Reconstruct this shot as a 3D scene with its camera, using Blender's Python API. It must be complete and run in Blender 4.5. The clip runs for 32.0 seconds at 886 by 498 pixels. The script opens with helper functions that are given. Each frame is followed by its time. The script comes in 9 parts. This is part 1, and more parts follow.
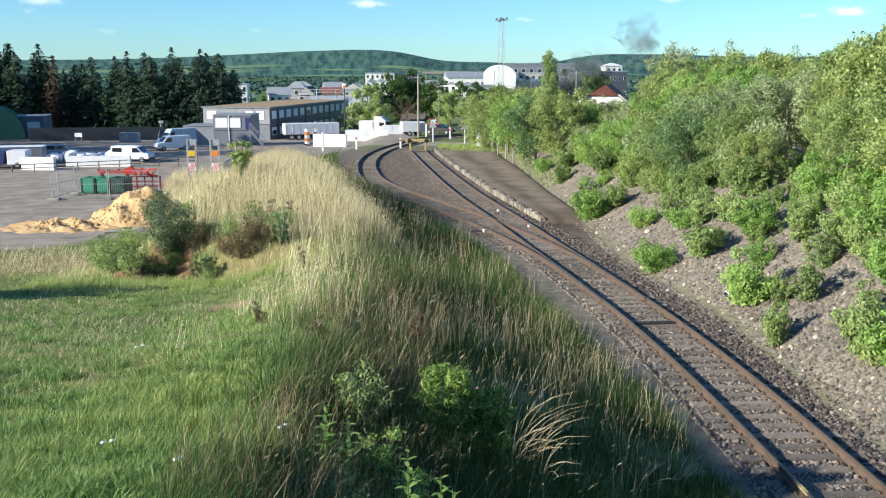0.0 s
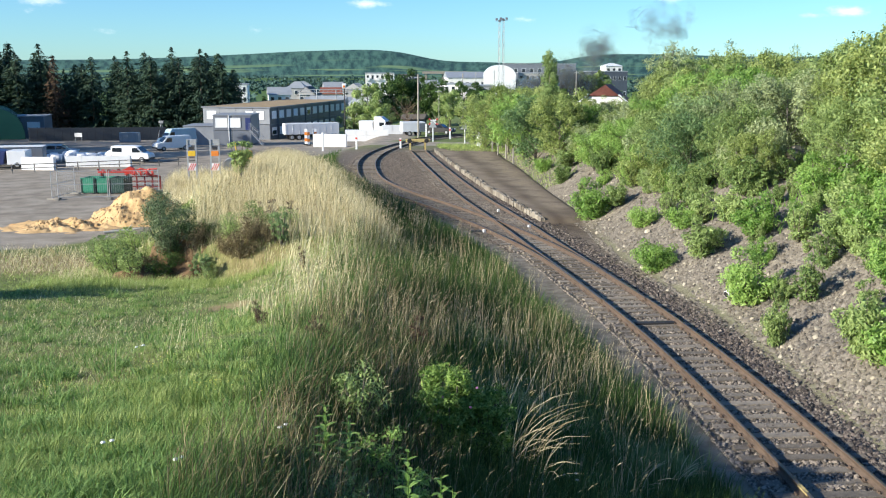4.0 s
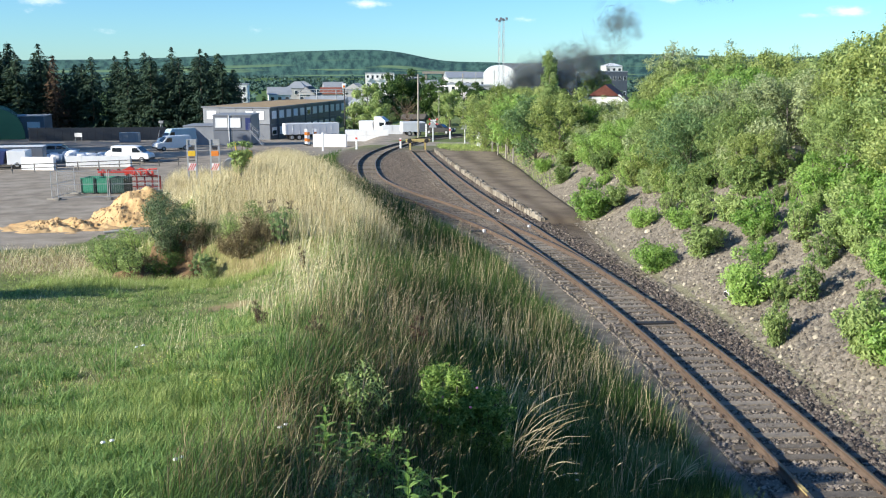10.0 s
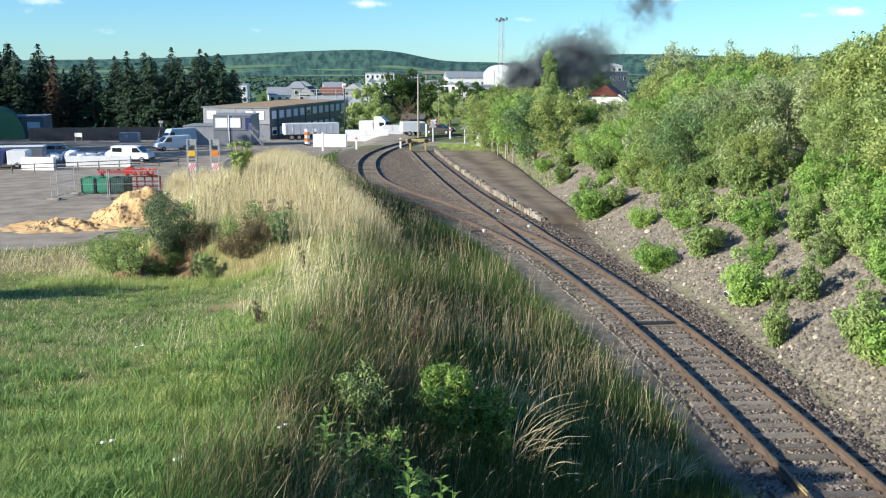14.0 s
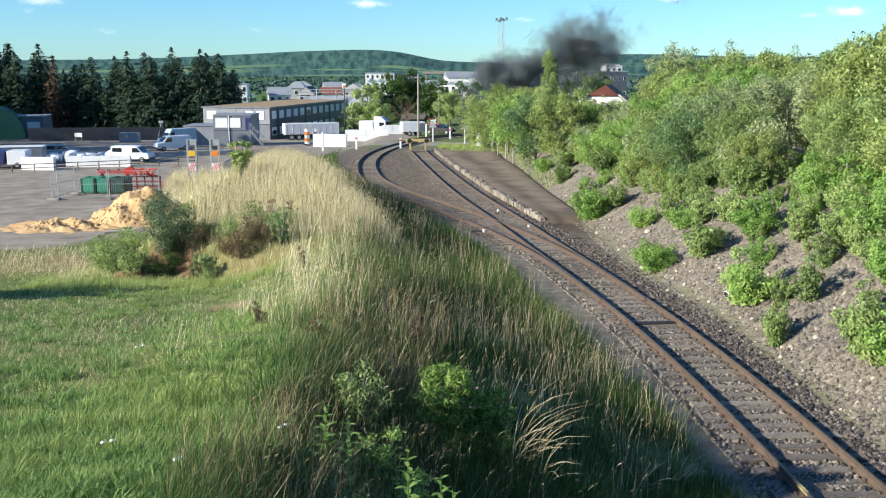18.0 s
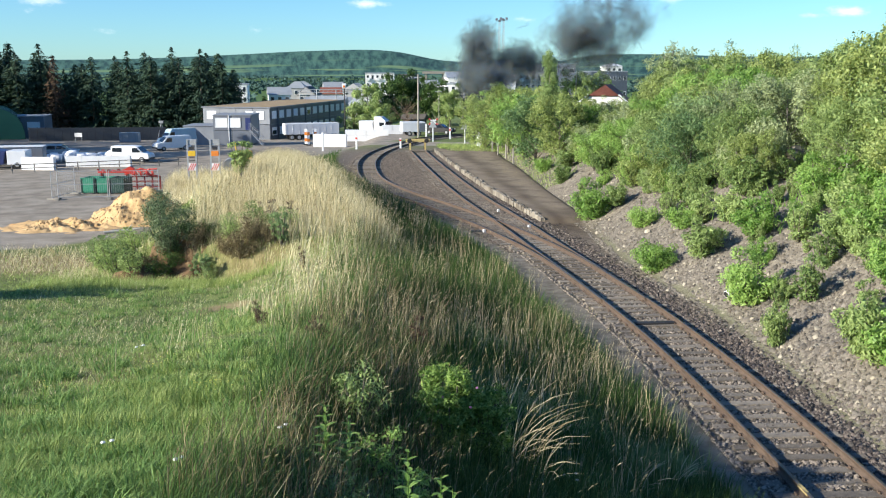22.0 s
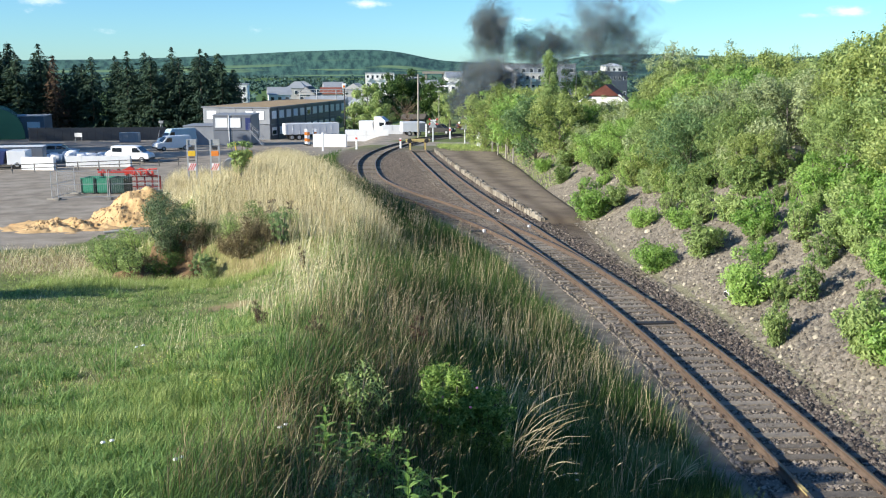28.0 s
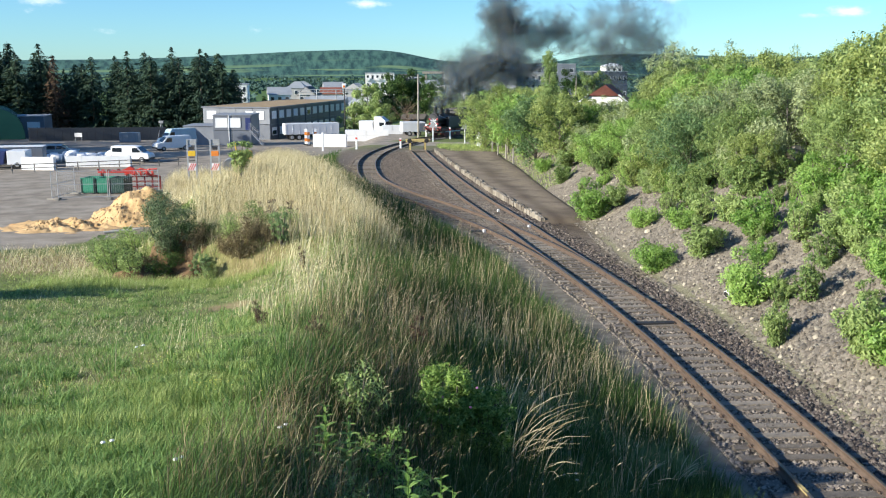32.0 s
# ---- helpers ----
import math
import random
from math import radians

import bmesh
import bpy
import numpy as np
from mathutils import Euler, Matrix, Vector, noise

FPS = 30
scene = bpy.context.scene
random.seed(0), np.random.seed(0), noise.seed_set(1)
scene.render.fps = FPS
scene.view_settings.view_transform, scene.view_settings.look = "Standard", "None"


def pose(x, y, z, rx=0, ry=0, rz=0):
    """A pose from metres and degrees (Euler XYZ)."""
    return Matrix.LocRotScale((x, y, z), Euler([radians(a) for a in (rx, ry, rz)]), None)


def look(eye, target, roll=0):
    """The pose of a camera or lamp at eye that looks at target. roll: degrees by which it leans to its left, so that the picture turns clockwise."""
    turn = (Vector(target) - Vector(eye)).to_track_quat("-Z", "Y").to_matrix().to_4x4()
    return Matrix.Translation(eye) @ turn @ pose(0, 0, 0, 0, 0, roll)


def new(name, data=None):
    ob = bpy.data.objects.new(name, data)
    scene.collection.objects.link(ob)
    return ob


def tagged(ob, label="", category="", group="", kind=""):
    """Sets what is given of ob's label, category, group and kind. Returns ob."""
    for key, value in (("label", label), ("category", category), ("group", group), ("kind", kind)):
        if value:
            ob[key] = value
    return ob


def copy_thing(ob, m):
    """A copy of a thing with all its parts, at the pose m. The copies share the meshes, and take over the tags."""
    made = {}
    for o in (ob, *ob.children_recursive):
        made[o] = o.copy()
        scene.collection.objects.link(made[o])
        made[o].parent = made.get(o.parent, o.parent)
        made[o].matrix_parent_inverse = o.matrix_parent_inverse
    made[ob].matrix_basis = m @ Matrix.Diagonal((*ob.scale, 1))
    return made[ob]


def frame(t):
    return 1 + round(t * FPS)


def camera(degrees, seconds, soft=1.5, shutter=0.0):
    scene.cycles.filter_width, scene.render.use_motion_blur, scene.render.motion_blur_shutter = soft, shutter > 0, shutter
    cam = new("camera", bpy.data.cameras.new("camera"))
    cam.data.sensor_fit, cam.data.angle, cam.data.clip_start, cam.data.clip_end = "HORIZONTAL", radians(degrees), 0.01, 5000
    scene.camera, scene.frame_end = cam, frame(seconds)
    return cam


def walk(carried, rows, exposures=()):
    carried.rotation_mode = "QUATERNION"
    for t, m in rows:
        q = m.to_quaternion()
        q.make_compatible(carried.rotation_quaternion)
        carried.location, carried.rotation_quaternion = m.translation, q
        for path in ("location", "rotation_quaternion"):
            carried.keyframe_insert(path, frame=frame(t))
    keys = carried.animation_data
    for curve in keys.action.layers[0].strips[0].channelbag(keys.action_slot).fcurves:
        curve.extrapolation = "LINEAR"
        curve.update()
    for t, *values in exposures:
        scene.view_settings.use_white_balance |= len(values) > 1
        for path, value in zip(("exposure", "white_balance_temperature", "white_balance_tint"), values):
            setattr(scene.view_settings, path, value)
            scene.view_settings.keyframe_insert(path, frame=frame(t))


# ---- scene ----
cam = camera(50, 32.0, soft=1.15)
scene.cycles.transparent_max_bounces = 64
EYE = pose(0, 0, 7.4, 90 - 10.875, 0, 0)
walk(cam, [(0.0, EYE), (32.0, EYE)], exposures=[(0.0, 0.84), (32.0, 0.84)])

# ---- light: low afternoon sun from behind on one side, clear sky with a few small clouds ----
SUN = Vector((-0.85, -0.40, 0.375)).normalized()
world = bpy.data.worlds.new("sky")
scene.world = world
world.use_nodes = True


def node(tree, kind, at=None, **vals):
    n = tree.nodes.new(kind)
    for k, v in vals.items():
        n.inputs[int(k[1:]) if k[0] == "i" and k[1:].isdigit() else k.replace("_", " ")].default_value = v
    return n


def build_sky():
    t = world.node_tree
    for n in list(t.nodes):
        t.nodes.remove(n)
    sky = t.nodes.new("ShaderNodeTexSky")
    sky.sky_type = "NISHITA"
    sky.sun_disc = False
    sky.sun_elevation = math.asin(SUN.z)
    sky.sun_rotation = math.atan2(SUN.x, SUN.y)
    sky.air_density, sky.dust_density, sky.ozone_density = 0.9, 0.08, 1.8
    tint = t.nodes.new("ShaderNodeMix")
    tint.data_type, tint.blend_type = "RGBA", "MULTIPLY"
    tint.inputs[0].default_value = 1.0
    tint.inputs[7].default_value = (0.46, 0.79, 1.12, 1)
    t.links.new(sky.outputs[0], tint.inputs[6])
    co = t.nodes.new("ShaderNodeTexCoord")

    def maths(op, x, y):
        n = t.nodes.new("ShaderNodeMath")
        n.operation = op
        for i, v in enumerate((x, y)):
            if isinstance(v, (int, float)):
                n.inputs[i].default_value = v
            else:
                t.links.new(v, n.inputs[i])
        return n.outputs[0]

    # small fair-weather clouds: bearing, rise, half length, half height, density
    mp = t.nodes.new("ShaderNodeMapping")
    mp.inputs["Scale"].default_value = (36.0, 36.0, 80.0)
    t.links.new(co.outputs["Generated"], mp.inputs[0])
    nz = node(t, "ShaderNodeTexNoise", Scale=1.5, Detail=6.0, Roughness=0.6)
    t.links.new(mp.outputs[0], nz.inputs["Vector"])
    cover = 0.0
    for bx, rise, hw, hh, dens in ((-0.412, 0.069, 0.034, 0.010, 0.9), (-0.315, 0.073, 0.022, 0.007, 0.75), (-0.345, 0.034, 0.026, 0.006, 0.45), (-0.19, 0.037, 0.026, 0.006, 0.4), (-0.075, 0.063, 0.034, 0.006, 0.8), (-0.425, 0.055, 0.02, 0.008, 0.35), (0.08, 0.048, 0.026, 0.005, 0.5), (0.235, 0.068, 0.028, 0.008, 0.6), (0.415, 0.056, 0.032, 0.008, 0.85), (0.38, 0.052, 0.022, 0.005, 0.6), (0.56, 0.09, 0.06, 0.014, 0.8), (-0.58, 0.10, 0.06, 0.016, 0.8), (-0.2, 0.13, 0.07, 0.016, 0.8), (0.15, 0.14, 0.07, 0.016, 0.8)):
        c = Vector((bx, 1.0, rise)).normalized()
        off = t.nodes.new("ShaderNodeVectorMath")
        off.operation = "SUBTRACT"
        off.inputs[1].default_value = c
        t.links.new(co.outputs["Generated"], off.inputs[0])
        shape = t.nodes.new("ShaderNodeVectorMath")
        shape.operation = "MULTIPLY"
        shape.inputs[1].default_value = (1 / hw, 1 / hw, 1 / hh)
        t.links.new(off.outputs[0], shape.inputs[0])
        size = t.nodes.new("ShaderNodeVectorMath")
        size.operation = "LENGTH"
        t.links.new(shape.outputs[0], size.inputs[0])
        body = maths("MULTIPLY", maths("MAXIMUM", maths("SUBTRACT", 1.0, size.outputs["Value"]), 0.0), dens)
        cover = maths("MAXIMUM", body, cover)
    rp = t.nodes.new("ShaderNodeMapRange")
    rp.interpolation_type = "SMOOTHSTEP"
    rp.inputs[1].default_value, rp.inputs[2].default_value = 0.47, 0.95
    rp.inputs[3].default_value, rp.inputs[4].default_value = 0.0, 0.75
    t.links.new(maths("MULTIPLY", maths("GREATER_THAN", cover, 0.001), maths("ADD", maths("MULTIPLY", cover, 0.62), maths("MULTIPLY", nz.outputs[0], 0.72))), rp.inputs[0])
    cl = t.nodes.new("ShaderNodeMix")
    cl.data_type = "RGBA"
    cl.inputs[7].default_value = (9.0, 9.2, 9.4, 1)
    t.links.new(rp.outputs[0], cl.inputs[0])
    t.links.new(tint.outputs[2], cl.inputs[6])
    bg = t.nodes.new("ShaderNodeBackground")
    bg.inputs[1].default_value = 0.091
    out = t.nodes.new("ShaderNodeOutputWorld")
    t.links.new(cl.outputs[2], bg.inputs[0])
    t.links.new(bg.outputs[0], out.inputs[0])


build_sky()
sun_data = bpy.data.lights.new("sun", "SUN")
sun_data.energy, sun_data.angle, sun_data.color = 5.0, radians(0.6), (1.0, 0.95, 0.83)
sun = new("sun", sun_data)
sun.matrix_world = look(SUN * 200, (0, 0, 0))

# ---- material kit ----


def material(name, dark, light, rough=0.8, scale=4.0, fine=40.0, bump=0.3, metal=0.0, per_object=0.0, per_island=0.0, spread=(0.3, 0.7), stain=None, stain_at=(0.55, 0.75), stain_scale=0.8, bump_dist=0.02, translucent=0.0, coat=0.0):
    """Two scales of noise between two colours, stains, relief, and chance variation by object or island."""
    m = bpy.data.materials.new(name)
    m.use_nodes = True
    t = m.node_tree
    bs = t.nodes["Principled BSDF"]
    co = t.nodes.new("ShaderNodeTexCoord")
    big = node(t, "ShaderNodeTexNoise", Scale=scale, Detail=5.0, Roughness=0.6)
    small = node(t, "ShaderNodeTexNoise", Scale=fine, Detail=3.0, Roughness=0.6)
    for n in (big, small):
        t.links.new(co.outputs["Object"], n.inputs["Vector"])
    add = node(t, "ShaderNodeMath")
    add.operation = "MULTIPLY_ADD"
    add.inputs[1].default_value = 0.45
    t.links.new(small.outputs[0], add.inputs[0])
    sc = node(t, "ShaderNodeMath")
    sc.operation = "MULTIPLY"
    sc.inputs[1].default_value = 0.55
    t.links.new(big.outputs[0], sc.inputs[0])
    t.links.new(sc.outputs[0], add.inputs[2])
    fac = add.outputs[0]
    for amount, kind, socket in ((per_object, "ShaderNodeObjectInfo", "Random"), (per_island, "ShaderNodeNewGeometry", "Random Per Island")):
        if not amount:
            continue
        rnd = t.nodes.new(kind).outputs[socket]
        off = node(t, "ShaderNodeMath")
        off.operation = "MULTIPLY_ADD"
        off.inputs[1].default_value = amount
        off.inputs[2].default_value = -0.5 * amount
        t.links.new(rnd, off.inputs[0])
        plus = node(t, "ShaderNodeMath")
        plus.operation = "ADD"
        t.links.new(fac, plus.inputs[0])
        t.links.new(off.outputs[0], plus.inputs[1])
        fac = plus.outputs[0]
    ramp = t.nodes.new("ShaderNodeMapRange")
    ramp.inputs[1].default_value, ramp.inputs[2].default_value = spread
    t.links.new(fac, ramp.inputs[0])
    mix = t.nodes.new("ShaderNodeMix")
    mix.data_type = "RGBA"
    mix.inputs[6].default_value, mix.inputs[7].default_value = (*dark, 1), (*light, 1)
    t.links.new(ramp.outputs[0], mix.inputs[0])
    col = mix.outputs[2]
    if stain:
        sn = node(t, "ShaderNodeTexNoise", Scale=stain_scale, Detail=6.0, Roughness=0.65)
        t.links.new(co.outputs["Object"], sn.inputs["Vector"])
        sr = t.nodes.new("ShaderNodeMapRange")
        sr.interpolation_type = "SMOOTHSTEP"
        sr.inputs[1].default_value, sr.inputs[2].default_value = stain_at
        t.links.new(sn.outputs[0], sr.inputs[0])
        sm = t.nodes.new("ShaderNodeMix")
        sm.data_type = "RGBA"
        sm.inputs[7].default_value = (*stain, 1)
        t.links.new(sr.outputs[0], sm.inputs[0])
        t.links.new(col, sm.inputs[6])
        col = sm.outputs[2]
    t.links.new(col, bs.inputs["Base Color"])
    bs.inputs["Roughness"].default_value = rough
    bs.inputs["Metallic"].default_value = metal
    bs.inputs["Coat Weight"].default_value = coat
    if bump:
        b = node(t, "ShaderNodeBump", Strength=bump, Distance=bump_dist)
        t.links.new(fac, b.inputs["Height"])
        t.links.new(b.outputs[0], bs.inputs["Normal"])
    if translucent:
        bs.inputs["Specular IOR Level"].default_value = 0.25
        tr = t.nodes.new("ShaderNodeBsdfTranslucent")
        t.links.new(col, tr.inputs[0])
        mx = t.nodes.new("ShaderNodeMixShader")
        mx.inputs[0].default_value = translucent
        t.links.new(bs.outputs[0], mx.inputs[1])
        t.links.new(tr.outputs[0], mx.inputs[2])
        t.links.new(mx.outputs[0], t.nodes["Material Output"].inputs[0])
    return m


def glass(name, tint, rough=0.05):
    m = bpy.data.materials.new(name)
    m.use_nodes = True
    b = m.node_tree.nodes["Principled BSDF"]
    b.inputs["Base Color"].default_value = (*tint, 1)
    b.inputs["Roughness"].default_value = rough
    b.inputs["Specular IOR Level"].default_value = 0.9
    return m


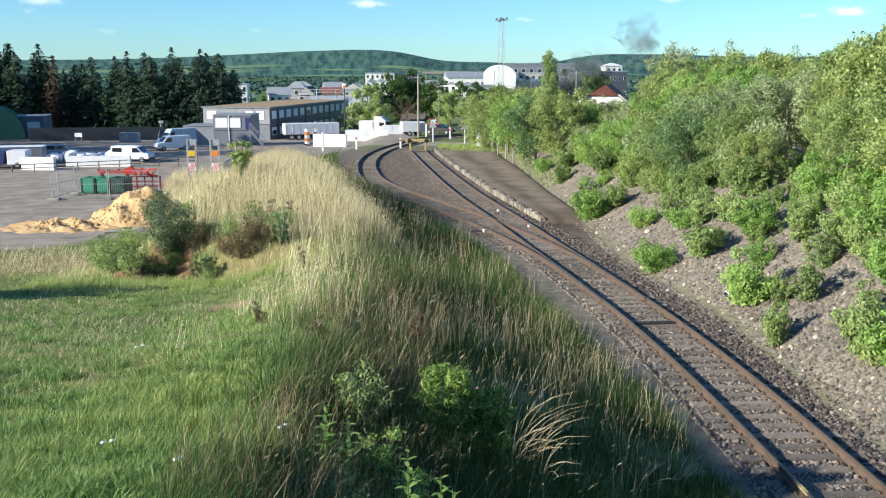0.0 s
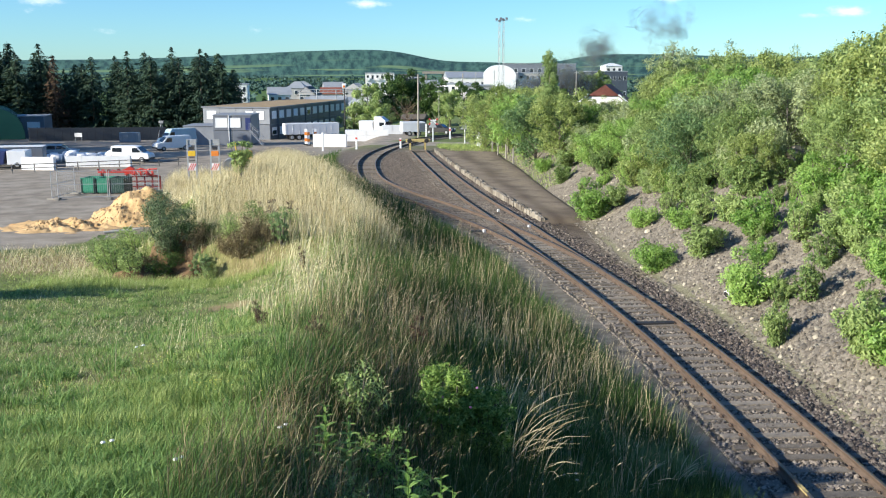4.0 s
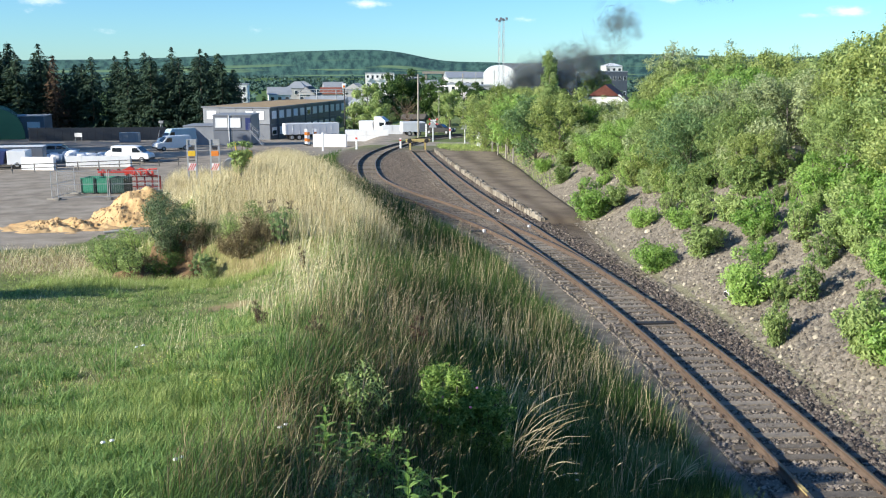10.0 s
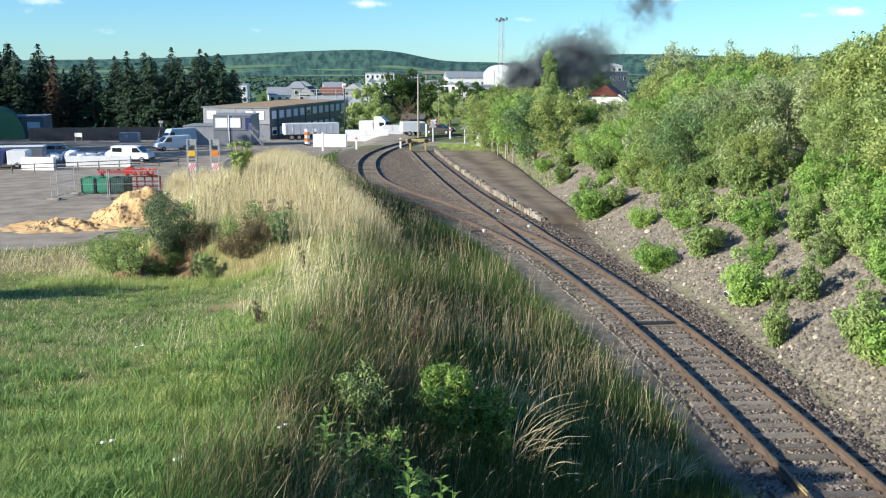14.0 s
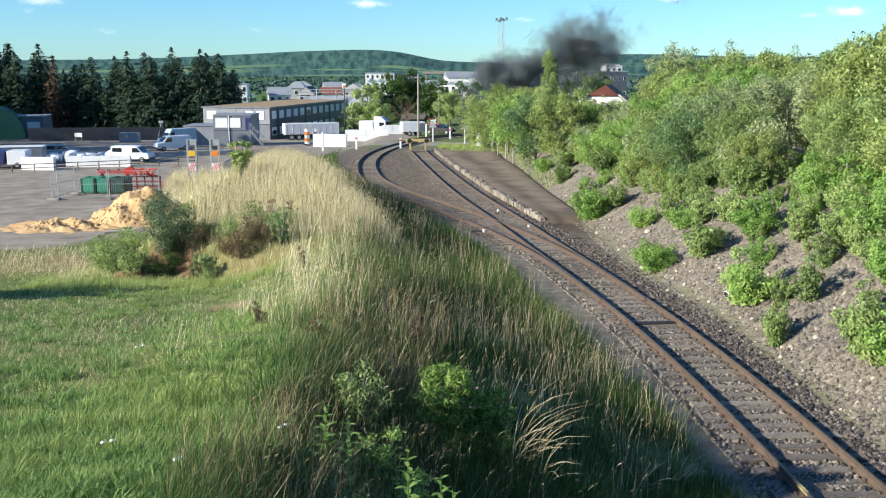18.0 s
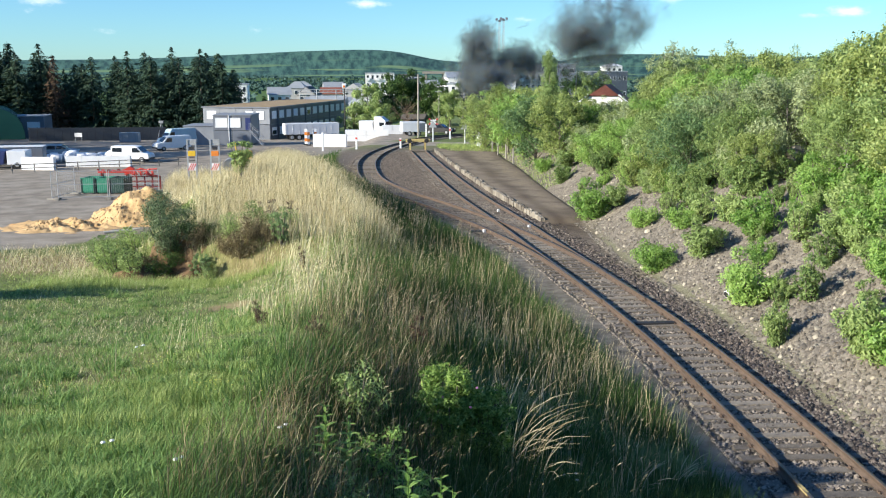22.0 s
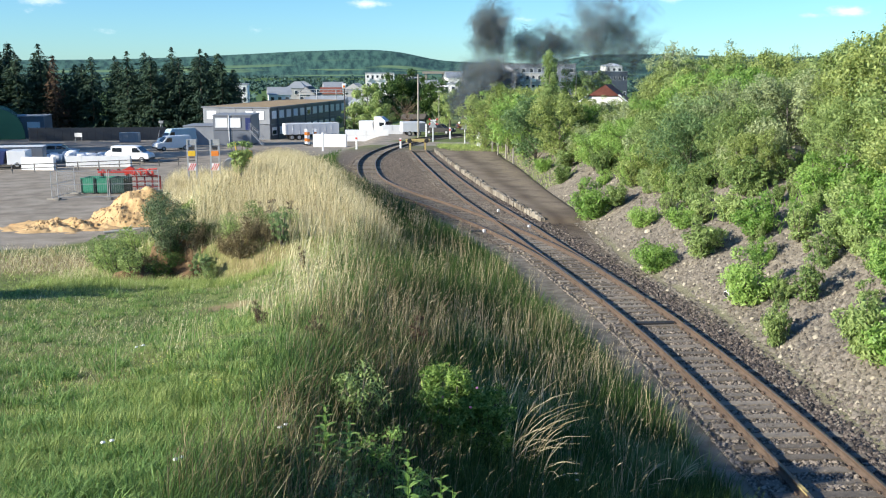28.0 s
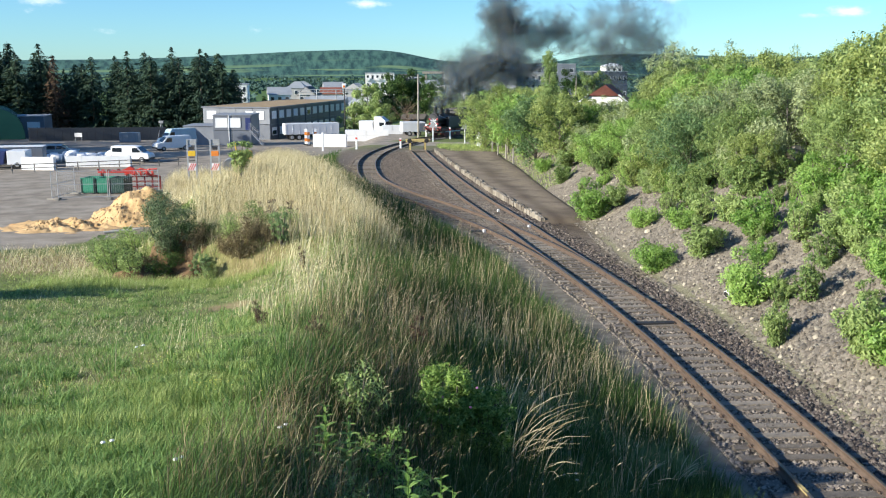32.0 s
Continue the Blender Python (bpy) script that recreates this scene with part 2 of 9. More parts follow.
M = dict(
    rail_side=material("rusty_rail", (0.06, 0.042, 0.032), (0.165, 0.115, 0.082), 0.8, 3, 60, 0.4, 0.2),
    rail_top=material("worn_rail_head", (0.13, 0.105, 0.085), (0.27, 0.235, 0.20), 0.42, 2, 50, 0.1, 0.7),
    sleeper=material("weathered_sleeper_timber", (0.125, 0.104, 0.082), (0.29, 0.25, 0.20), 0.9, 5, 45, 0.7, per_object=0.35, stain=(0.10, 0.082, 0.066)),
    ballast=material("crushed_stone", (0.085, 0.07, 0.055), (0.33, 0.275, 0.22), 0.92, 3, 30, 0.4, per_island=0.75, stain=(0.13, 0.085, 0.055), stain_scale=0.35),
    ballast_brown=material("brown_trodden_ballast", (0.085, 0.066, 0.05), (0.27, 0.215, 0.165), 0.93, 3, 30, 0.4, per_island=0.7, stain=(0.11, 0.075, 0.05), stain_scale=0.35),
    rubble=material("pale_rubble_stone", (0.15, 0.125, 0.096), (0.48, 0.42, 0.32), 0.92, 2.5, 25, 0.6, per_object=0.8),
    rubble_fine=material("bank_clods", (0.125, 0.105, 0.083), (0.28, 0.243, 0.195), 0.93, 2.5, 25, 0.5, per_island=0.4),
    edge_concrete=material("broken_edge_concrete", (0.13, 0.108, 0.083), (0.33, 0.29, 0.23), 0.9, 2, 30, 0.5, per_object=0.5, stain=(0.10, 0.08, 0.06)),
    concrete=material("grey_concrete", (0.20, 0.18, 0.15), (0.38, 0.35, 0.30), 0.88, 2, 40, 0.3, per_object=0.25, stain=(0.16, 0.15, 0.13)),
    white_paint=material("white_paint", (0.66, 0.67, 0.68), (0.82, 0.82, 0.81), 0.45, 1.2, 20, 0.04, stain=(0.50, 0.50, 0.49), stain_at=(0.6, 0.85)),
    white_sheet=material("white_trailer_sheet", (0.70, 0.71, 0.73), (0.83, 0.83, 0.83), 0.35, 0.8, 12, 0.05, stain=(0.55, 0.55, 0.55), stain_at=(0.62, 0.9)),
    grey_panel=material("grey_cladding", (0.12, 0.135, 0.16), (0.185, 0.20, 0.23), 0.5, 0.7, 15, 0.08),
    light_grey=material("light_grey_cladding", (0.19, 0.205, 0.23), (0.27, 0.285, 0.31), 0.55, 0.7, 15, 0.08),
    pale_blue=material("pale_blue_paint", (0.34, 0.46, 0.52), (0.46, 0.58, 0.63), 0.4, 1.2, 20, 0.04),
    dark_panel=material("dark_blue_grey_cladding", (0.052, 0.064, 0.085), (0.085, 0.10, 0.13), 0.45, 0.7, 15, 0.06),
    roof_rust=material("gravel_flat_roof", (0.22, 0.15, 0.08), (0.42, 0.30, 0.16), 0.9, 0.8, 20, 0.3),
    roof_grey=material("grey_roof_sheet", (0.22, 0.24, 0.26), (0.36, 0.38, 0.40), 0.5, 0.6, 12, 0.1),
    roof_red=material("red_brown_roof_tiles", (0.16, 0.055, 0.04), (0.30, 0.11, 0.075), 0.8, 3, 14, 0.4),
    render_white=material("white_wall_render", (0.62, 0.61, 0.59), (0.80, 0.79, 0.76), 0.85, 0.5, 10, 0.1),
    render_grey=material("grey_wall_render", (0.28, 0.28, 0.28), (0.42, 0.41, 0.40), 0.85, 0.5, 10, 0.1),
    brick_dark=material("dark_wall_render", (0.05, 0.055, 0.06), (0.10, 0.105, 0.11), 0.85, 0.5, 10, 0.1),
    blind=material("white_roller_blind", (0.74, 0.75, 0.76), (0.84, 0.84, 0.83), 0.6, 1, 25, 0.05),
    pane=glass("window_glass", (0.03, 0.04, 0.05)),
    car_glass=glass("vehicle_glass", (0.015, 0.02, 0.025)),
    rubber=material("black_rubber", (0.012, 0.012, 0.012), (0.03, 0.03, 0.03), 0.85, 8, 60, 0.2),
    chassis=material("dark_steel", (0.02, 0.02, 0.022), (0.055, 0.052, 0.05), 0.6, 4, 40, 0.2, 0.3),
    galv=material("galvanised_steel", (0.30, 0.31, 0.32), (0.48, 0.49, 0.50), 0.5, 5, 40, 0.1, 0.5),
    yellow=material("yellow_paint", (0.58, 0.36, 0.02), (0.78, 0.52, 0.04), 0.5, 3, 30, 0.1, stain=(0.35, 0.22, 0.05), stain_at=(0.6, 0.9)),
    faded_yellow=material("faded_yellow_paint", (0.42, 0.31, 0.10), (0.62, 0.50, 0.22), 0.7, 3, 30, 0.2, stain=(0.25, 0.15, 0.07), stain_at=(0.5, 0.8)),
    red=material("red_paint", (0.48, 0.03, 0.02), (0.66, 0.06, 0.035), 0.5, 3, 30, 0.1, stain=(0.24, 0.04, 0.03), stain_at=(0.55, 0.85)),
    orange=material("orange_paint", (0.62, 0.17, 0.02), (0.75, 0.25, 0.04), 0.55, 3, 30, 0.1),
    green_paint=material("green_container_paint", (0.012, 0.15, 0.09), (0.03, 0.25, 0.15), 0.5, 1.5, 20, 0.1, stain=(0.06, 0.10, 0.07), stain_at=(0.6, 0.9)),
    dark_green=material("dark_green_container_paint", (0.01, 0.04, 0.032), (0.02, 0.065, 0.05), 0.5, 1.5, 20, 0.1),
    tent_green=material("green_tarpaulin", (0.04, 0.16, 0.09), (0.065, 0.23, 0.13), 0.5, 0.7, 12, 0.1),
    navy=material("navy_paint", (0.02, 0.03, 0.11), (0.04, 0.055, 0.17), 0.4, 2, 20, 0.05),
    black_paint=material("black_paint", (0.010, 0.010, 0.011), (0.028, 0.028, 0.03), 0.4, 3, 30, 0.06),
    coach_green=material("dark_green_coach_paint", (0.012, 0.035, 0.022), (0.03, 0.07, 0.045), 0.4, 2, 30, 0.05),
    loco_red=material("oxide_red_paint", (0.13, 0.018, 0.014), (0.24, 0.038, 0.028), 0.5, 3, 30, 0.08),
    wood_grey=material("weathered_wood", (0.14, 0.125, 0.11), (0.34, 0.31, 0.27), 0.85, 4, 35, 0.4, per_object=0.4),
    bark=material("bark", (0.05, 0.04, 0.03), (0.20, 0.17, 0.13), 0.9, 6, 40, 0.7),
    bark_pale=material("pale_bark", (0.10, 0.09, 0.07), (0.30, 0.27, 0.22), 0.85, 5, 30, 0.4),
    sand=material("ochre_sand", (0.40, 0.24, 0.10), (0.72, 0.50, 0.26), 0.95, 1.6, 14, 0.9, bump_dist=0.06, stain=(0.50, 0.27, 0.09)),
    clod=material("sandy_clods", (0.32, 0.20, 0.09), (0.68, 0.47, 0.24), 0.95, 2, 20, 0.4, per_island=0.8),
    # near-black blotches put the shade of small hollows into the soil colour
    soil=material("bare_red_soil", (0.05, 0.03, 0.016), (0.25, 0.145, 0.066), 0.95, 2.2, 20, 1.0, bump_dist=0.08, stain=(0.035, 0.022, 0.014), stain_scale=1.6, stain_at=(0.56, 0.66)),
    leaf=material("bank_leaves", (0.125, 0.20, 0.058), (0.42, 0.52, 0.19), 0.5, 0.9, 5, 0, per_island=0.32, per_object=0.30, spread=(0.28, 0.72), translucent=0.36),
    leaf_lime=material("fresh_green_leaves", (0.145, 0.28, 0.052), (0.39, 0.55, 0.155), 0.5, 0.9, 5, 0, per_island=0.32, per_object=0.30, spread=(0.28, 0.72), translucent=0.38),
    leaf_olive=material("yellowish_leaves", (0.145, 0.205, 0.05), (0.46, 0.53, 0.185), 0.5, 0.9, 5, 0, per_island=0.32, per_object=0.30, spread=(0.28, 0.72), translucent=0.36),
    leaf_cool=material("blue_green_leaves", (0.10, 0.18, 0.066), (0.34, 0.455, 0.20), 0.5, 0.9, 5, 0, per_island=0.32, per_object=0.30, spread=(0.28, 0.72), translucent=0.32),
    bark_birch=material("white_birch_bark", (0.30, 0.28, 0.25), (0.66, 0.64, 0.60), 0.7, 5, 30, 0.3, stain=(0.08, 0.07, 0.06), stain_at=(0.6, 0.7), stain_scale=3.0),
    leaf_sage=material("grey_green_leaves", (0.06, 0.095, 0.04), (0.23, 0.29, 0.15), 0.6, 0.5, 6, 0, per_island=0.8, translucent=0.3),
    leaf_silver=material("silvery_leaves", (0.18, 0.235, 0.105), (0.48, 0.54, 0.28), 0.5, 0.9, 5, 0, per_island=0.32, per_object=0.30, spread=(0.28, 0.72), translucent=0.28),
    leaf_dark=material("dark_green_leaves", (0.026, 0.066, 0.016), (0.10, 0.17, 0.038), 0.55, 0.4, 4, 0, per_island=0.3, per_object=0.3, translucent=0.25),
    leaf_rose=material("rose_bush_leaves", (0.11, 0.20, 0.035), (0.32, 0.45, 0.12), 0.5, 0.5, 6, 0, per_island=0.6, translucent=0.35),
    needles=material("spruce_needles", (0.017, 0.042, 0.030), (0.062, 0.104, 0.058), 0.75, 0.25, 3, 0, per_island=0.35, per_object=0.3, translucent=0.12),
    needles_brown=material("dead_brown_needles", (0.05, 0.028, 0.014), (0.12, 0.07, 0.035), 0.8, 0.3, 4, 0, per_island=0.7),
    twig=material("bare_brown_twigs", (0.10, 0.07, 0.045), (0.24, 0.17, 0.11), 0.9, 3, 20, 0),
    # distance haze is put into this blue-green colour
    far_wood=material("hazed_far_woodland", (0.026, 0.068, 0.058), (0.07, 0.135, 0.11), 0.9, 0.02, 0.2, 0, per_island=0.6),
    grass_green=material("green_meadow_grass", (0.145, 0.225, 0.05), (0.51, 0.585, 0.21), 0.6, 0.8, 3, 0, per_island=0.3, spread=(0.34, 0.66), translucent=0.35),
    grass_straw=material("dry_straw_grass", (0.46, 0.385, 0.205), (0.87, 0.79, 0.52), 0.65, 0.4, 3, 0, per_island=0.6, translucent=0.3),
    # darker than the meadow green: shade between the blades is in the colour
    grass_olive=material("shade_dark_olive_grass", (0.036, 0.085, 0.02), (0.115, 0.185, 0.05), 0.65, 0.4, 3, 0, per_island=0.6, translucent=0.3),
    seed_head=material("ripe_seed_heads", (0.32, 0.26, 0.14), (0.64, 0.55, 0.34), 0.7, 0.6, 5, 0, per_island=0.6, translucent=0.25),
    grass_tussock=material("coarse_tussock_grass", (0.08, 0.17, 0.035), (0.30, 0.44, 0.14), 0.55, 0.9, 4, 0, per_island=0.6, translucent=0.3),
    clinker=material("dark_clinker", (0.045, 0.036, 0.032), (0.17, 0.135, 0.112), 0.95, 3, 30, 0.4, per_island=0.8),
    dead_stem=material("dead_brown_stems", (0.12, 0.095, 0.046), (0.33, 0.27, 0.15), 0.8, 0.6, 5, 0, per_island=0.7, translucent=0.2),
    petal_white=material("white_petals", (0.72, 0.72, 0.66), (0.82, 0.82, 0.78), 0.6, 3, 20, 0),
    petal_yellow=material("yellow_petals", (0.62, 0.55, 0.08), (0.78, 0.72, 0.2), 0.6, 3, 20, 0),
    petal_pink=material("pink_petals", (0.62, 0.18, 0.36), (0.75, 0.32, 0.5), 0.6, 3, 20, 0),
)


def glow(name, colour, strength):
    m = bpy.data.materials.new(name)
    m.use_nodes = True
    b = m.node_tree.nodes["Principled BSDF"]
    b.inputs["Base Color"].default_value = (*colour, 1)
    b.inputs["Emission Color"].default_value = (*colour, 1)
    b.inputs["Emission Strength"].default_value = strength
    return m


M["lamp_white"] = glow("lit_lamp_lens", (1.0, 0.93, 0.8), 0.8)

# ---- mesh kit ----


def part(name, bm, mat, parent=None, label="", smooth=False):
    me = bpy.data.meshes.new(name)
    if smooth:
        for fc in bm.faces:
            fc.smooth = True
    bm.to_mesh(me)
    bm.free()
    me.materials.append(mat)
    ob = new(name, me)
    if parent is not None:
        ob.parent = parent
    return tagged(ob, label)


def np_mesh(name, verts, quads=None, tris=None, mat=None, smooth=False):
    """A mesh from arrays that the code has computed."""
    me = bpy.data.meshes.new(name)
    verts = np.asarray(verts, dtype=np.float32)
    loops, starts, totals = [], [], []
    base = 0
    for arr, k in ((quads, 4), (tris, 3)):
        if arr is None or len(arr) == 0:
            continue
        arr = np.asarray(arr, dtype=np.int32)
        loops.append(arr.ravel())
        starts.append(base + np.arange(len(arr)) * k)
        totals.append(np.full(len(arr), k))
        base += len(arr) * k
    me.vertices.add(len(verts))
    me.vertices.foreach_set("co", verts.ravel())
    lp = np.concatenate(loops).astype(np.int32)
    me.loops.add(len(lp))
    me.loops.foreach_set("vertex_index", lp)
    st = np.concatenate(starts).astype(np.int32)
    me.polygons.add(len(st))
    me.polygons.foreach_set("loop_start", st)
    me.polygons.foreach_set("loop_total", np.concatenate(totals).astype(np.int32))
    if smooth:
        me.polygons.foreach_set("use_smooth", np.ones(len(st), dtype=bool))
    me.update(calc_edges=True)
    if mat:
        me.materials.append(mat)
    return me


def box(bm, cx, cy, cz, sx, sy, sz, bevel=0.0, turn=None):
    """A bevelled block, by centre and full size."""
    r = bmesh.ops.create_cube(bm, size=1.0, matrix=Matrix.Translation((cx, cy, cz)) @ (turn or Matrix()) @ Matrix.Diagonal((sx, sy, sz, 1)))
    if bevel:
        edges = list({e for v in r["verts"] for e in v.link_edges})
        bmesh.ops.bevel(bm, geom=edges, offset=bevel, segments=2, profile=0.6, affect="EDGES")
    return bm


def cyl(bm, p, q, r1, r2=None, sides=12):
    """A tapered rod from p to q."""
    p, q = Vector(p), Vector(q)
    d = q - p
    m = Matrix.Translation((p + q) / 2) @ d.to_track_quat("Z", "Y").to_matrix().to_4x4()
    bmesh.ops.create_cone(bm, cap_ends=True, segments=sides, radius1=r1, radius2=r1 if r2 is None else r2, depth=d.length, matrix=m)
    return bm


def prism(bm, profile, width, axis="y", bevel=0.0):
    """A side profile of (along, up) pairs drawn out across the width and bevelled."""
    a = [bm.verts.new((u, -width / 2, v) if axis == "y" else (-width / 2, u, v)) for u, v in profile]
    b = [bm.verts.new((u, width / 2, v) if axis == "y" else (width / 2, u, v)) for u, v in profile]
    n = len(profile)
    fs = [bm.faces.new(a), bm.faces.new(b[::-1])]
    for i in range(n):
        fs.append(bm.faces.new((a[i], b[i], b[(i + 1) % n], a[(i + 1) % n])))
    bmesh.ops.recalc_face_normals(bm, faces=bm.faces)
    if bevel:
        bmesh.ops.bevel(bm, geom=list({e for f in fs if f.is_valid for e in f.edges}), offset=bevel, segments=2, affect="EDGES")
    return bm


def thing(name, label, category, at=None, group="", kind=""):
    ob = new(name)
    if at is not None:
        ob.matrix_basis = at
    return tagged(ob, label, category, group, kind)


def B():
    return bmesh.new()


# ---- the lie of the land ----


def ss(a, b, x):
    u = np.clip((np.asarray(x, dtype=float) - a) / (b - a), 0, 1)
    return u * u * (3 - 2 * u)


def curve_through(ys, xs):
    """Smooth curve x(y) by local cubic slopes."""
    ys, xs = np.array(ys, float), np.array(xs, float)
    m = np.gradient(xs, ys)

    def at(y):
        y = np.clip(np.asarray(y, dtype=float), ys[0], ys[-1])
        i = np.clip(np.searchsorted(ys, y) - 1, 0, len(ys) - 2)
        h = ys[i + 1] - ys[i]
        u = (y - ys[i]) / h
        return ((2 * u**3 - 3 * u**2 + 1) * xs[i] + (u**3 - 2 * u**2 + u) * h * m[i] + (3 * u**2 - 2 * u**3) * xs[i + 1] + (u**3 - u**2) * h * m[i + 1])

    return at


track_level = curve_through([-60, 20, 100, 125, 150, 200, 300, 500, 5000], [0.6, 0, -1.12, -1.5, -2.2, -3.6, -6.5, -9, -10])
main_x = curve_through([-60, 8, 16, 22, 28, 33.5, 41, 48, 58, 77, 100], [7.3, 7.25, 7.15, 6.85, 6.32, 5.6, 4.5, 3.5, 1.95, -0.35, -2.75])
branch_x = curve_through([27.7, 33.5, 38.5, 46, 54.3, 60.8, 67.7, 78.5, 88.3, 97.7, 104, 113, 118, 122.5, 128, 134, 142, 152, 165, 185, 210, 240], [6.35, 5.55, 4.72, 2.75, -0.1, -2.65, -4.72, -6.3, -6.82, -6.4, -5.6, -3.9, -3.0, -1.4, 1.7, 6.2, 12.6, 20, 28, 38, 50, 64])
foot_left = curve_through([-60, 16, 20.5, 28.7, 40.4, 50.5, 62, 80, 95, 120], [5.3, 5.2, 5.0, 3.8, 1.85, -0.75, -3.9, -8.8, -10.5, -10.5])
foot_right = curve_through([-60, 18, 30, 36, 46, 60, 77, 97, 110, 130], [9.3, 8.9, 8.7, 7.8, 7.3, 6.6, 6.1, 5.4, 7, 14])
crest_z = curve_through([-60, 6, 10, 16, 25, 33, 42, 50, 62, 72, 80, 92, 200], [4, 3.4, 3.08, 2.58, 1.72, 1.1, 1.35, 1.75, 1.2, 0.5, -0.5, -1.6, -4])
left_z = curve_through([-60, 6, 10, 20, 30, 38, 48, 60, 92, 125, 150, 185, 300, 500, 5000], [3.6, 3.2, 2.8, 1.5, 0.2, -0.8, -1.5, -1.7, -2.5, -2.9, -3.9, -5.5, -8, -9, -10])
ridge = curve_through([-3600, -1300, -900, -640, -400, -150, 0, 130, 330, 470, 620, 900, 1500, 3600], [29, 30, 36, 47, 57, 55, 28, 23, 24, 46, 48, 42, 40, 40])


def hum(x, y, s, seed=0):
    """Cheap rolling noise from a few crossed waves."""
    x, y = np.asarray(x, float) / s, np.asarray(y, float) / s
    r = np.random.RandomState(seed)
    v = 0
    for k in range(6):
        a, ph, w = r.rand() * 6.28, r.rand() * 6.28, 0.6 + 1.5 * r.rand()
        v = v + np.sin((x * np.cos(a) + y * np.sin(a)) * w + ph + 0.8 * np.sin(y * w * 0.7 + k))
    return v / 6


def bank_width(Y):
    """From the foot of the embankment to its crest."""
    return 5.7 + 1.7 * ss(26, 12, Y) + 0.75 * ss(12, 18, Y) * ss(39, 32, Y)


def land(X, Y):
    """Height of the ground at plan points."""
    X, Y = np.asarray(X, dtype=float), np.asarray(Y, dtype=float)
    tl = track_level(Y) - 0.225 + 0.02 * ss(38, 50, Y)
    fl, fr = foot_left(Y), foot_right(Y)
    lz = left_z(Y) + 0.10 * hum(X, Y, 3.0, 3) * ss(45, 20, Y)
    cz = np.maximum(crest_z(Y), tl)
    bank_w = bank_width(Y)
    crest = fl - bank_w
    right_side = tl + (cz - tl) * np.clip((fl - X) / bank_w, 0, 1) ** (1.65 - 0.33 * ss(24, 16, Y) * ss(9.5, 14, Y))
    fall = 5.0 - 2.2 * ss(33, 37, Y) + 2.6 * ss(44, 60, Y)
    flat = 7.2 * ss(33.6, 36.4, Y + 0.4 * hum(X, Y, 2, 4)) * ss(64, 40, Y)
    left_side = cz + (lz - cz) * ss(flat, flat + fall, crest - X)
    z = np.where(X > fl, tl, np.where(X > crest, right_side, left_side))
    z = z + 0.16 * hum(X, Y, 1.6, 5) * ss(0.3, 2.5, fl - X) * ss(90, 70, Y) * ss(18, 6, fl - X)
    d = np.maximum(X - fr, 0)
    P = 4.4
    rise = P * np.tanh(d * 0.62 / P) + 0.05 * np.maximum(d - 9, 0)
    rise = rise * ss(122, 98, Y) * (1 - 0.42 * ss(58, 95, Y))
    rise = rise + (0.22 * hum(X, Y, 1.1, 7) + 0.17 * hum(X, Y, 0.45, 8)) * ss(0, 1.5, d) * ss(110, 95, Y)
    z = z + np.where(X > fr, rise, 0)
    far = ss(95, 125, Y)
    lz = lz + (track_level(Y) - 0.35 - lz) * ss(600, 1200, Y)
    level = np.where(X < 0, lz + (track_level(Y) - 0.35 - lz) * ss(-12.5, -8, X), track_level(Y) - 0.35)
    z = z * (1 - far) + level * far
    hill = ss(2250, 3050, Y) * (ridge(X * 3000 / np.maximum(Y, 1)) + 13 + 1.5 * hum(X, Y, 160, 11))
    z = z + hill + 1.4 * hum(X, Y, 240, 12) * ss(500, 1200, Y)
    return z


def gz(x, y):
    return float(land(x, y))

# ---- ground: one sheet to the horizon ----


def spaced(*runs):
    out = []
    for a, b, n in runs:
        out.extend(np.linspace(a, b, n, endpoint=False))
    return np.array(out)


def yard_mask(X, Y):
    """Where the asphalt of the yard and the road lies."""
    e = 1.2 * hum(X, Y, 5, 21)
    edge = np.interp(Y, [40, 46, 52, 60, 72, 82, 95, 110, 116, 122, 136, 150, 400], [-34, -19.5, -16.5, -16.5, -15.5, -12.5, -10.5, -11, -7.5, -4.5, -3.5, -5, -11])
    m = ss(0.5, -0.8, X - edge - 0.5 * e) * ss(41, 45, Y + e * 0.5) * ss(172, 160, Y)
    road = ss(4.2, 3.6, np.abs(Y - (112.5 - 0.25 * X) - 0.2 * e)) * ss(-14, -11, X) * ss(22, 14, X)
    return np.maximum(m, road)


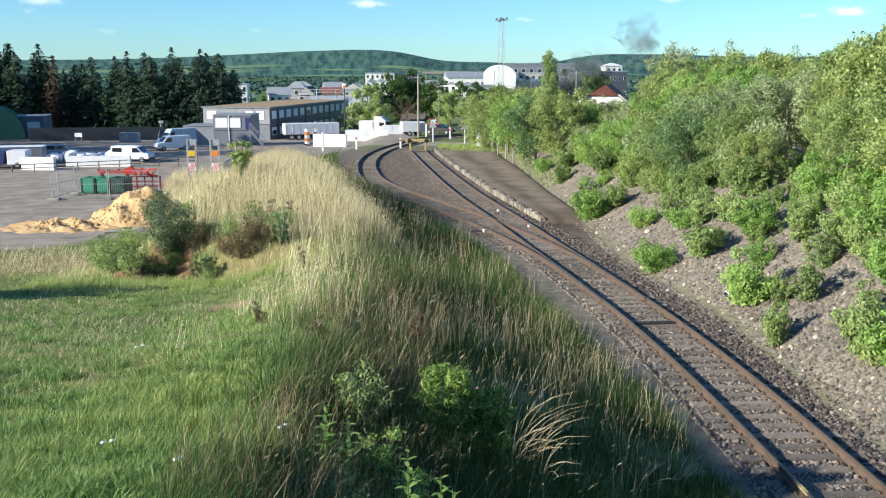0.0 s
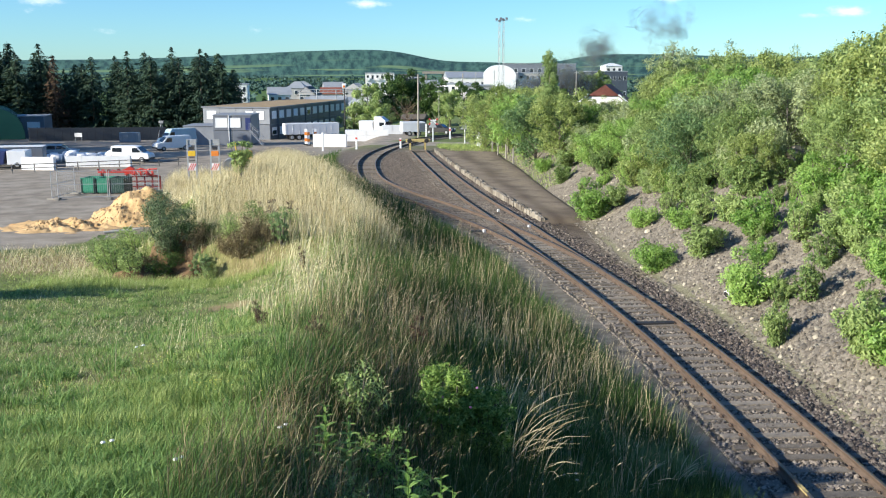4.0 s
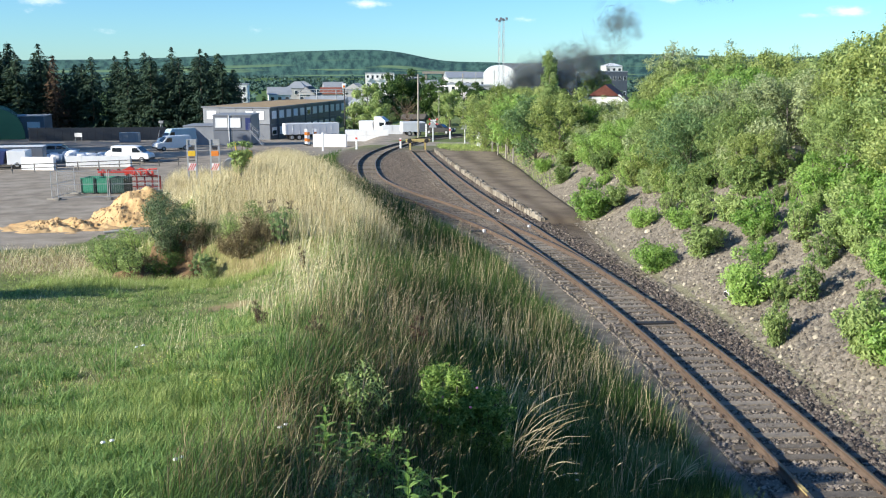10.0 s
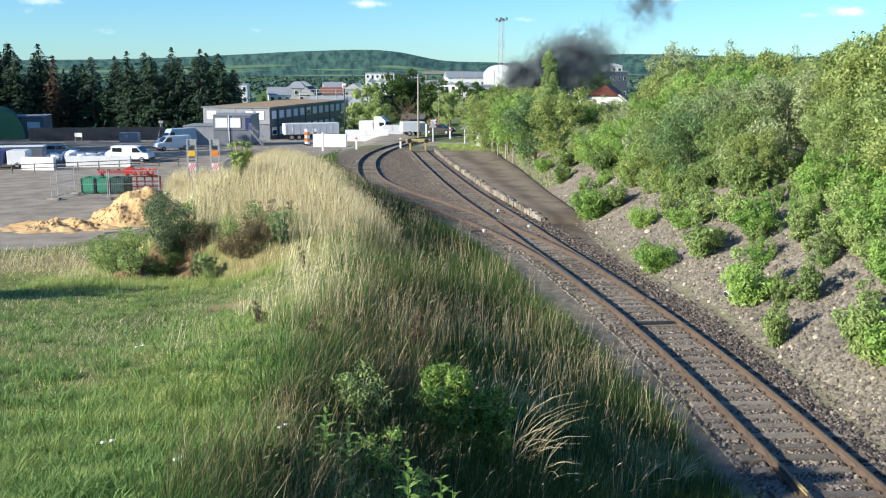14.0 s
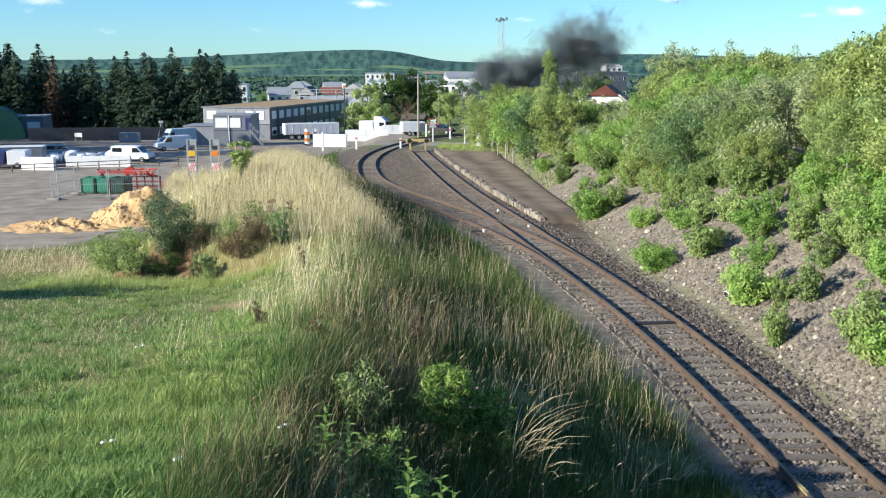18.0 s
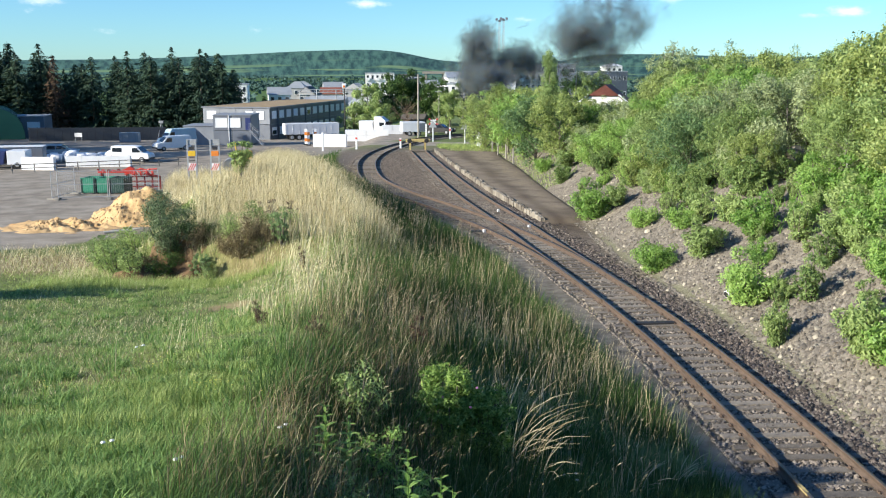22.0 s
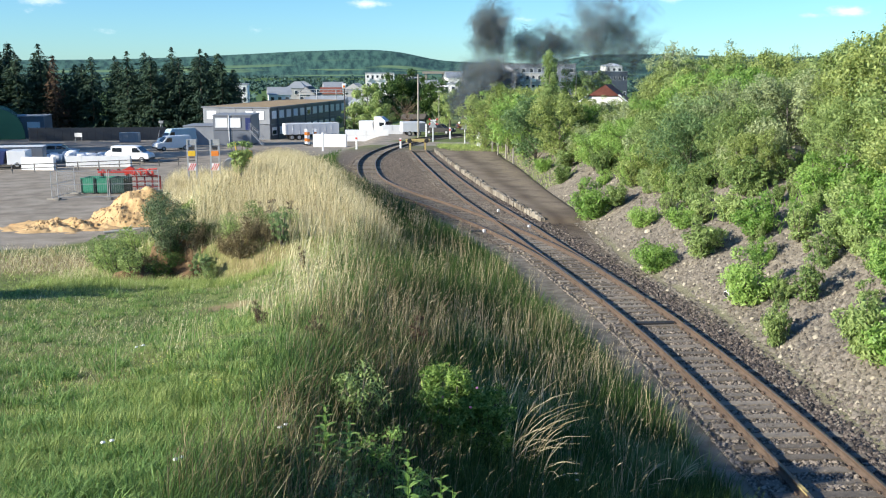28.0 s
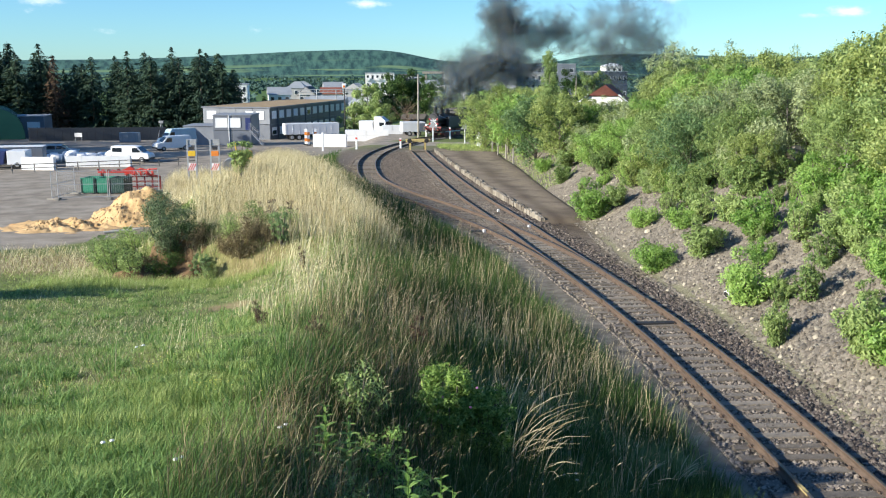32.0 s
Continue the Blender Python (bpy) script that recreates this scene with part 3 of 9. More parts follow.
def build_ground():
    xs = np.concatenate([-np.geomspace(46, 3800, 70)[::-1][:-1], np.linspace(-46, 34, 190), np.geomspace(34, 3800, 70)[1:]])
    ys = np.concatenate([spaced((-260, 2, 24), (2, 62, 150), (62, 130, 80)), np.geomspace(130, 4300, 130)])
    X, Y = np.meshgrid(xs, ys)
    Z = land(X, Y)
    nx, ny = len(xs), len(ys)
    V = np.stack([X.ravel(), Y.ravel(), Z.ravel()], 1)
    i = np.arange(nx * ny).reshape(ny, nx)
    Q = np.stack([i[:-1, :-1], i[:-1, 1:], i[1:, 1:], i[1:, :-1]], -1).reshape(-1, 4)
    me = np_mesh("ground", V, quads=Q, smooth=True)
    fl, fr = foot_left(Y), foot_right(Y)
    n1, n2 = hum(X, Y, 2.2, 31), hum(X, Y, 0.8, 32)
    near = ss(118, 96, Y)
    bed = ss(fl - 0.25, fl + 0.25, X + 0.25 * n1) * ss(fr + 0.3, fr - 0.3, X + 0.3 * n2) * near
    masks = dict(
        bed=bed,
        rubble=ss(fr - 0.2, fr + 0.3, X + 0.3 * n2) * ss(15, 9.5, X - fr + 1.5 * n1) * near,
        asphalt=yard_mask(X, Y),
        path=ss(1.5, 2.1, X - main_x(Y) + 0.2 * n1) * ss(43, 48, Y - 2 * n1) * ss(fr + 0.6, fr, X) * ss(106, 101, Y),
        strip=ss(2.6, 1.5, X - fl + 0.3 * n1) * bed * ss(70, 55, Y),
        dry=np.clip(ss(3.0, 7.5, fl - X + n1) * ss(12.5, 10, fl - X) * ss(27, 36, Y + 3 * n1) + 0.9 * ss(0.0, 0.5, n1 + 0.3 * n2 - 0.1) * ss(36, 12, Y) * ss(3, 6, fl - X) * 0.5 + ss(33, 38, Y) * ss(45, 42, Y) * ss(-12, -14, X) + ss(1.2, 0.6, np.hypot((X + 5.95) / 1.3, (Y - 25.6) / 0.9)), 0, 1) * near,
        far=ss(170, 320, Y),
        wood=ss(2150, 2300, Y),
        slope=ss(2200, 2350, Y) * ss(2720, 2580, Y + 60 * hum(X, Y, 330, 41)),
    )
    across = me.attributes.new("across", "FLOAT", "POINT")
    across.data.foreach_set("value", (X / np.maximum(Y, 1.0) * 2600).astype(np.float32).ravel())
    for k, v in masks.items():
        a = me.attributes.new(k, "FLOAT", "POINT")
        a.data.foreach_set("value", np.clip(v, 0, 1).astype(np.float32).ravel())
    m = bpy.data.materials.new("ground")
    m.use_nodes = True
    t = m.node_tree
    bs = t.nodes["Principled BSDF"]
    co = t.nodes.new("ShaderNodeTexCoord")

    def noisy(scale, lo, hi, c1, c2, detail=6.0):
        n = node(t, "ShaderNodeTexNoise", Scale=scale, Detail=detail, Roughness=0.62)
        t.links.new(co.outputs["Object"], n.inputs["Vector"])
        r = t.nodes.new("ShaderNodeMapRange")
        r.inputs[1].default_value, r.inputs[2].default_value = lo, hi
        t.links.new(n.outputs[0], r.inputs[0])
        x = t.nodes.new("ShaderNodeMix")
        x.data_type = "RGBA"
        x.inputs[6].default_value, x.inputs[7].default_value = (*c1, 1), (*c2, 1)
        t.links.new(r.outputs[0], x.inputs[0])
        return x.outputs[2]

    def drawn_out(scale, lo, hi, c1, c2):
        """Like noisy, drawn out up the slope, where the hill is seen at a low angle."""
        x = noisy(1.0, lo, hi, c1, c2, 9.0)
        n = x.node.inputs[0].links[0].from_node.inputs[0].links[0].from_node
        at = t.nodes.new("ShaderNodeAttribute")
        at.attribute_name = "across"
        sp = t.nodes.new("ShaderNodeSeparateXYZ")
        t.links.new(co.outputs["Object"], sp.inputs[0])
        cb = t.nodes.new("ShaderNodeCombineXYZ")
        t.links.new(at.outputs["Fac"], cb.inputs[0])
        t.links.new(sp.outputs[1], cb.inputs[1])
        st = t.nodes.new("ShaderNodeMapping")
        st.inputs["Scale"].default_value = (scale, scale * 0.09, 0.0)
        t.links.new(cb.outputs[0], st.inputs[0])
        t.links.new(st.outputs[0], n.inputs["Vector"])
        return x

    def over(base, top, attr, gain=1.0):
        a = t.nodes.new("ShaderNodeAttribute")
        a.attribute_name = attr
        x = t.nodes.new("ShaderNodeMix")
        x.data_type = "RGBA"
        t.links.new(a.outputs["Fac"], x.inputs[0])
        t.links.new(base, x.inputs[6])
        t.links.new(top, x.inputs[7])
        return x.outputs[2]

    col = noisy(1.3, 0.3, 0.7, (0.08, 0.115, 0.032), (0.22, 0.255, 0.085))
    col = over(col, noisy(1.7, 0.3, 0.7, (0.17, 0.125, 0.062), (0.36, 0.29, 0.15)), "dry")
    col = over(col, noisy(5.0, 0.35, 0.68, (0.115, 0.091, 0.07), (0.24, 0.20, 0.158)), "bed")
    col = over(col, noisy(2.4, 0.35, 0.65, (0.15, 0.128, 0.10), (0.30, 0.263, 0.21)), "strip")
    col = over(col, noisy(1.8, 0.3, 0.7, (0.065, 0.047, 0.034), (0.15, 0.115, 0.085)), "path")
    col = over(col, noisy(4.0, 0.32, 0.68, (0.135, 0.114, 0.09), (0.30, 0.262, 0.208)), "rubble")
    col = over(col, noisy(0.55, 0.36, 0.64, (0.222, 0.19, 0.152), (0.37, 0.322, 0.262)), "asphalt")
    vor = node(t, "ShaderNodeTexVoronoi", Scale=0.0042)
    mp = t.nodes.new("ShaderNodeMapping")
    mp.inputs["Scale"].default_value = (1.0, 0.42, 0)
    t.links.new(co.outputs["Object"], mp.inputs[0])
    t.links.new(mp.outputs[0], vor.inputs["Vector"])
    hs = t.nodes.new("ShaderNodeSeparateColor")
    t.links.new(vor.outputs["Color"], hs.inputs[0])
    fieldcol = t.nodes.new("ShaderNodeValToRGB")
    fieldcol.color_ramp.elements[0].color = (0.06, 0.12, 0.035, 1)
    fieldcol.color_ramp.elements[1].color = (0.20, 0.25, 0.08, 1)
    e = fieldcol.color_ramp.elements.new(0.6)
    e.color = (0.12, 0.20, 0.055, 1)
    t.links.new(hs.outputs[0], fieldcol.inputs[0])
    col = over(col, fieldcol.outputs[0], "far")
    # hill woods bluer and lighter than near trees: haze put into the colour
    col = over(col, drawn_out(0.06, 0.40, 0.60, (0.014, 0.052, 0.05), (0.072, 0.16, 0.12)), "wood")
    # strips of pasture between the woods on the slope, haze put into their green
    ms = t.nodes.new("ShaderNodeMapping")
    ms.inputs["Scale"].default_value = (0.0022, 0.0105, 0.0)
    t.links.new(co.outputs["Object"], ms.inputs[0])
    sn = node(t, "ShaderNodeTexNoise", Scale=1.0, Detail=3.5, Roughness=0.5)
    t.links.new(ms.outputs[0], sn.inputs["Vector"])
    sr = t.nodes.new("ShaderNodeMapRange")
    sr.inputs[1].default_value, sr.inputs[2].default_value = 0.54, 0.57
    t.links.new(sn.outputs[0], sr.inputs[0])
    at = t.nodes.new("ShaderNodeAttribute")
    at.attribute_name = "slope"
    mm = t.nodes.new("ShaderNodeMath")
    mm.operation = "MULTIPLY"
    t.links.new(sr.outputs[0], mm.inputs[0])
    t.links.new(at.outputs["Fac"], mm.inputs[1])
    pm = t.nodes.new("ShaderNodeMix")
    pm.data_type = "RGBA"
    t.links.new(mm.outputs[0], pm.inputs[0])
    t.links.new(col, pm.inputs[6])
    t.links.new(noisy(0.01, 0.35, 0.65, (0.10, 0.19, 0.10), (0.20, 0.28, 0.13)), pm.inputs[7])
    col = pm.outputs[2]
    t.links.new(col, bs.inputs["Base Color"])
    bs.inputs["Roughness"].default_value = 0.95
    bs.inputs["Specular IOR Level"].default_value = 0.2
    bn = node(t, "ShaderNodeTexNoise", Scale=9.0, Detail=7.0, Roughness=0.7)
    t.links.new(co.outputs["Object"], bn.inputs["Vector"])
    b = node(t, "ShaderNodeBump", Strength=0.55, Distance=0.06)
    t.links.new(bn.outputs[0], b.inputs["Height"])
    t.links.new(b.outputs[0], bs.inputs["Normal"])
    me.materials.append(m)
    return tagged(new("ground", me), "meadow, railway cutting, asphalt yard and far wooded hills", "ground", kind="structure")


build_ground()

# ---- railway tracks ----


def track_frame(fx, y):
    """Centre, forward and right of a track at plan depth y."""
    e = 0.05
    c = Vector((float(fx(y)), y, float(track_level(y))))
    d = Vector((float(fx(y + e)), y + e, float(track_level(y + e)))) - Vector((float(fx(y - e)), y - e, float(track_level(y - e))))
    d.normalize()
    return c, d, d.cross(Vector((0, 0, 1))).normalized()


RAIL = [(-0.07, -0.16), (0.07, -0.16), (0.07, -0.145), (0.012, -0.125), (0.012, -0.045), (0.036, -0.035), (0.036, -0.008), (0.028, 0.0), (-0.028, 0.0), (-0.036, -0.008), (-0.036, -0.035), (-0.012, -0.045), (-0.012, -0.125), (-0.07, -0.145)]


def rail_mesh(fx, side, y0, y1, step):
    """A rail of true section swept along a track; the head is worn."""
    ys = np.linspace(y0, y1, max(2, int((y1 - y0) / step)))
    V, Q = [], []
    n = len(RAIL)
    for y in ys:
        c, d, r = track_frame(fx, float(y))
        for u, v in RAIL:
            V.append(c + r * (side * 0.7525 + u) + Vector((0, 0, v)))
    for k in range(len(ys) - 1):
        for i in range(n):
            j = (i + 1) % n
            Q.append((k * n + i, k * n + j, (k + 1) * n + j, (k + 1) * n + i))
    me = np_mesh("rail", np.array([tuple(v) for v in V]), quads=Q, mat=M["rail_side"])
    me.materials.append(M["rail_top"])
    idx = np.array([1 if (i % n) in (7,) else 0 for i in range(len(Q))], dtype=np.int32)
    me.polygons.foreach_set("material_index", idx)
    return me


def sleeper_mesh(length, seed):
    r = random.Random(seed)
    bm = B()
    box(bm, 0, 0, -0.235, length, 0.25, 0.15, 0.018)
    for v in bm.verts:
        v.co += Vector((r.uniform(-0.03, 0.03), r.uniform(-0.012, 0.012), r.uniform(-0.008, 0.008)))
    me = bpy.data.meshes.new("sleeper")
    bm.to_mesh(me)
    bm.free()
    me.materials.append(M["sleeper"])
    return me


def fastening_mesh():
    bm = B()
    box(bm, 0, 0, -0.155, 0.30, 0.14, 0.016, 0.004)
    for s in (-1, 1):
        cyl(bm, (s * 0.11, 0.03, -0.15), (s * 0.11, 0.03, -0.105), 0.022, 0.018, 6)
        cyl(bm, (s * 0.11, -0.03, -0.15), (s * 0.11, -0.03, -0.105), 0.022, 0.018, 6)
    me = bpy.data.meshes.new("chair_plate")
    bm.to_mesh(me)
    bm.free()
    me.materials.append(M["rail_side"])
    return me


SLEEPERS = [sleeper_mesh(2.5, s) for s in range(5)]
PLATE = fastening_mesh()


def build_track(name, label, fx, y0, y1, rails, seed, plates_to=0, odd=()):
    tr = thing(name, label, "railway track", kind="structure")
    for side, a, b in rails:
        ob = new("rail", rail_mesh(fx, side, a, b, 1.0))
        ob.parent = tr
    rng = random.Random(seed)
    y = y0
    while y < y1:
        c, d, r = track_frame(fx, y)
        m = Matrix.Translation(c) @ Matrix((r, d, Vector((0, 0, 1)))).transposed().to_4x4()
        s = new("sleeper", rng.choice(SLEEPERS))
        s.parent = tr
        s.matrix_basis = m @ pose(rng.uniform(-0.04, 0.04), 0, rng.uniform(-0.015, 0.015), 0, 0, rng.uniform(-1.2, 1.2))
        if y < plates_to:
            for side in (-1, 1):
                p = new("chair_plate", PLATE)
                p.parent = tr
                p.matrix_basis = m @ pose(side * 0.7525, 0, 0)
        near = any(abs(y - o) < 0.2 for o in odd)
        y += 0.30 if near else rng.uniform(0.555, 0.60)
    return tr


build_track("main_track", "single standard-gauge track, rusty rails on weathered timber sleepers", main_x, 6.0, 100.0, [(-1, 4, 100.0), (1, 4, 100.0)], 3, 45, (17.2, 20.4))
build_track("branch_track", "curving branch track of brown rusty rails on old sleepers", branch_x, 40.5, 236, [(-1, 30.5, 236), (1, 30.5, 236)], 4)


def set_stones(name, label, mat, n, sampler, size, seed, lift=0.3, parent=None):
    """Many small broken stones, joined: irregular five-cornered lumps."""
    r = np.random.RandomState(seed)
    X, Y = sampler(r, n)
    Z = land(X, Y)
    s = size[0] + (size[1] - size[0]) * r.rand(len(X)) ** 2.2
    base = np.array([(1, 0, -0.3), (0, 1, -0.3), (-1, 0, -0.3), (0, -1, -0.3), (0.2, 0.1, 0.9)], float)
    T = np.array([(0, 1, 4), (1, 2, 4), (2, 3, 4), (3, 0, 4)])
    sh = base[None] * (0.6 + 0.8 * r.rand(len(X), 5, 1)) + 0.25 * (r.rand(len(X), 5, 3) - 0.5)
    a = r.rand(len(X)) * 6.283
    ca, sa = np.cos(a)[:, None], np.sin(a)[:, None]
    tilt = (r.rand(len(X)) - 0.5)[:, None] * 0.9
    x, y, z = sh[..., 0], sh[..., 1], sh[..., 2] * 0.75
    y, z = y * np.cos(tilt) - z * np.sin(tilt), y * np.sin(tilt) + z * np.cos(tilt)
    V = np.stack([x * ca - y * sa, x * sa + y * ca, z], -1) * s[:, None, None]
    V += np.stack([X, Y, Z + s * lift], -1)[:, None, :]
    F = T[None] + (np.arange(len(X)) * 5)[:, None, None]
    me = np_mesh(name, V.reshape(-1, 3), tris=F.reshape(-1, 3), mat=mat)
    ob = new(name, me)
    return tagged(ob, label, "stones", kind="stuff")


def near_y(r, n, a, b, power=1.0):
    """Depths between a and b, closer ones more often."""
    u = r.rand(n)
    k = 1 - power
    return (a**k + u * (b**k - a**k)) ** (1 / k) if abs(k) > 1e-6 else a * (b / a) ** u


def bed_stones(r, n):
    Y = near_y(r, n, 12, 75, 1.4)
    off = r.randn(n) * 0.95
    X = main_x(Y) + np.clip(off, -1.45, 2.0)
    keep = np.abs(np.abs(X - main_x(Y)) - 0.7525) > 0.09
    return X[keep], Y[keep]


def branch_stones(r, n):
    Y = near_y(r, n, 40, 98, 1.0)
    u = r.rand(n)
    X = branch_x(Y) - 1.6 + u * (main_x(Y) + 1.0 - branch_x(Y) + 1.6)
    return X, Y


def shoulder_stones(r, n):
    Y = near_y(r, n, 14, 60, 1.5)
    X = main_x(Y) + 1.0 + np.abs(r.randn(n)) * 0.55
    return X, Y


def bank_stones(r, n):
    Y = near_y(r, n, 16, 95, 1.5)
    X = foot_right(Y) - 0.4 + np.abs(r.randn(n)) * 3.2
    return X, Y


def big_bank_stones(r, n):
    Y = near_y(r, n, 17, 60, 1.3)
    X = foot_right(Y) - 0.1 + np.abs(r.randn(n)) * 2.2
    return X, Y


set_stones("ballast", "grey-brown crushed stone ballast between the sleepers", M["ballast"], 46000, bed_stones, (0.022, 0.058), 51, 0.7)
set_stones("ballast", "rusty brown ballast round the diverging branch track", M["ballast_brown"], 26000, branch_stones, (0.025, 0.06), 52, 0.6)
set_stones("ballast", "dark loose ballast shoulder beside the rail", M["clinker"], 16000, shoulder_stones, (0.025, 0.085), 53, 0.4)
set_stones("bank_clods", "brown earth clods and chips over the steep bank", M["rubble_fine"], 46000, bank_stones, (0.015, 0.09), 54, 0.05)
set_stones("bank_clods", "big lumpy clods of brown earth on the steep bank", M["rubble_fine"], 5200, bank_stones, (0.03, 0.16), 55, -0.1)
set_stones("bank_rubble", "pale broken stones strewn over the steep bank", M["rubble"], 1600, bank_stones, (0.02, 0.10), 56, 0.3)

# ---- grass ----


def grass(name, label, mat, X, Y, height, width, lean, seed, heads=None, head_size=(0.10, 0.016), wind=(0.38, 0.18), flow=None):
    """Bent blades, one to a plan point; heads gives a second object of seed heads at the tips of some blades."""
    r = np.random.RandomState(seed)
    n = len(X)
    Z = land(X, Y) - 0.02
    a = r.rand(n) * 6.283
    dx, dy = np.cos(a), np.sin(a)
    lx, ly = dx * lean + wind[0] * lean, dy * lean + wind[1] * lean
    if flow is not None:
        lx, ly = lx + flow[0], ly + flow[1]
    sx, sy = -dy * width / 2, dx * width / 2
    face = np.abs(sx) < width * 0.15
    sx = np.where(face, width * 0.35, sx)
    base = np.stack([X, Y, Z], 1)
    side = np.stack([sx, sy, np.zeros(n)], 1)
    mid = base + np.stack([lx * 0.30 * height, ly * 0.30 * height, 0.55 * height], 1)
    drop = np.clip(1 - 0.32 * lean**2, 0.45, 1)
    tip = base + np.stack([lx * height, ly * height, height * drop], 1)
    near = Y < 17
    V1 = np.stack([base - side, base + side, mid + side * 0.8, mid - side * 0.8, tip], 1)[near].reshape(-1, 3)
    V2 = np.stack([base - side * 1.2, base + side * 1.2, tip], 1)[~near].reshape(-1, 3)
    i = np.arange(near.sum())[:, None] * 5
    j = np.arange((~near).sum())[:, None] * 3 + len(V1)
    me = np_mesh(name, np.concatenate([V1, V2]), quads=i + np.array([[0, 1, 2, 3]]), tris=np.concatenate([i + np.array([[3, 2, 4]]), j + np.array([[0, 1, 2]])]), mat=mat)
    ob = tagged(new(name, me), label, "grass", kind="stuff")
    if heads is not None:
        k = r.rand(n) < heads[0]
        t, m2 = tip[k], mid[k]
        d = t - m2
        d /= np.linalg.norm(d, axis=1)[:, None]
        L = head_size[0] * (0.6 + 0.8 * r.rand(k.sum()))[:, None]
        W = head_size[1] * (0.6 + 0.8 * r.rand(k.sum()))[:, None]
        q = np.cross(d, r.randn(k.sum(), 3))
        q /= np.linalg.norm(q, axis=1)[:, None]
        q2 = np.cross(d, q)
        a0, a1 = t - d * L * 0.5, t + d * L * 0.5 + np.array([[0.25, 0.1, -0.15]]) * L
        V2 = np.stack([a0, t + q * W, a1, t - q * W, a0, t + q2 * W, a1, t - q2 * W], 1)
        j = np.arange(k.sum())[:, None] * 8
        Q2 = np.concatenate([j + np.array([[0, 1, 2, 3]]), j + np.array([[4, 5, 6, 7]])])
        me2 = np_mesh("seed_heads", V2.reshape(-1, 3), quads=Q2, mat=heads[1])
        tagged(new("seed_heads", me2), heads[2], "grass", kind="stuff")
    return ob


def spread_over(seed, n, y0, y1, power, left, right):
    r = np.random.RandomState(seed)
    Y = near_y(r, n, y0, y1, power)
    a, b = left(Y), right(Y)
    return a + r.rand(n) * (b - a), Y, r


def view_left(Y):
    return -0.50 * Y - 1.0


def crest_x(Y):
    return foot_left(Y) - bank_width(Y)


def dryness(X, Y):
    """How dry the meadow is: 0 green, 1 straw."""
    n = 0.5 + 0.5 * hum(X, Y, 2.6, 61) + 0.35 * hum(X, Y, 0.9, 62)
    mound = ss(34.0, 36.0, Y + 0.5 * hum(X, Y, 1.1, 65)) * ss(13.8, 12.0, foot_left(Y) - X + 0.6 * n) * ss(3.9, 5.9, foot_left(Y) - X + 0.8 * n)
    ridge_dry = ss(5.5, 9.0, Y) * np.exp(-(((X - crest_x(Y) + 1.0 - 1.0 * ss(20, 13, Y) + 0.9 * hum(X, Y, 1.0, 94) * ss(34, 26, Y)) / (1.45 - 0.4 * ss(20, 13, Y))) ** 2)) * (0.12 + 0.85 * ss(13, 30, Y))
    low = ss(35, 38, Y) * ss(-11.5, -13.5, X) * 0.95
    mown = 0.85 * ss(-3.5, -6.5, X + 0.8 * n) * ss(11, 15, Y) * ss(31, 27, Y)
    band = np.exp(-(((Y - 22.5 + 1.5 * hum(X, Y, 4, 63)) / 1.6) ** 2)) * 0.62 * ss(-12, -9, X) + mown * (0.6 + 0.5 * hum(X, Y, 1.7, 64))
    return np.clip(np.maximum.reduce([mound, ridge_dry, low, band + 0.35 * (n - 0.5), 0.5 * ss(0.6, 1.0, n)]), 0, 1)


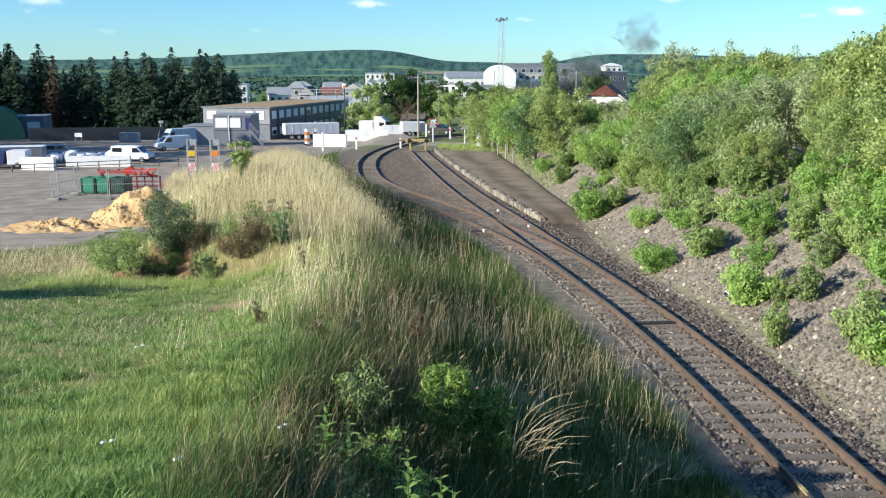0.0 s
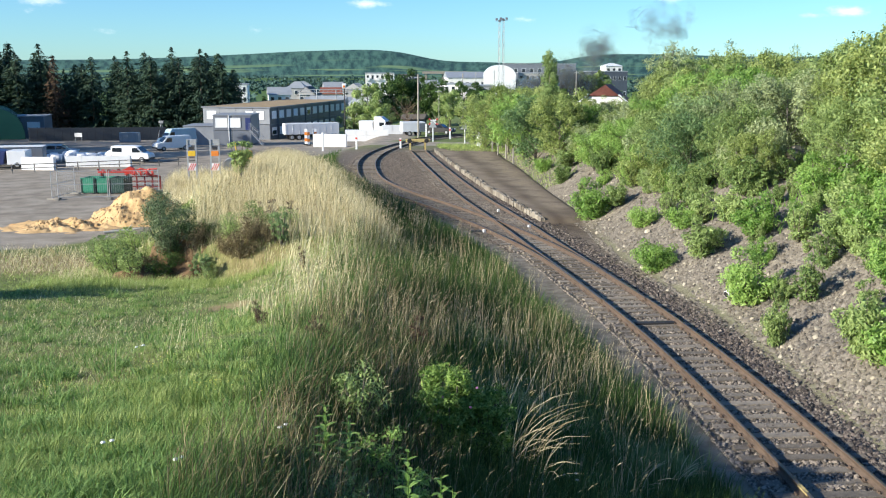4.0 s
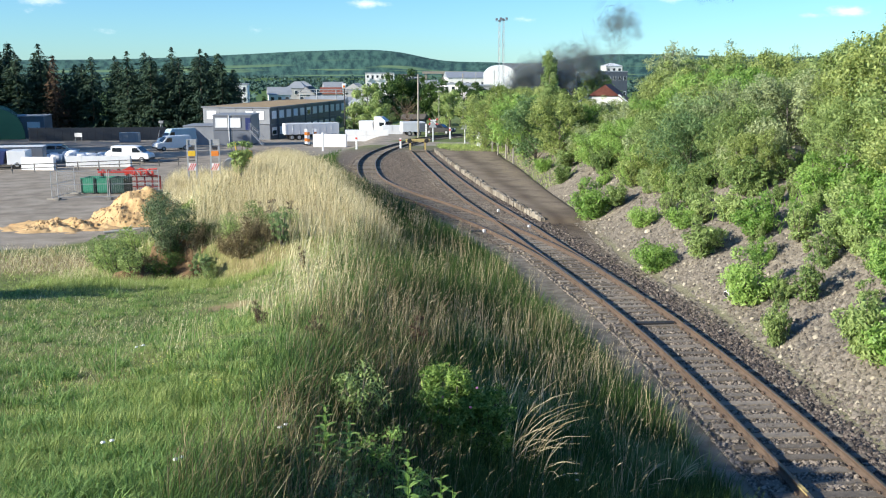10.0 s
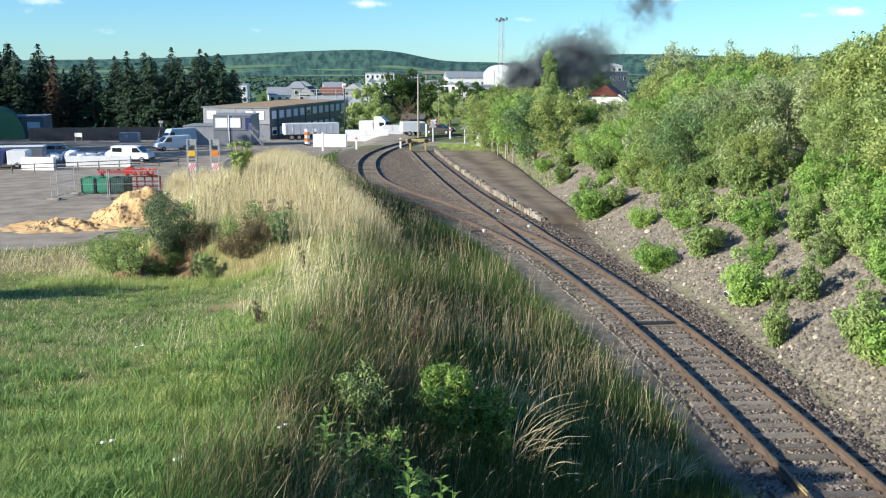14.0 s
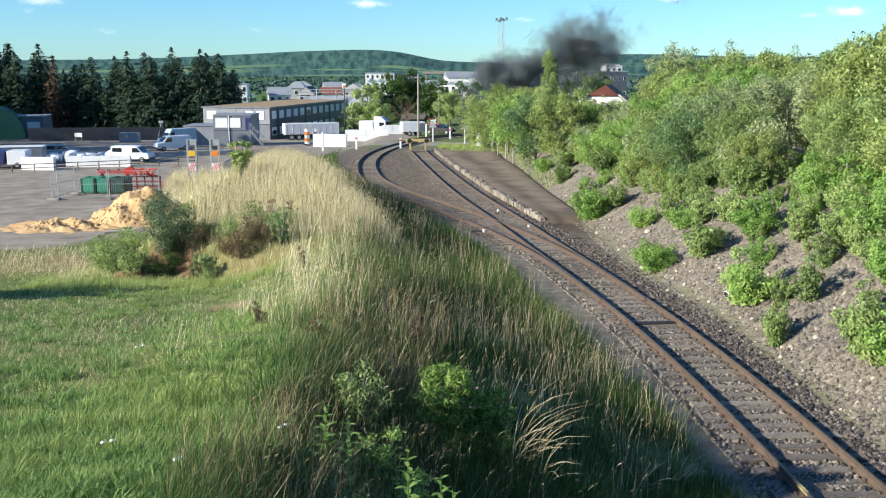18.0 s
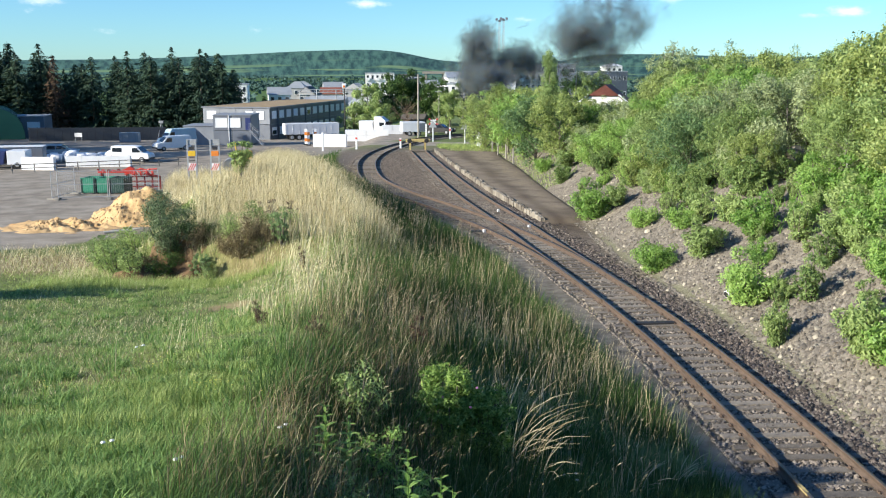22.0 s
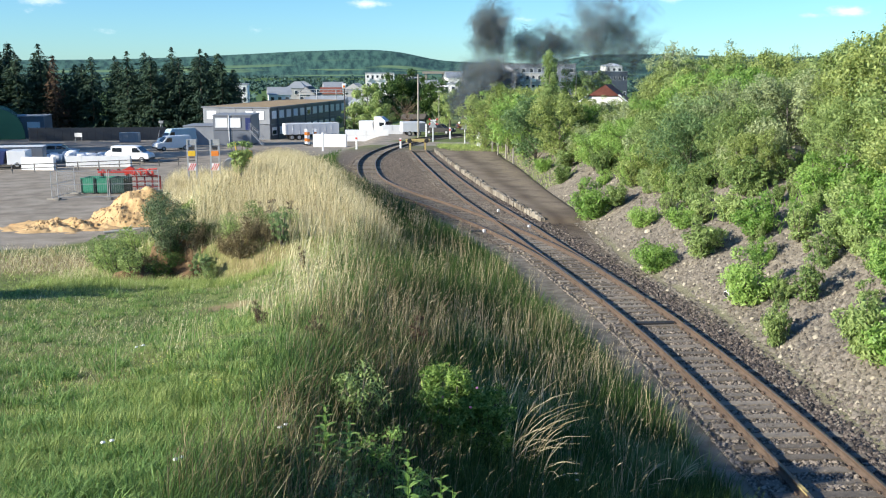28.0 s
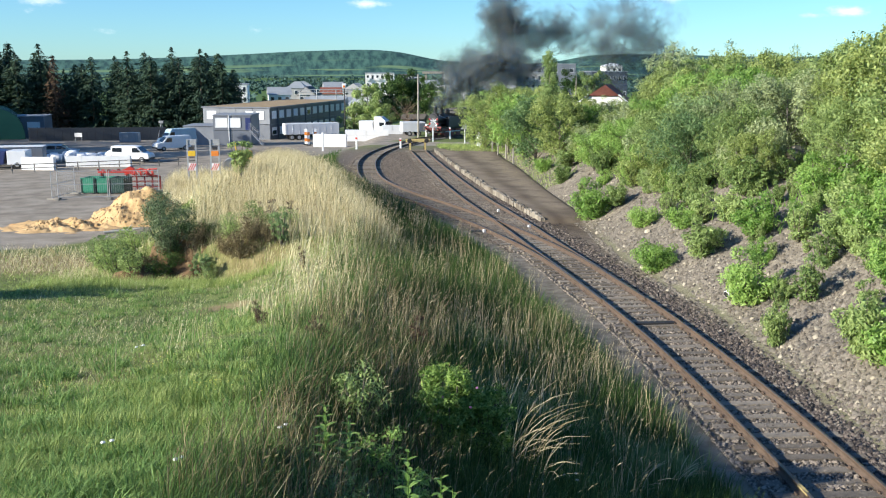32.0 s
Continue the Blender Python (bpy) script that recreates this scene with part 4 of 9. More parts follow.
def meadow():
    # short green turf in soft tufts that fall outwards
    X, Y, r = spread_over(101, 330000, 6.5, 44, 1.7, view_left, lambda Y: foot_left(Y) - 1.6)
    d = dryness(X, Y)
    bare = ss(1.0, 0.5, np.hypot((X + 5.95) / 1.3, (Y - 25.6) / 0.9)) + ss(0.4, 0.9, yard_mask(X, Y))

    def tuft(x, y):
        return hum(x + 0.5 * hum(x, y, 0.9, 73), y, 0.30, 71)

    c0 = tuft(X, Y)
    fx, fy = (c0 - tuft(X + 0.06, Y)) / 0.06, (c0 - tuft(X, Y + 0.06)) / 0.06
    lush = 0.5 + 0.5 * hum(X, Y, 1.5, 72) + 0.35 * hum(X, Y, 4.0, 74)
    mown = ss(-3.5, -6.5, X) * ss(12, 15, Y) * ss(31, 27, Y)
    clump = np.clip((0.42 + 0.7 * c0 + 0.95 * (lush - 0.5)) * (1 - 0.5 * mown), 0.0, 1.5)
    keep = (r.rand(len(X)) > 0.72 * d) & (r.rand(len(X)) > bare) & (r.rand(len(X)) < 0.5 + clump)
    X, Y, c, fx, fy = X[keep], Y[keep], clump[keep], fx[keep], fy[keep]
    k = len(X)
    grass("meadow_grass", "soft green unmown meadow grass on the slope", M["grass_green"], X, Y, (0.05 + 0.21 * c**1.3) * (0.55 + 0.6 * r.rand(k)), 0.0055 + 0.0004 * Y, 0.25 + 0.6 * r.rand(k), 102, wind=(0.0, 0.0), flow=(0.16 * fx, 0.16 * fy))
    # straw among the turf and on the low dry strips
    X, Y, r = spread_over(103, 100000, 6.5, 46, 1.5, view_left, lambda Y: foot_left(Y) - 2.5)
    d = dryness(X, Y)
    keep = (r.rand(len(X)) < 0.9 * d**1.2 + 0.03) & (np.hypot((X + 5.95) / 1.3, (Y - 25.6) / 0.9) > 0.5 + 0.5 * r.rand(len(X))) & (r.rand(len(X)) > ss(0.4, 0.9, yard_mask(X, Y)))
    X, Y = X[keep], Y[keep]
    k = len(X)
    grass("dry_grass", "bleached dry grass in patches on the meadow", M["grass_straw"], X, Y, (0.05 + 0.11 * r.rand(k)) * (1 + 2.2 * ss(30, 36, Y)), 0.004 + 0.00036 * Y, 0.3 + 0.7 * r.rand(k), 104, wind=(0.1, 0.05))
    # dead brown stems tangled along the crest
    X, Y, r = spread_over(119, 7600, 8.2, 28, 1.1, lambda Y: crest_x(Y) - 0.8, lambda Y: crest_x(Y) + 2.0)
    keep = (r.rand(len(X)) < 0.5 + 0.7 * hum(X, Y, 0.7, 87)) & (X - crest_x(Y) + 1.1 * hum(X, Y, 0.8, 91) > -0.3)
    X, Y = X[keep], Y[keep]
    k = len(X)
    grass("dead_stems", "tangled dead brown stems along the embankment crest", M["dead_stem"], X, Y, 0.35 + 0.5 * r.rand(k), 0.006 + 0.0003 * Y, 0.15 + 0.5 * r.rand(k), 120, heads=(0.5, M["dead_stem"], "brown seed heads along the embankment crest"), head_size=(0.08, 0.005))
    r = np.random.RandomState(125)
    X, Y = r.uniform(-1.5, 1.7, 150), r.uniform(8.9, 12.4, 150)
    grass("dead_stems", "pale dry stems over the dark foot of the slope", M["seed_head"], X, Y, 0.5 + 0.5 * r.rand(150), 0.006 + 0 * X, 0.2 + 0.5 * r.rand(150), 126, heads=(0.6, M["seed_head"], "pale seed heads at the foot of the slope"), head_size=(0.09, 0.005))
    # coarse tussocks and broad-leaved herbs in the turf
    r = np.random.RandomState(121)
    cx, cy = [], []
    while len(cx) < 760:
        y = float(near_y(r, 1, 7.2, 30, 1.5)[0])
        x = float(view_left(y)) + r.rand() * (float(crest_x(y)) + 0.6 - float(view_left(y)))
        cx.append(x)
        cy.append(y)
    cx, cy = np.repeat(cx, 46), np.repeat(cy, 46)
    X, Y = cx + r.randn(len(cx)) * 0.10, cy + r.randn(len(cx)) * 0.10
    grass("tussock_grass", "coarse dark green tussocks scattered in the meadow", M["grass_tussock"], X, Y, 0.12 + 0.2 * r.rand(len(X)), 0.008 + 0.0003 * Y, 0.3 + 0.8 * r.rand(len(X)), 122, wind=(0.05, 0.0), flow=((X - cx) * 4.0, (Y - cy) * 4.0))
    # rough mixed growth where the meadow meets the mound
    X, Y, r = spread_over(117, 26000, 31.3, 38.5, 1.0, lambda Y: 0 * Y - 14.5, lambda Y: foot_left(Y) - 3.5)
    green = r.rand(len(X)) < 0.55 + 0.4 * hum(X, Y, 1.0, 78) + 0.5 * ss(35, 33.2, Y)
    scar = np.hypot((X + 10.7) / 1.6, (Y - 34.8) / 1.15) > 0.8 + 0.3 * hum(X, Y, 0.4, 79)
    for pick, name, label, mat, lo, hi in ((green, "rough_grass", "rough green grass along the foot of the mound", M["grass_green"], 0.15, 0.42), (~green, "rough_grass", "brown-tipped dry grass along the foot of the mound", M["grass_straw"], 0.18, 0.5)):
        k = pick & scar
        n = int(k.sum())
        grass(name, label, mat, X[k], Y[k], lo + (hi - lo) * r.rand(n), 0.013 + 0 * X[k], 0.25 + 0.5 * r.rand(n), 118)
    # tall straw on the crest and the mound
    X, Y, r = spread_over(105, 90000, 8, 92, 1.05, lambda Y: np.maximum(view_left(Y), foot_left(Y) - 14.5), lambda Y: foot_left(Y) - 1.4)
    d = dryness(X, Y)
    keep = r.rand(len(X)) < ss(0.25, 0.8, d) * ss(92, 80, Y) * (1 - 0.93 * ss(-2.8, -1.0, X - crest_x(Y)) * ss(40, 31, Y)) * (1 - ss(-2.0, -3.2, X - crest_x(Y)) * ss(34.5, 33, Y))
    X, Y = X[keep], Y[keep]
    k = len(X)
    grass("tall_dry_grass", "tall pale dry grass with drooping seed heads on the embankment", M["grass_straw"], X, Y, 0.5 + 0.5 * r.rand(k), 0.005 + 0.00035 * Y, 0.10 + 0.30 * r.rand(k), 106, heads=(0.55, M["grass_straw"], "feathery straw-coloured seed heads on the embankment"), head_size=(0.14, 0.010))
    # tall grass down to the track, the slope's shade put into its darker green
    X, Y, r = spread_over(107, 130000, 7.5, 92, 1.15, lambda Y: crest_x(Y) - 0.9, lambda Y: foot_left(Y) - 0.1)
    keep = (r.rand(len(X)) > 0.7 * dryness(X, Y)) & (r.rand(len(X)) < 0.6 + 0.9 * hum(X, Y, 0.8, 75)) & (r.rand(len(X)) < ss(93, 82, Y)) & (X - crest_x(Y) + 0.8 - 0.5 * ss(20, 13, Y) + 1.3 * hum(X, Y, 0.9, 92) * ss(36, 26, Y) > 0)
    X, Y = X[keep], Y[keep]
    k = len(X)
    grass("tall_green_grass", "tall olive grass, darkened for the shaded side of the embankment", M["grass_olive"], X, Y, (0.28 + 0.42 * r.rand(k)) * (1 - 0.5 * ss(12.5, 10.5, Y) * ss(-2.4, -1.6, X)), 0.006 + 0.00035 * Y, 0.2 + 0.6 * r.rand(k), 108)
    X, Y, r = spread_over(109, 15000, 9.5, 85, 0.95, lambda Y: crest_x(Y) - 1.4, lambda Y: foot_left(Y) - 0.2)
    keep = r.rand(len(X)) < ss(-0.25, 0.5, hum(X, Y, 0.75, 76)) * (1 - 0.4 * ss(30, 45, Y)) * ss(-0.4, 0.5, X - crest_x(Y) + 1.4 + 1.2 * hum(X, Y, 0.9, 93) - 1.2 * ss(20, 13, Y)) * (1 - 0.85 * ss(14, 12, Y) * ss(-2.3, -1.5, X)) * (1 - 0.5 * ss(21, 15, Y))
    X, Y = X[keep], Y[keep]
    k = len(X)
    grass("ripe_grass_stems", "ripe brown grass stems standing out of the green", M["seed_head"], X, Y, (0.7 + 0.45 * r.rand(k)) * (0.62 + 0.38 * ss(10, 16, Y)), 0.004 + 0.0003 * Y, 0.10 + 0.35 * r.rand(k), 110, heads=(0.95, M["seed_head"], "ripe brown seed heads over the shaded slope"), head_size=(0.13, 0.0055))
    # weeds along the branch track, the road edge and the tree line
    X, Y, r = spread_over(111, 16000, 96, 118, 1.0, lambda Y: 0 * Y - 1.0, lambda Y: 0 * Y + 7.5)
    keep = (np.abs(Y - (112.5 - 0.25 * X)) > 4.2) & (Y < 111 + 0 * X) & (X > main_x(Y) + 2.2 + 0.09 * (106 - Y)) & (np.abs(X - branch_x(Y)) > 1.8)
    X, Y = X[keep], Y[keep]
    k = len(X)
    grass("verge_grass", "lush green verge grass beside the level crossing", M["grass_green"], X, Y, 0.25 + 0.45 * r.rand(k), 0.04 + 0 * Y, 0.4 + 0.5 * r.rand(k), 112)
    X, Y, r = spread_over(113, 12000, 76, 104, 1.0, lambda Y: foot_left(Y) - 9, lambda Y: foot_left(Y) - 0.2)
    k = len(X)
    keep = r.rand(k) > yard_mask(X, Y)
    X, Y = X[keep], Y[keep]
    k = len(X)
    grass("verge_grass", "green and brown weeds at the end of the mound", M["grass_olive"], X, Y, 0.3 + 0.5 * r.rand(k), 0.035 + 0 * Y, 0.4 + 0.5 * r.rand(k), 114)
    X, Y, r = spread_over(123, 5000, 62, 106, 1.0, lambda Y: foot_right(Y) - 1.3 + 0.9 * ss(85, 65, Y), lambda Y: foot_right(Y) + 2.2)
    k = len(X)
    grass("verge_grass", "yellow-green verge between the platform and the trees", M["grass_green"], X, Y, 0.1 + 0.22 * r.rand(k), 0.035 + 0 * Y, 0.4 + 0.5 * r.rand(k), 124)
    # weeds between the stones of the bank
    X, Y, r = spread_over(115, 22000, 20, 100, 1.2, lambda Y: foot_right(Y) + 1.0, lambda Y: foot_right(Y) + 16)
    keep = r.rand(len(X)) < ss(0.1, 0.7, hum(X, Y, 1.4, 77) + 0.12 * (X - foot_right(Y)) - 0.25)
    X, Y = X[keep], Y[keep]
    k = len(X)
    grass("bank_weeds", "yellow-green weeds growing between the stones of the bank", M["leaf_lime"], X, Y, 0.2 + 0.4 * r.rand(k), 0.02 + 0.0006 * Y, 0.4 + 0.6 * r.rand(k), 116)


meadow()

# ---- trees and shrubs ----


def tubes(paths, sides=6):
    """Tapered round limbs along polylines of (point, radius)."""
    V, Q = [], []
    for path in paths:
        base = len(V)
        for i, (p, rad) in enumerate(path):
            q = path[min(i + 1, len(path) - 1)][0] - path[max(i - 1, 0)][0]
            q = Vector(q).normalized()
            u = q.cross(Vector((0.31, 0.87, 0.38))).normalized()
            w = q.cross(u)
            for k in range(sides):
                a = 6.2832 * k / sides
                V.append(tuple(Vector(p) + (u * math.cos(a) + w * math.sin(a)) * rad))
        for i in range(len(path) - 1):
            for k in range(sides):
                a, b = base + i * sides + k, base + i * sides + (k + 1) % sides
                Q.append((a, b, b + sides, a + sides))
    return np.array(V), Q


def leaves(r, centres, radii, per, size, droop=0.35, flat=0.75, loose=0.5):
    """Leaf blades over the shells of clumps; bigger clumps carry more, and most leaves face outwards and up."""
    radii = np.array(radii)
    count = np.maximum(6, per * (radii / radii.mean()) ** 2).astype(int)
    C = np.repeat(np.array(centres), count, axis=0)
    R = np.repeat(radii, count)
    n = len(C)
    out = r.randn(n, 3)
    out /= np.linalg.norm(out, axis=1)[:, None]
    far = 0.35 + 0.65 * r.rand(n) ** 0.6 + np.where(r.rand(n) < 0.12, 0.35 * r.rand(n), 0)
    P = C + out * (R * far)[:, None] * np.array([1.0, 1.0, flat])
    face = out * 0.8 + r.randn(n, 3) * loose + np.array([0, 0, 0.35])
    face /= np.linalg.norm(face, axis=1)[:, None]
    a = np.cross(face, r.randn(n, 3)) - np.array([0, 0, droop])
    a /= np.linalg.norm(a, axis=1)[:, None]
    b = np.cross(a, face)
    b /= np.linalg.norm(b, axis=1)[:, None]
    L = (size * (0.55 + 0.9 * r.rand(n)))[:, None]
    V = np.stack([P - a * L * 0.5 + b * L * 0.24, P - a * L * 0.5 - b * L * 0.24, P + a * L * 0.55 + face * L * 0.08], 1)
    return V.reshape(-1, 3), np.arange(n * 3).reshape(-1, 3)


def tree(name, label, seed, h, spread, clear, per, size, mat, bark, shape="round", limbs=14, category="tree", sprays=0):
    """A tapered trunk with limbs and a loose crown of single leaves."""
    rr = random.Random(seed)
    r = np.random.RandomState(seed)
    lean = Vector((rr.uniform(-0.08, 0.08), rr.uniform(-0.08, 0.08), 1))
    rad = 0.016 * h + 0.02

    def axis(t):
        return Vector((lean.x * h * t + 0.06 * h * math.sin(t * 3 + seed) * t, lean.y * h * t, h * t - 0.15))

    paths = [[(axis(t), rad * (1.15 - t)) for t in (0, 0.05, 0.2, 0.4, 0.6, 0.8, 0.97)]]
    centres, radii = [], []
    for i in range(limbs):
        t = clear + (0.95 - clear) * (i + rr.random() * 0.6) / limbs
        ang = i * 2.399 + rr.uniform(-0.4, 0.4)
        u = (t - clear) / (1 - clear)
        if shape == "round":
            reach = spread * (0.35 + 1.0 * math.sin(math.pi * min(1, 0.18 + 0.78 * u))) * rr.uniform(0.7, 1.1)
        elif shape == "tall":
            reach = spread * (1.05 - 0.75 * u) * rr.uniform(0.65, 1.15)
        else:
            reach = spread * rr.uniform(0.6, 1.1)
        rise = rr.uniform(0.35, 0.9) * reach
        p0 = axis(t)
        p1 = p0 + Vector((math.cos(ang) * reach * 0.5, math.sin(ang) * reach * 0.5, rise * 0.6))
        p2 = p0 + Vector((math.cos(ang) * reach, math.sin(ang) * reach, rise))
        lr = rad * 0.42 * (1.1 - t)
        paths.append([(p0, lr), (p1, lr * 0.7), (p2, lr * 0.25)])
        for q, k in ((p1, 0.75), (p2, 1.0), ((p1 + p2) / 2 + Vector((rr.uniform(-0.2, 0.2), rr.uniform(-0.2, 0.2), 0.1)) * spread, 0.8)):
            centres.append(tuple(q))
            radii.append(spread * 0.33 * k * rr.uniform(0.5, 1.3))
        for k in range(sprays):
            f = rr.uniform(0.35, 1.1)
            q = p0.lerp(p2, f) + Vector((rr.gauss(0, 1), rr.gauss(0, 1), rr.gauss(0.2, 0.8))) * spread * 0.2
            if f > 0.85:
                paths.append([(p2, lr * 0.22), (q, lr * 0.12)])
            centres.append(tuple(q))
            radii.append(spread * rr.uniform(0.10, 0.24))
    top = axis(0.98)
    centres.append(tuple(top))
    radii.append(spread * 0.3)
    ob = thing(name, label, category)
    V, Q = tubes(paths)
    tk = new("trunk", np_mesh("trunk", V, quads=Q, mat=bark, smooth=True))
    tk.parent = ob
    V, Q = leaves(r, centres, radii, int(per * 1.15), size * 0.9, flat=0.9)
    cr = new("crown", np_mesh("crown", V, tris=Q, mat=mat))
    cr.parent = ob
    return ob


def shrub(name, label, seed, h, spread, per, size, mat, stems=9, bark=None, category="bush"):
    """Many stems from one root, leafy to the ground."""
    rr = random.Random(seed)
    r = np.random.RandomState(seed)
    paths, centres, radii = [], [], []
    for i in range(stems):
        ang, out = i * 2.399, spread * rr.uniform(0.25, 1.0)
        top = h * rr.uniform(0.6, 1.05) * (1.12 - 0.45 * (out / spread) ** 2)
        p = [Vector((math.cos(ang) * out * f**0.8, math.sin(ang) * out * f**0.8, top * f - 0.05)) for f in (0, 0.35, 0.7, 1.0)]
        paths.append([(q, 0.014 * h * (1.15 - k * 0.3) + 0.004) for k, q in enumerate(p)])
        for q in p[1:]:
            centres.append(tuple(q))
            radii.append(0.34 * spread * rr.uniform(0.7, 1.2))
    ob = thing(name, label, category)
    V, Q = tubes(paths, 5)
    st = new("branching_stem", np_mesh("branching_stem", V, quads=Q, mat=bark or M["bark"], smooth=True))
    st.parent = ob
    V, Q = leaves(r, centres, radii, int(per * 1.1), size)
    V[:, 2] = np.maximum(V[:, 2], 0.0)
    cr = new("foliage", np_mesh("foliage", V, tris=Q, mat=mat))
    cr.parent = ob
    return ob


def spruce(seed, h, spread, mat, label):
    r = np.random.RandomState(seed)
    rr = random.Random(seed)
    ob = thing("spruce", label, "conifer", group="row of spruces")
    V, Q = tubes([[(Vector((0, 0, -0.3)), 0.022 * h), (Vector((0, 0, h * 0.5)), 0.012 * h), (Vector((0, 0, h)), 0.02)]])
    tk = new("trunk", np_mesh("trunk", V, quads=Q, mat=M["bark"], smooth=True))
    tk.parent = ob
    C, D, S = [], [], []
    z = 0.05 * h
    while z < h * 0.99:
        u = z / h
        reach = spread * (1 - u) ** 0.66 * rr.uniform(0.7, 1.15) + 0.12
        nb = int(7 + 7 * (1 - u))
        for b in range(nb):
            a = rr.random() * 6.283
            rc = reach * rr.uniform(0.7, 1.1)
            steps = max(2, int(rc / 0.30))
            for k in range(steps):
                f = (k + 0.7) / steps
                C.append((math.cos(a) * rc * f, math.sin(a) * rc * f, z - 0.28 * rc * f + 0.16 * rc * f * f + rr.uniform(-0.12, 0.12)))
                D.append((math.cos(a), math.sin(a), -0.25 - 0.3 * rr.random()))
                S.append(0.30 + 0.24 * rr.random())
        z += 0.021 * h * rr.uniform(0.8, 1.2)
    C, D, S = np.array(C), np.array(D), np.array(S)[:, None]
    D += r.randn(*D.shape) * 0.35
    D /= np.linalg.norm(D, axis=1)[:, None]
    W = np.cross(D, np.array([0, 0, 1.0])) + r.randn(*D.shape) * 0.35
    W /= np.linalg.norm(W, axis=1)[:, None]
    V = np.stack([C - D * S * 0.6, C + W * S * 0.36, C + D * S * 0.8 - np.array([0, 0, 0.1]), C - W * S * 0.36], 1).reshape(-1, 3)
    cr = new("crown", np_mesh("crown", V, quads=np.arange(len(V)).reshape(-1, 4), mat=mat))
    cr.parent = ob
    return ob


def put(ob, x, y, turn=0.0, size=1.0, sink=0.0, stretch=1.0):
    m = Matrix.Translation((x, y, gz(x, y) - sink)) @ Matrix.Rotation(turn, 4, "Z") @ Matrix.Diagonal((size, size, size * stretch, 1))
    ob.matrix_basis = m
    return ob


def put_copy(ob, x, y, turn=0.0, size=1.0, sink=0.0, stretch=1.0, lift=None):
    z = gz(x, y) - sink if lift is None else lift
    return copy_thing(ob, Matrix.Translation((x, y, z)) @ Matrix.Rotation(turn, 4, "Z") @ Matrix.Diagonal((size, size, size * stretch, 1)))


class Kinds:
    """The first of each kind is set down at the first place, the rest are copies."""

    def __init__(self, obs):
        self.obs, self.used, self.later = obs, set(), []

    def set(self, k, x, y, turn, size, sink=0.05, stretch=1.0):
        k %= len(self.obs)
        if k in self.used:
            return put_copy(self.obs[k], x, y, turn, size, sink, stretch)
        self.used.add(k)
        return self.later.append((self.obs[k], x, y, turn, size, sink, stretch))

    def done(self):
        for ob, *a in self.later:
            put(ob, *a)


# how high the growth on the bank stands over the eye, by bearing (across per forward metre)
sky_rise = curve_through([0.02, 0.05, 0.09, 0.10, 0.112, 0.125, 0.133, 0.192, 0.205, 0.222, 0.25, 0.30, 0.36, 0.40, 0.43, 0.47, 0.6], [-0.026, -0.019, -0.02, -0.02, -0.022, -0.028, -0.044, -0.044, -0.032, 0.0, 0.009, 0.012, 0.011, 0.014, 0.025, 0.054, 0.07])


def tallest(x, y):
    """Tree height that keeps to that skyline."""
    return 7.4 + float(sky_rise(x / y)) * y - gz(x, y)


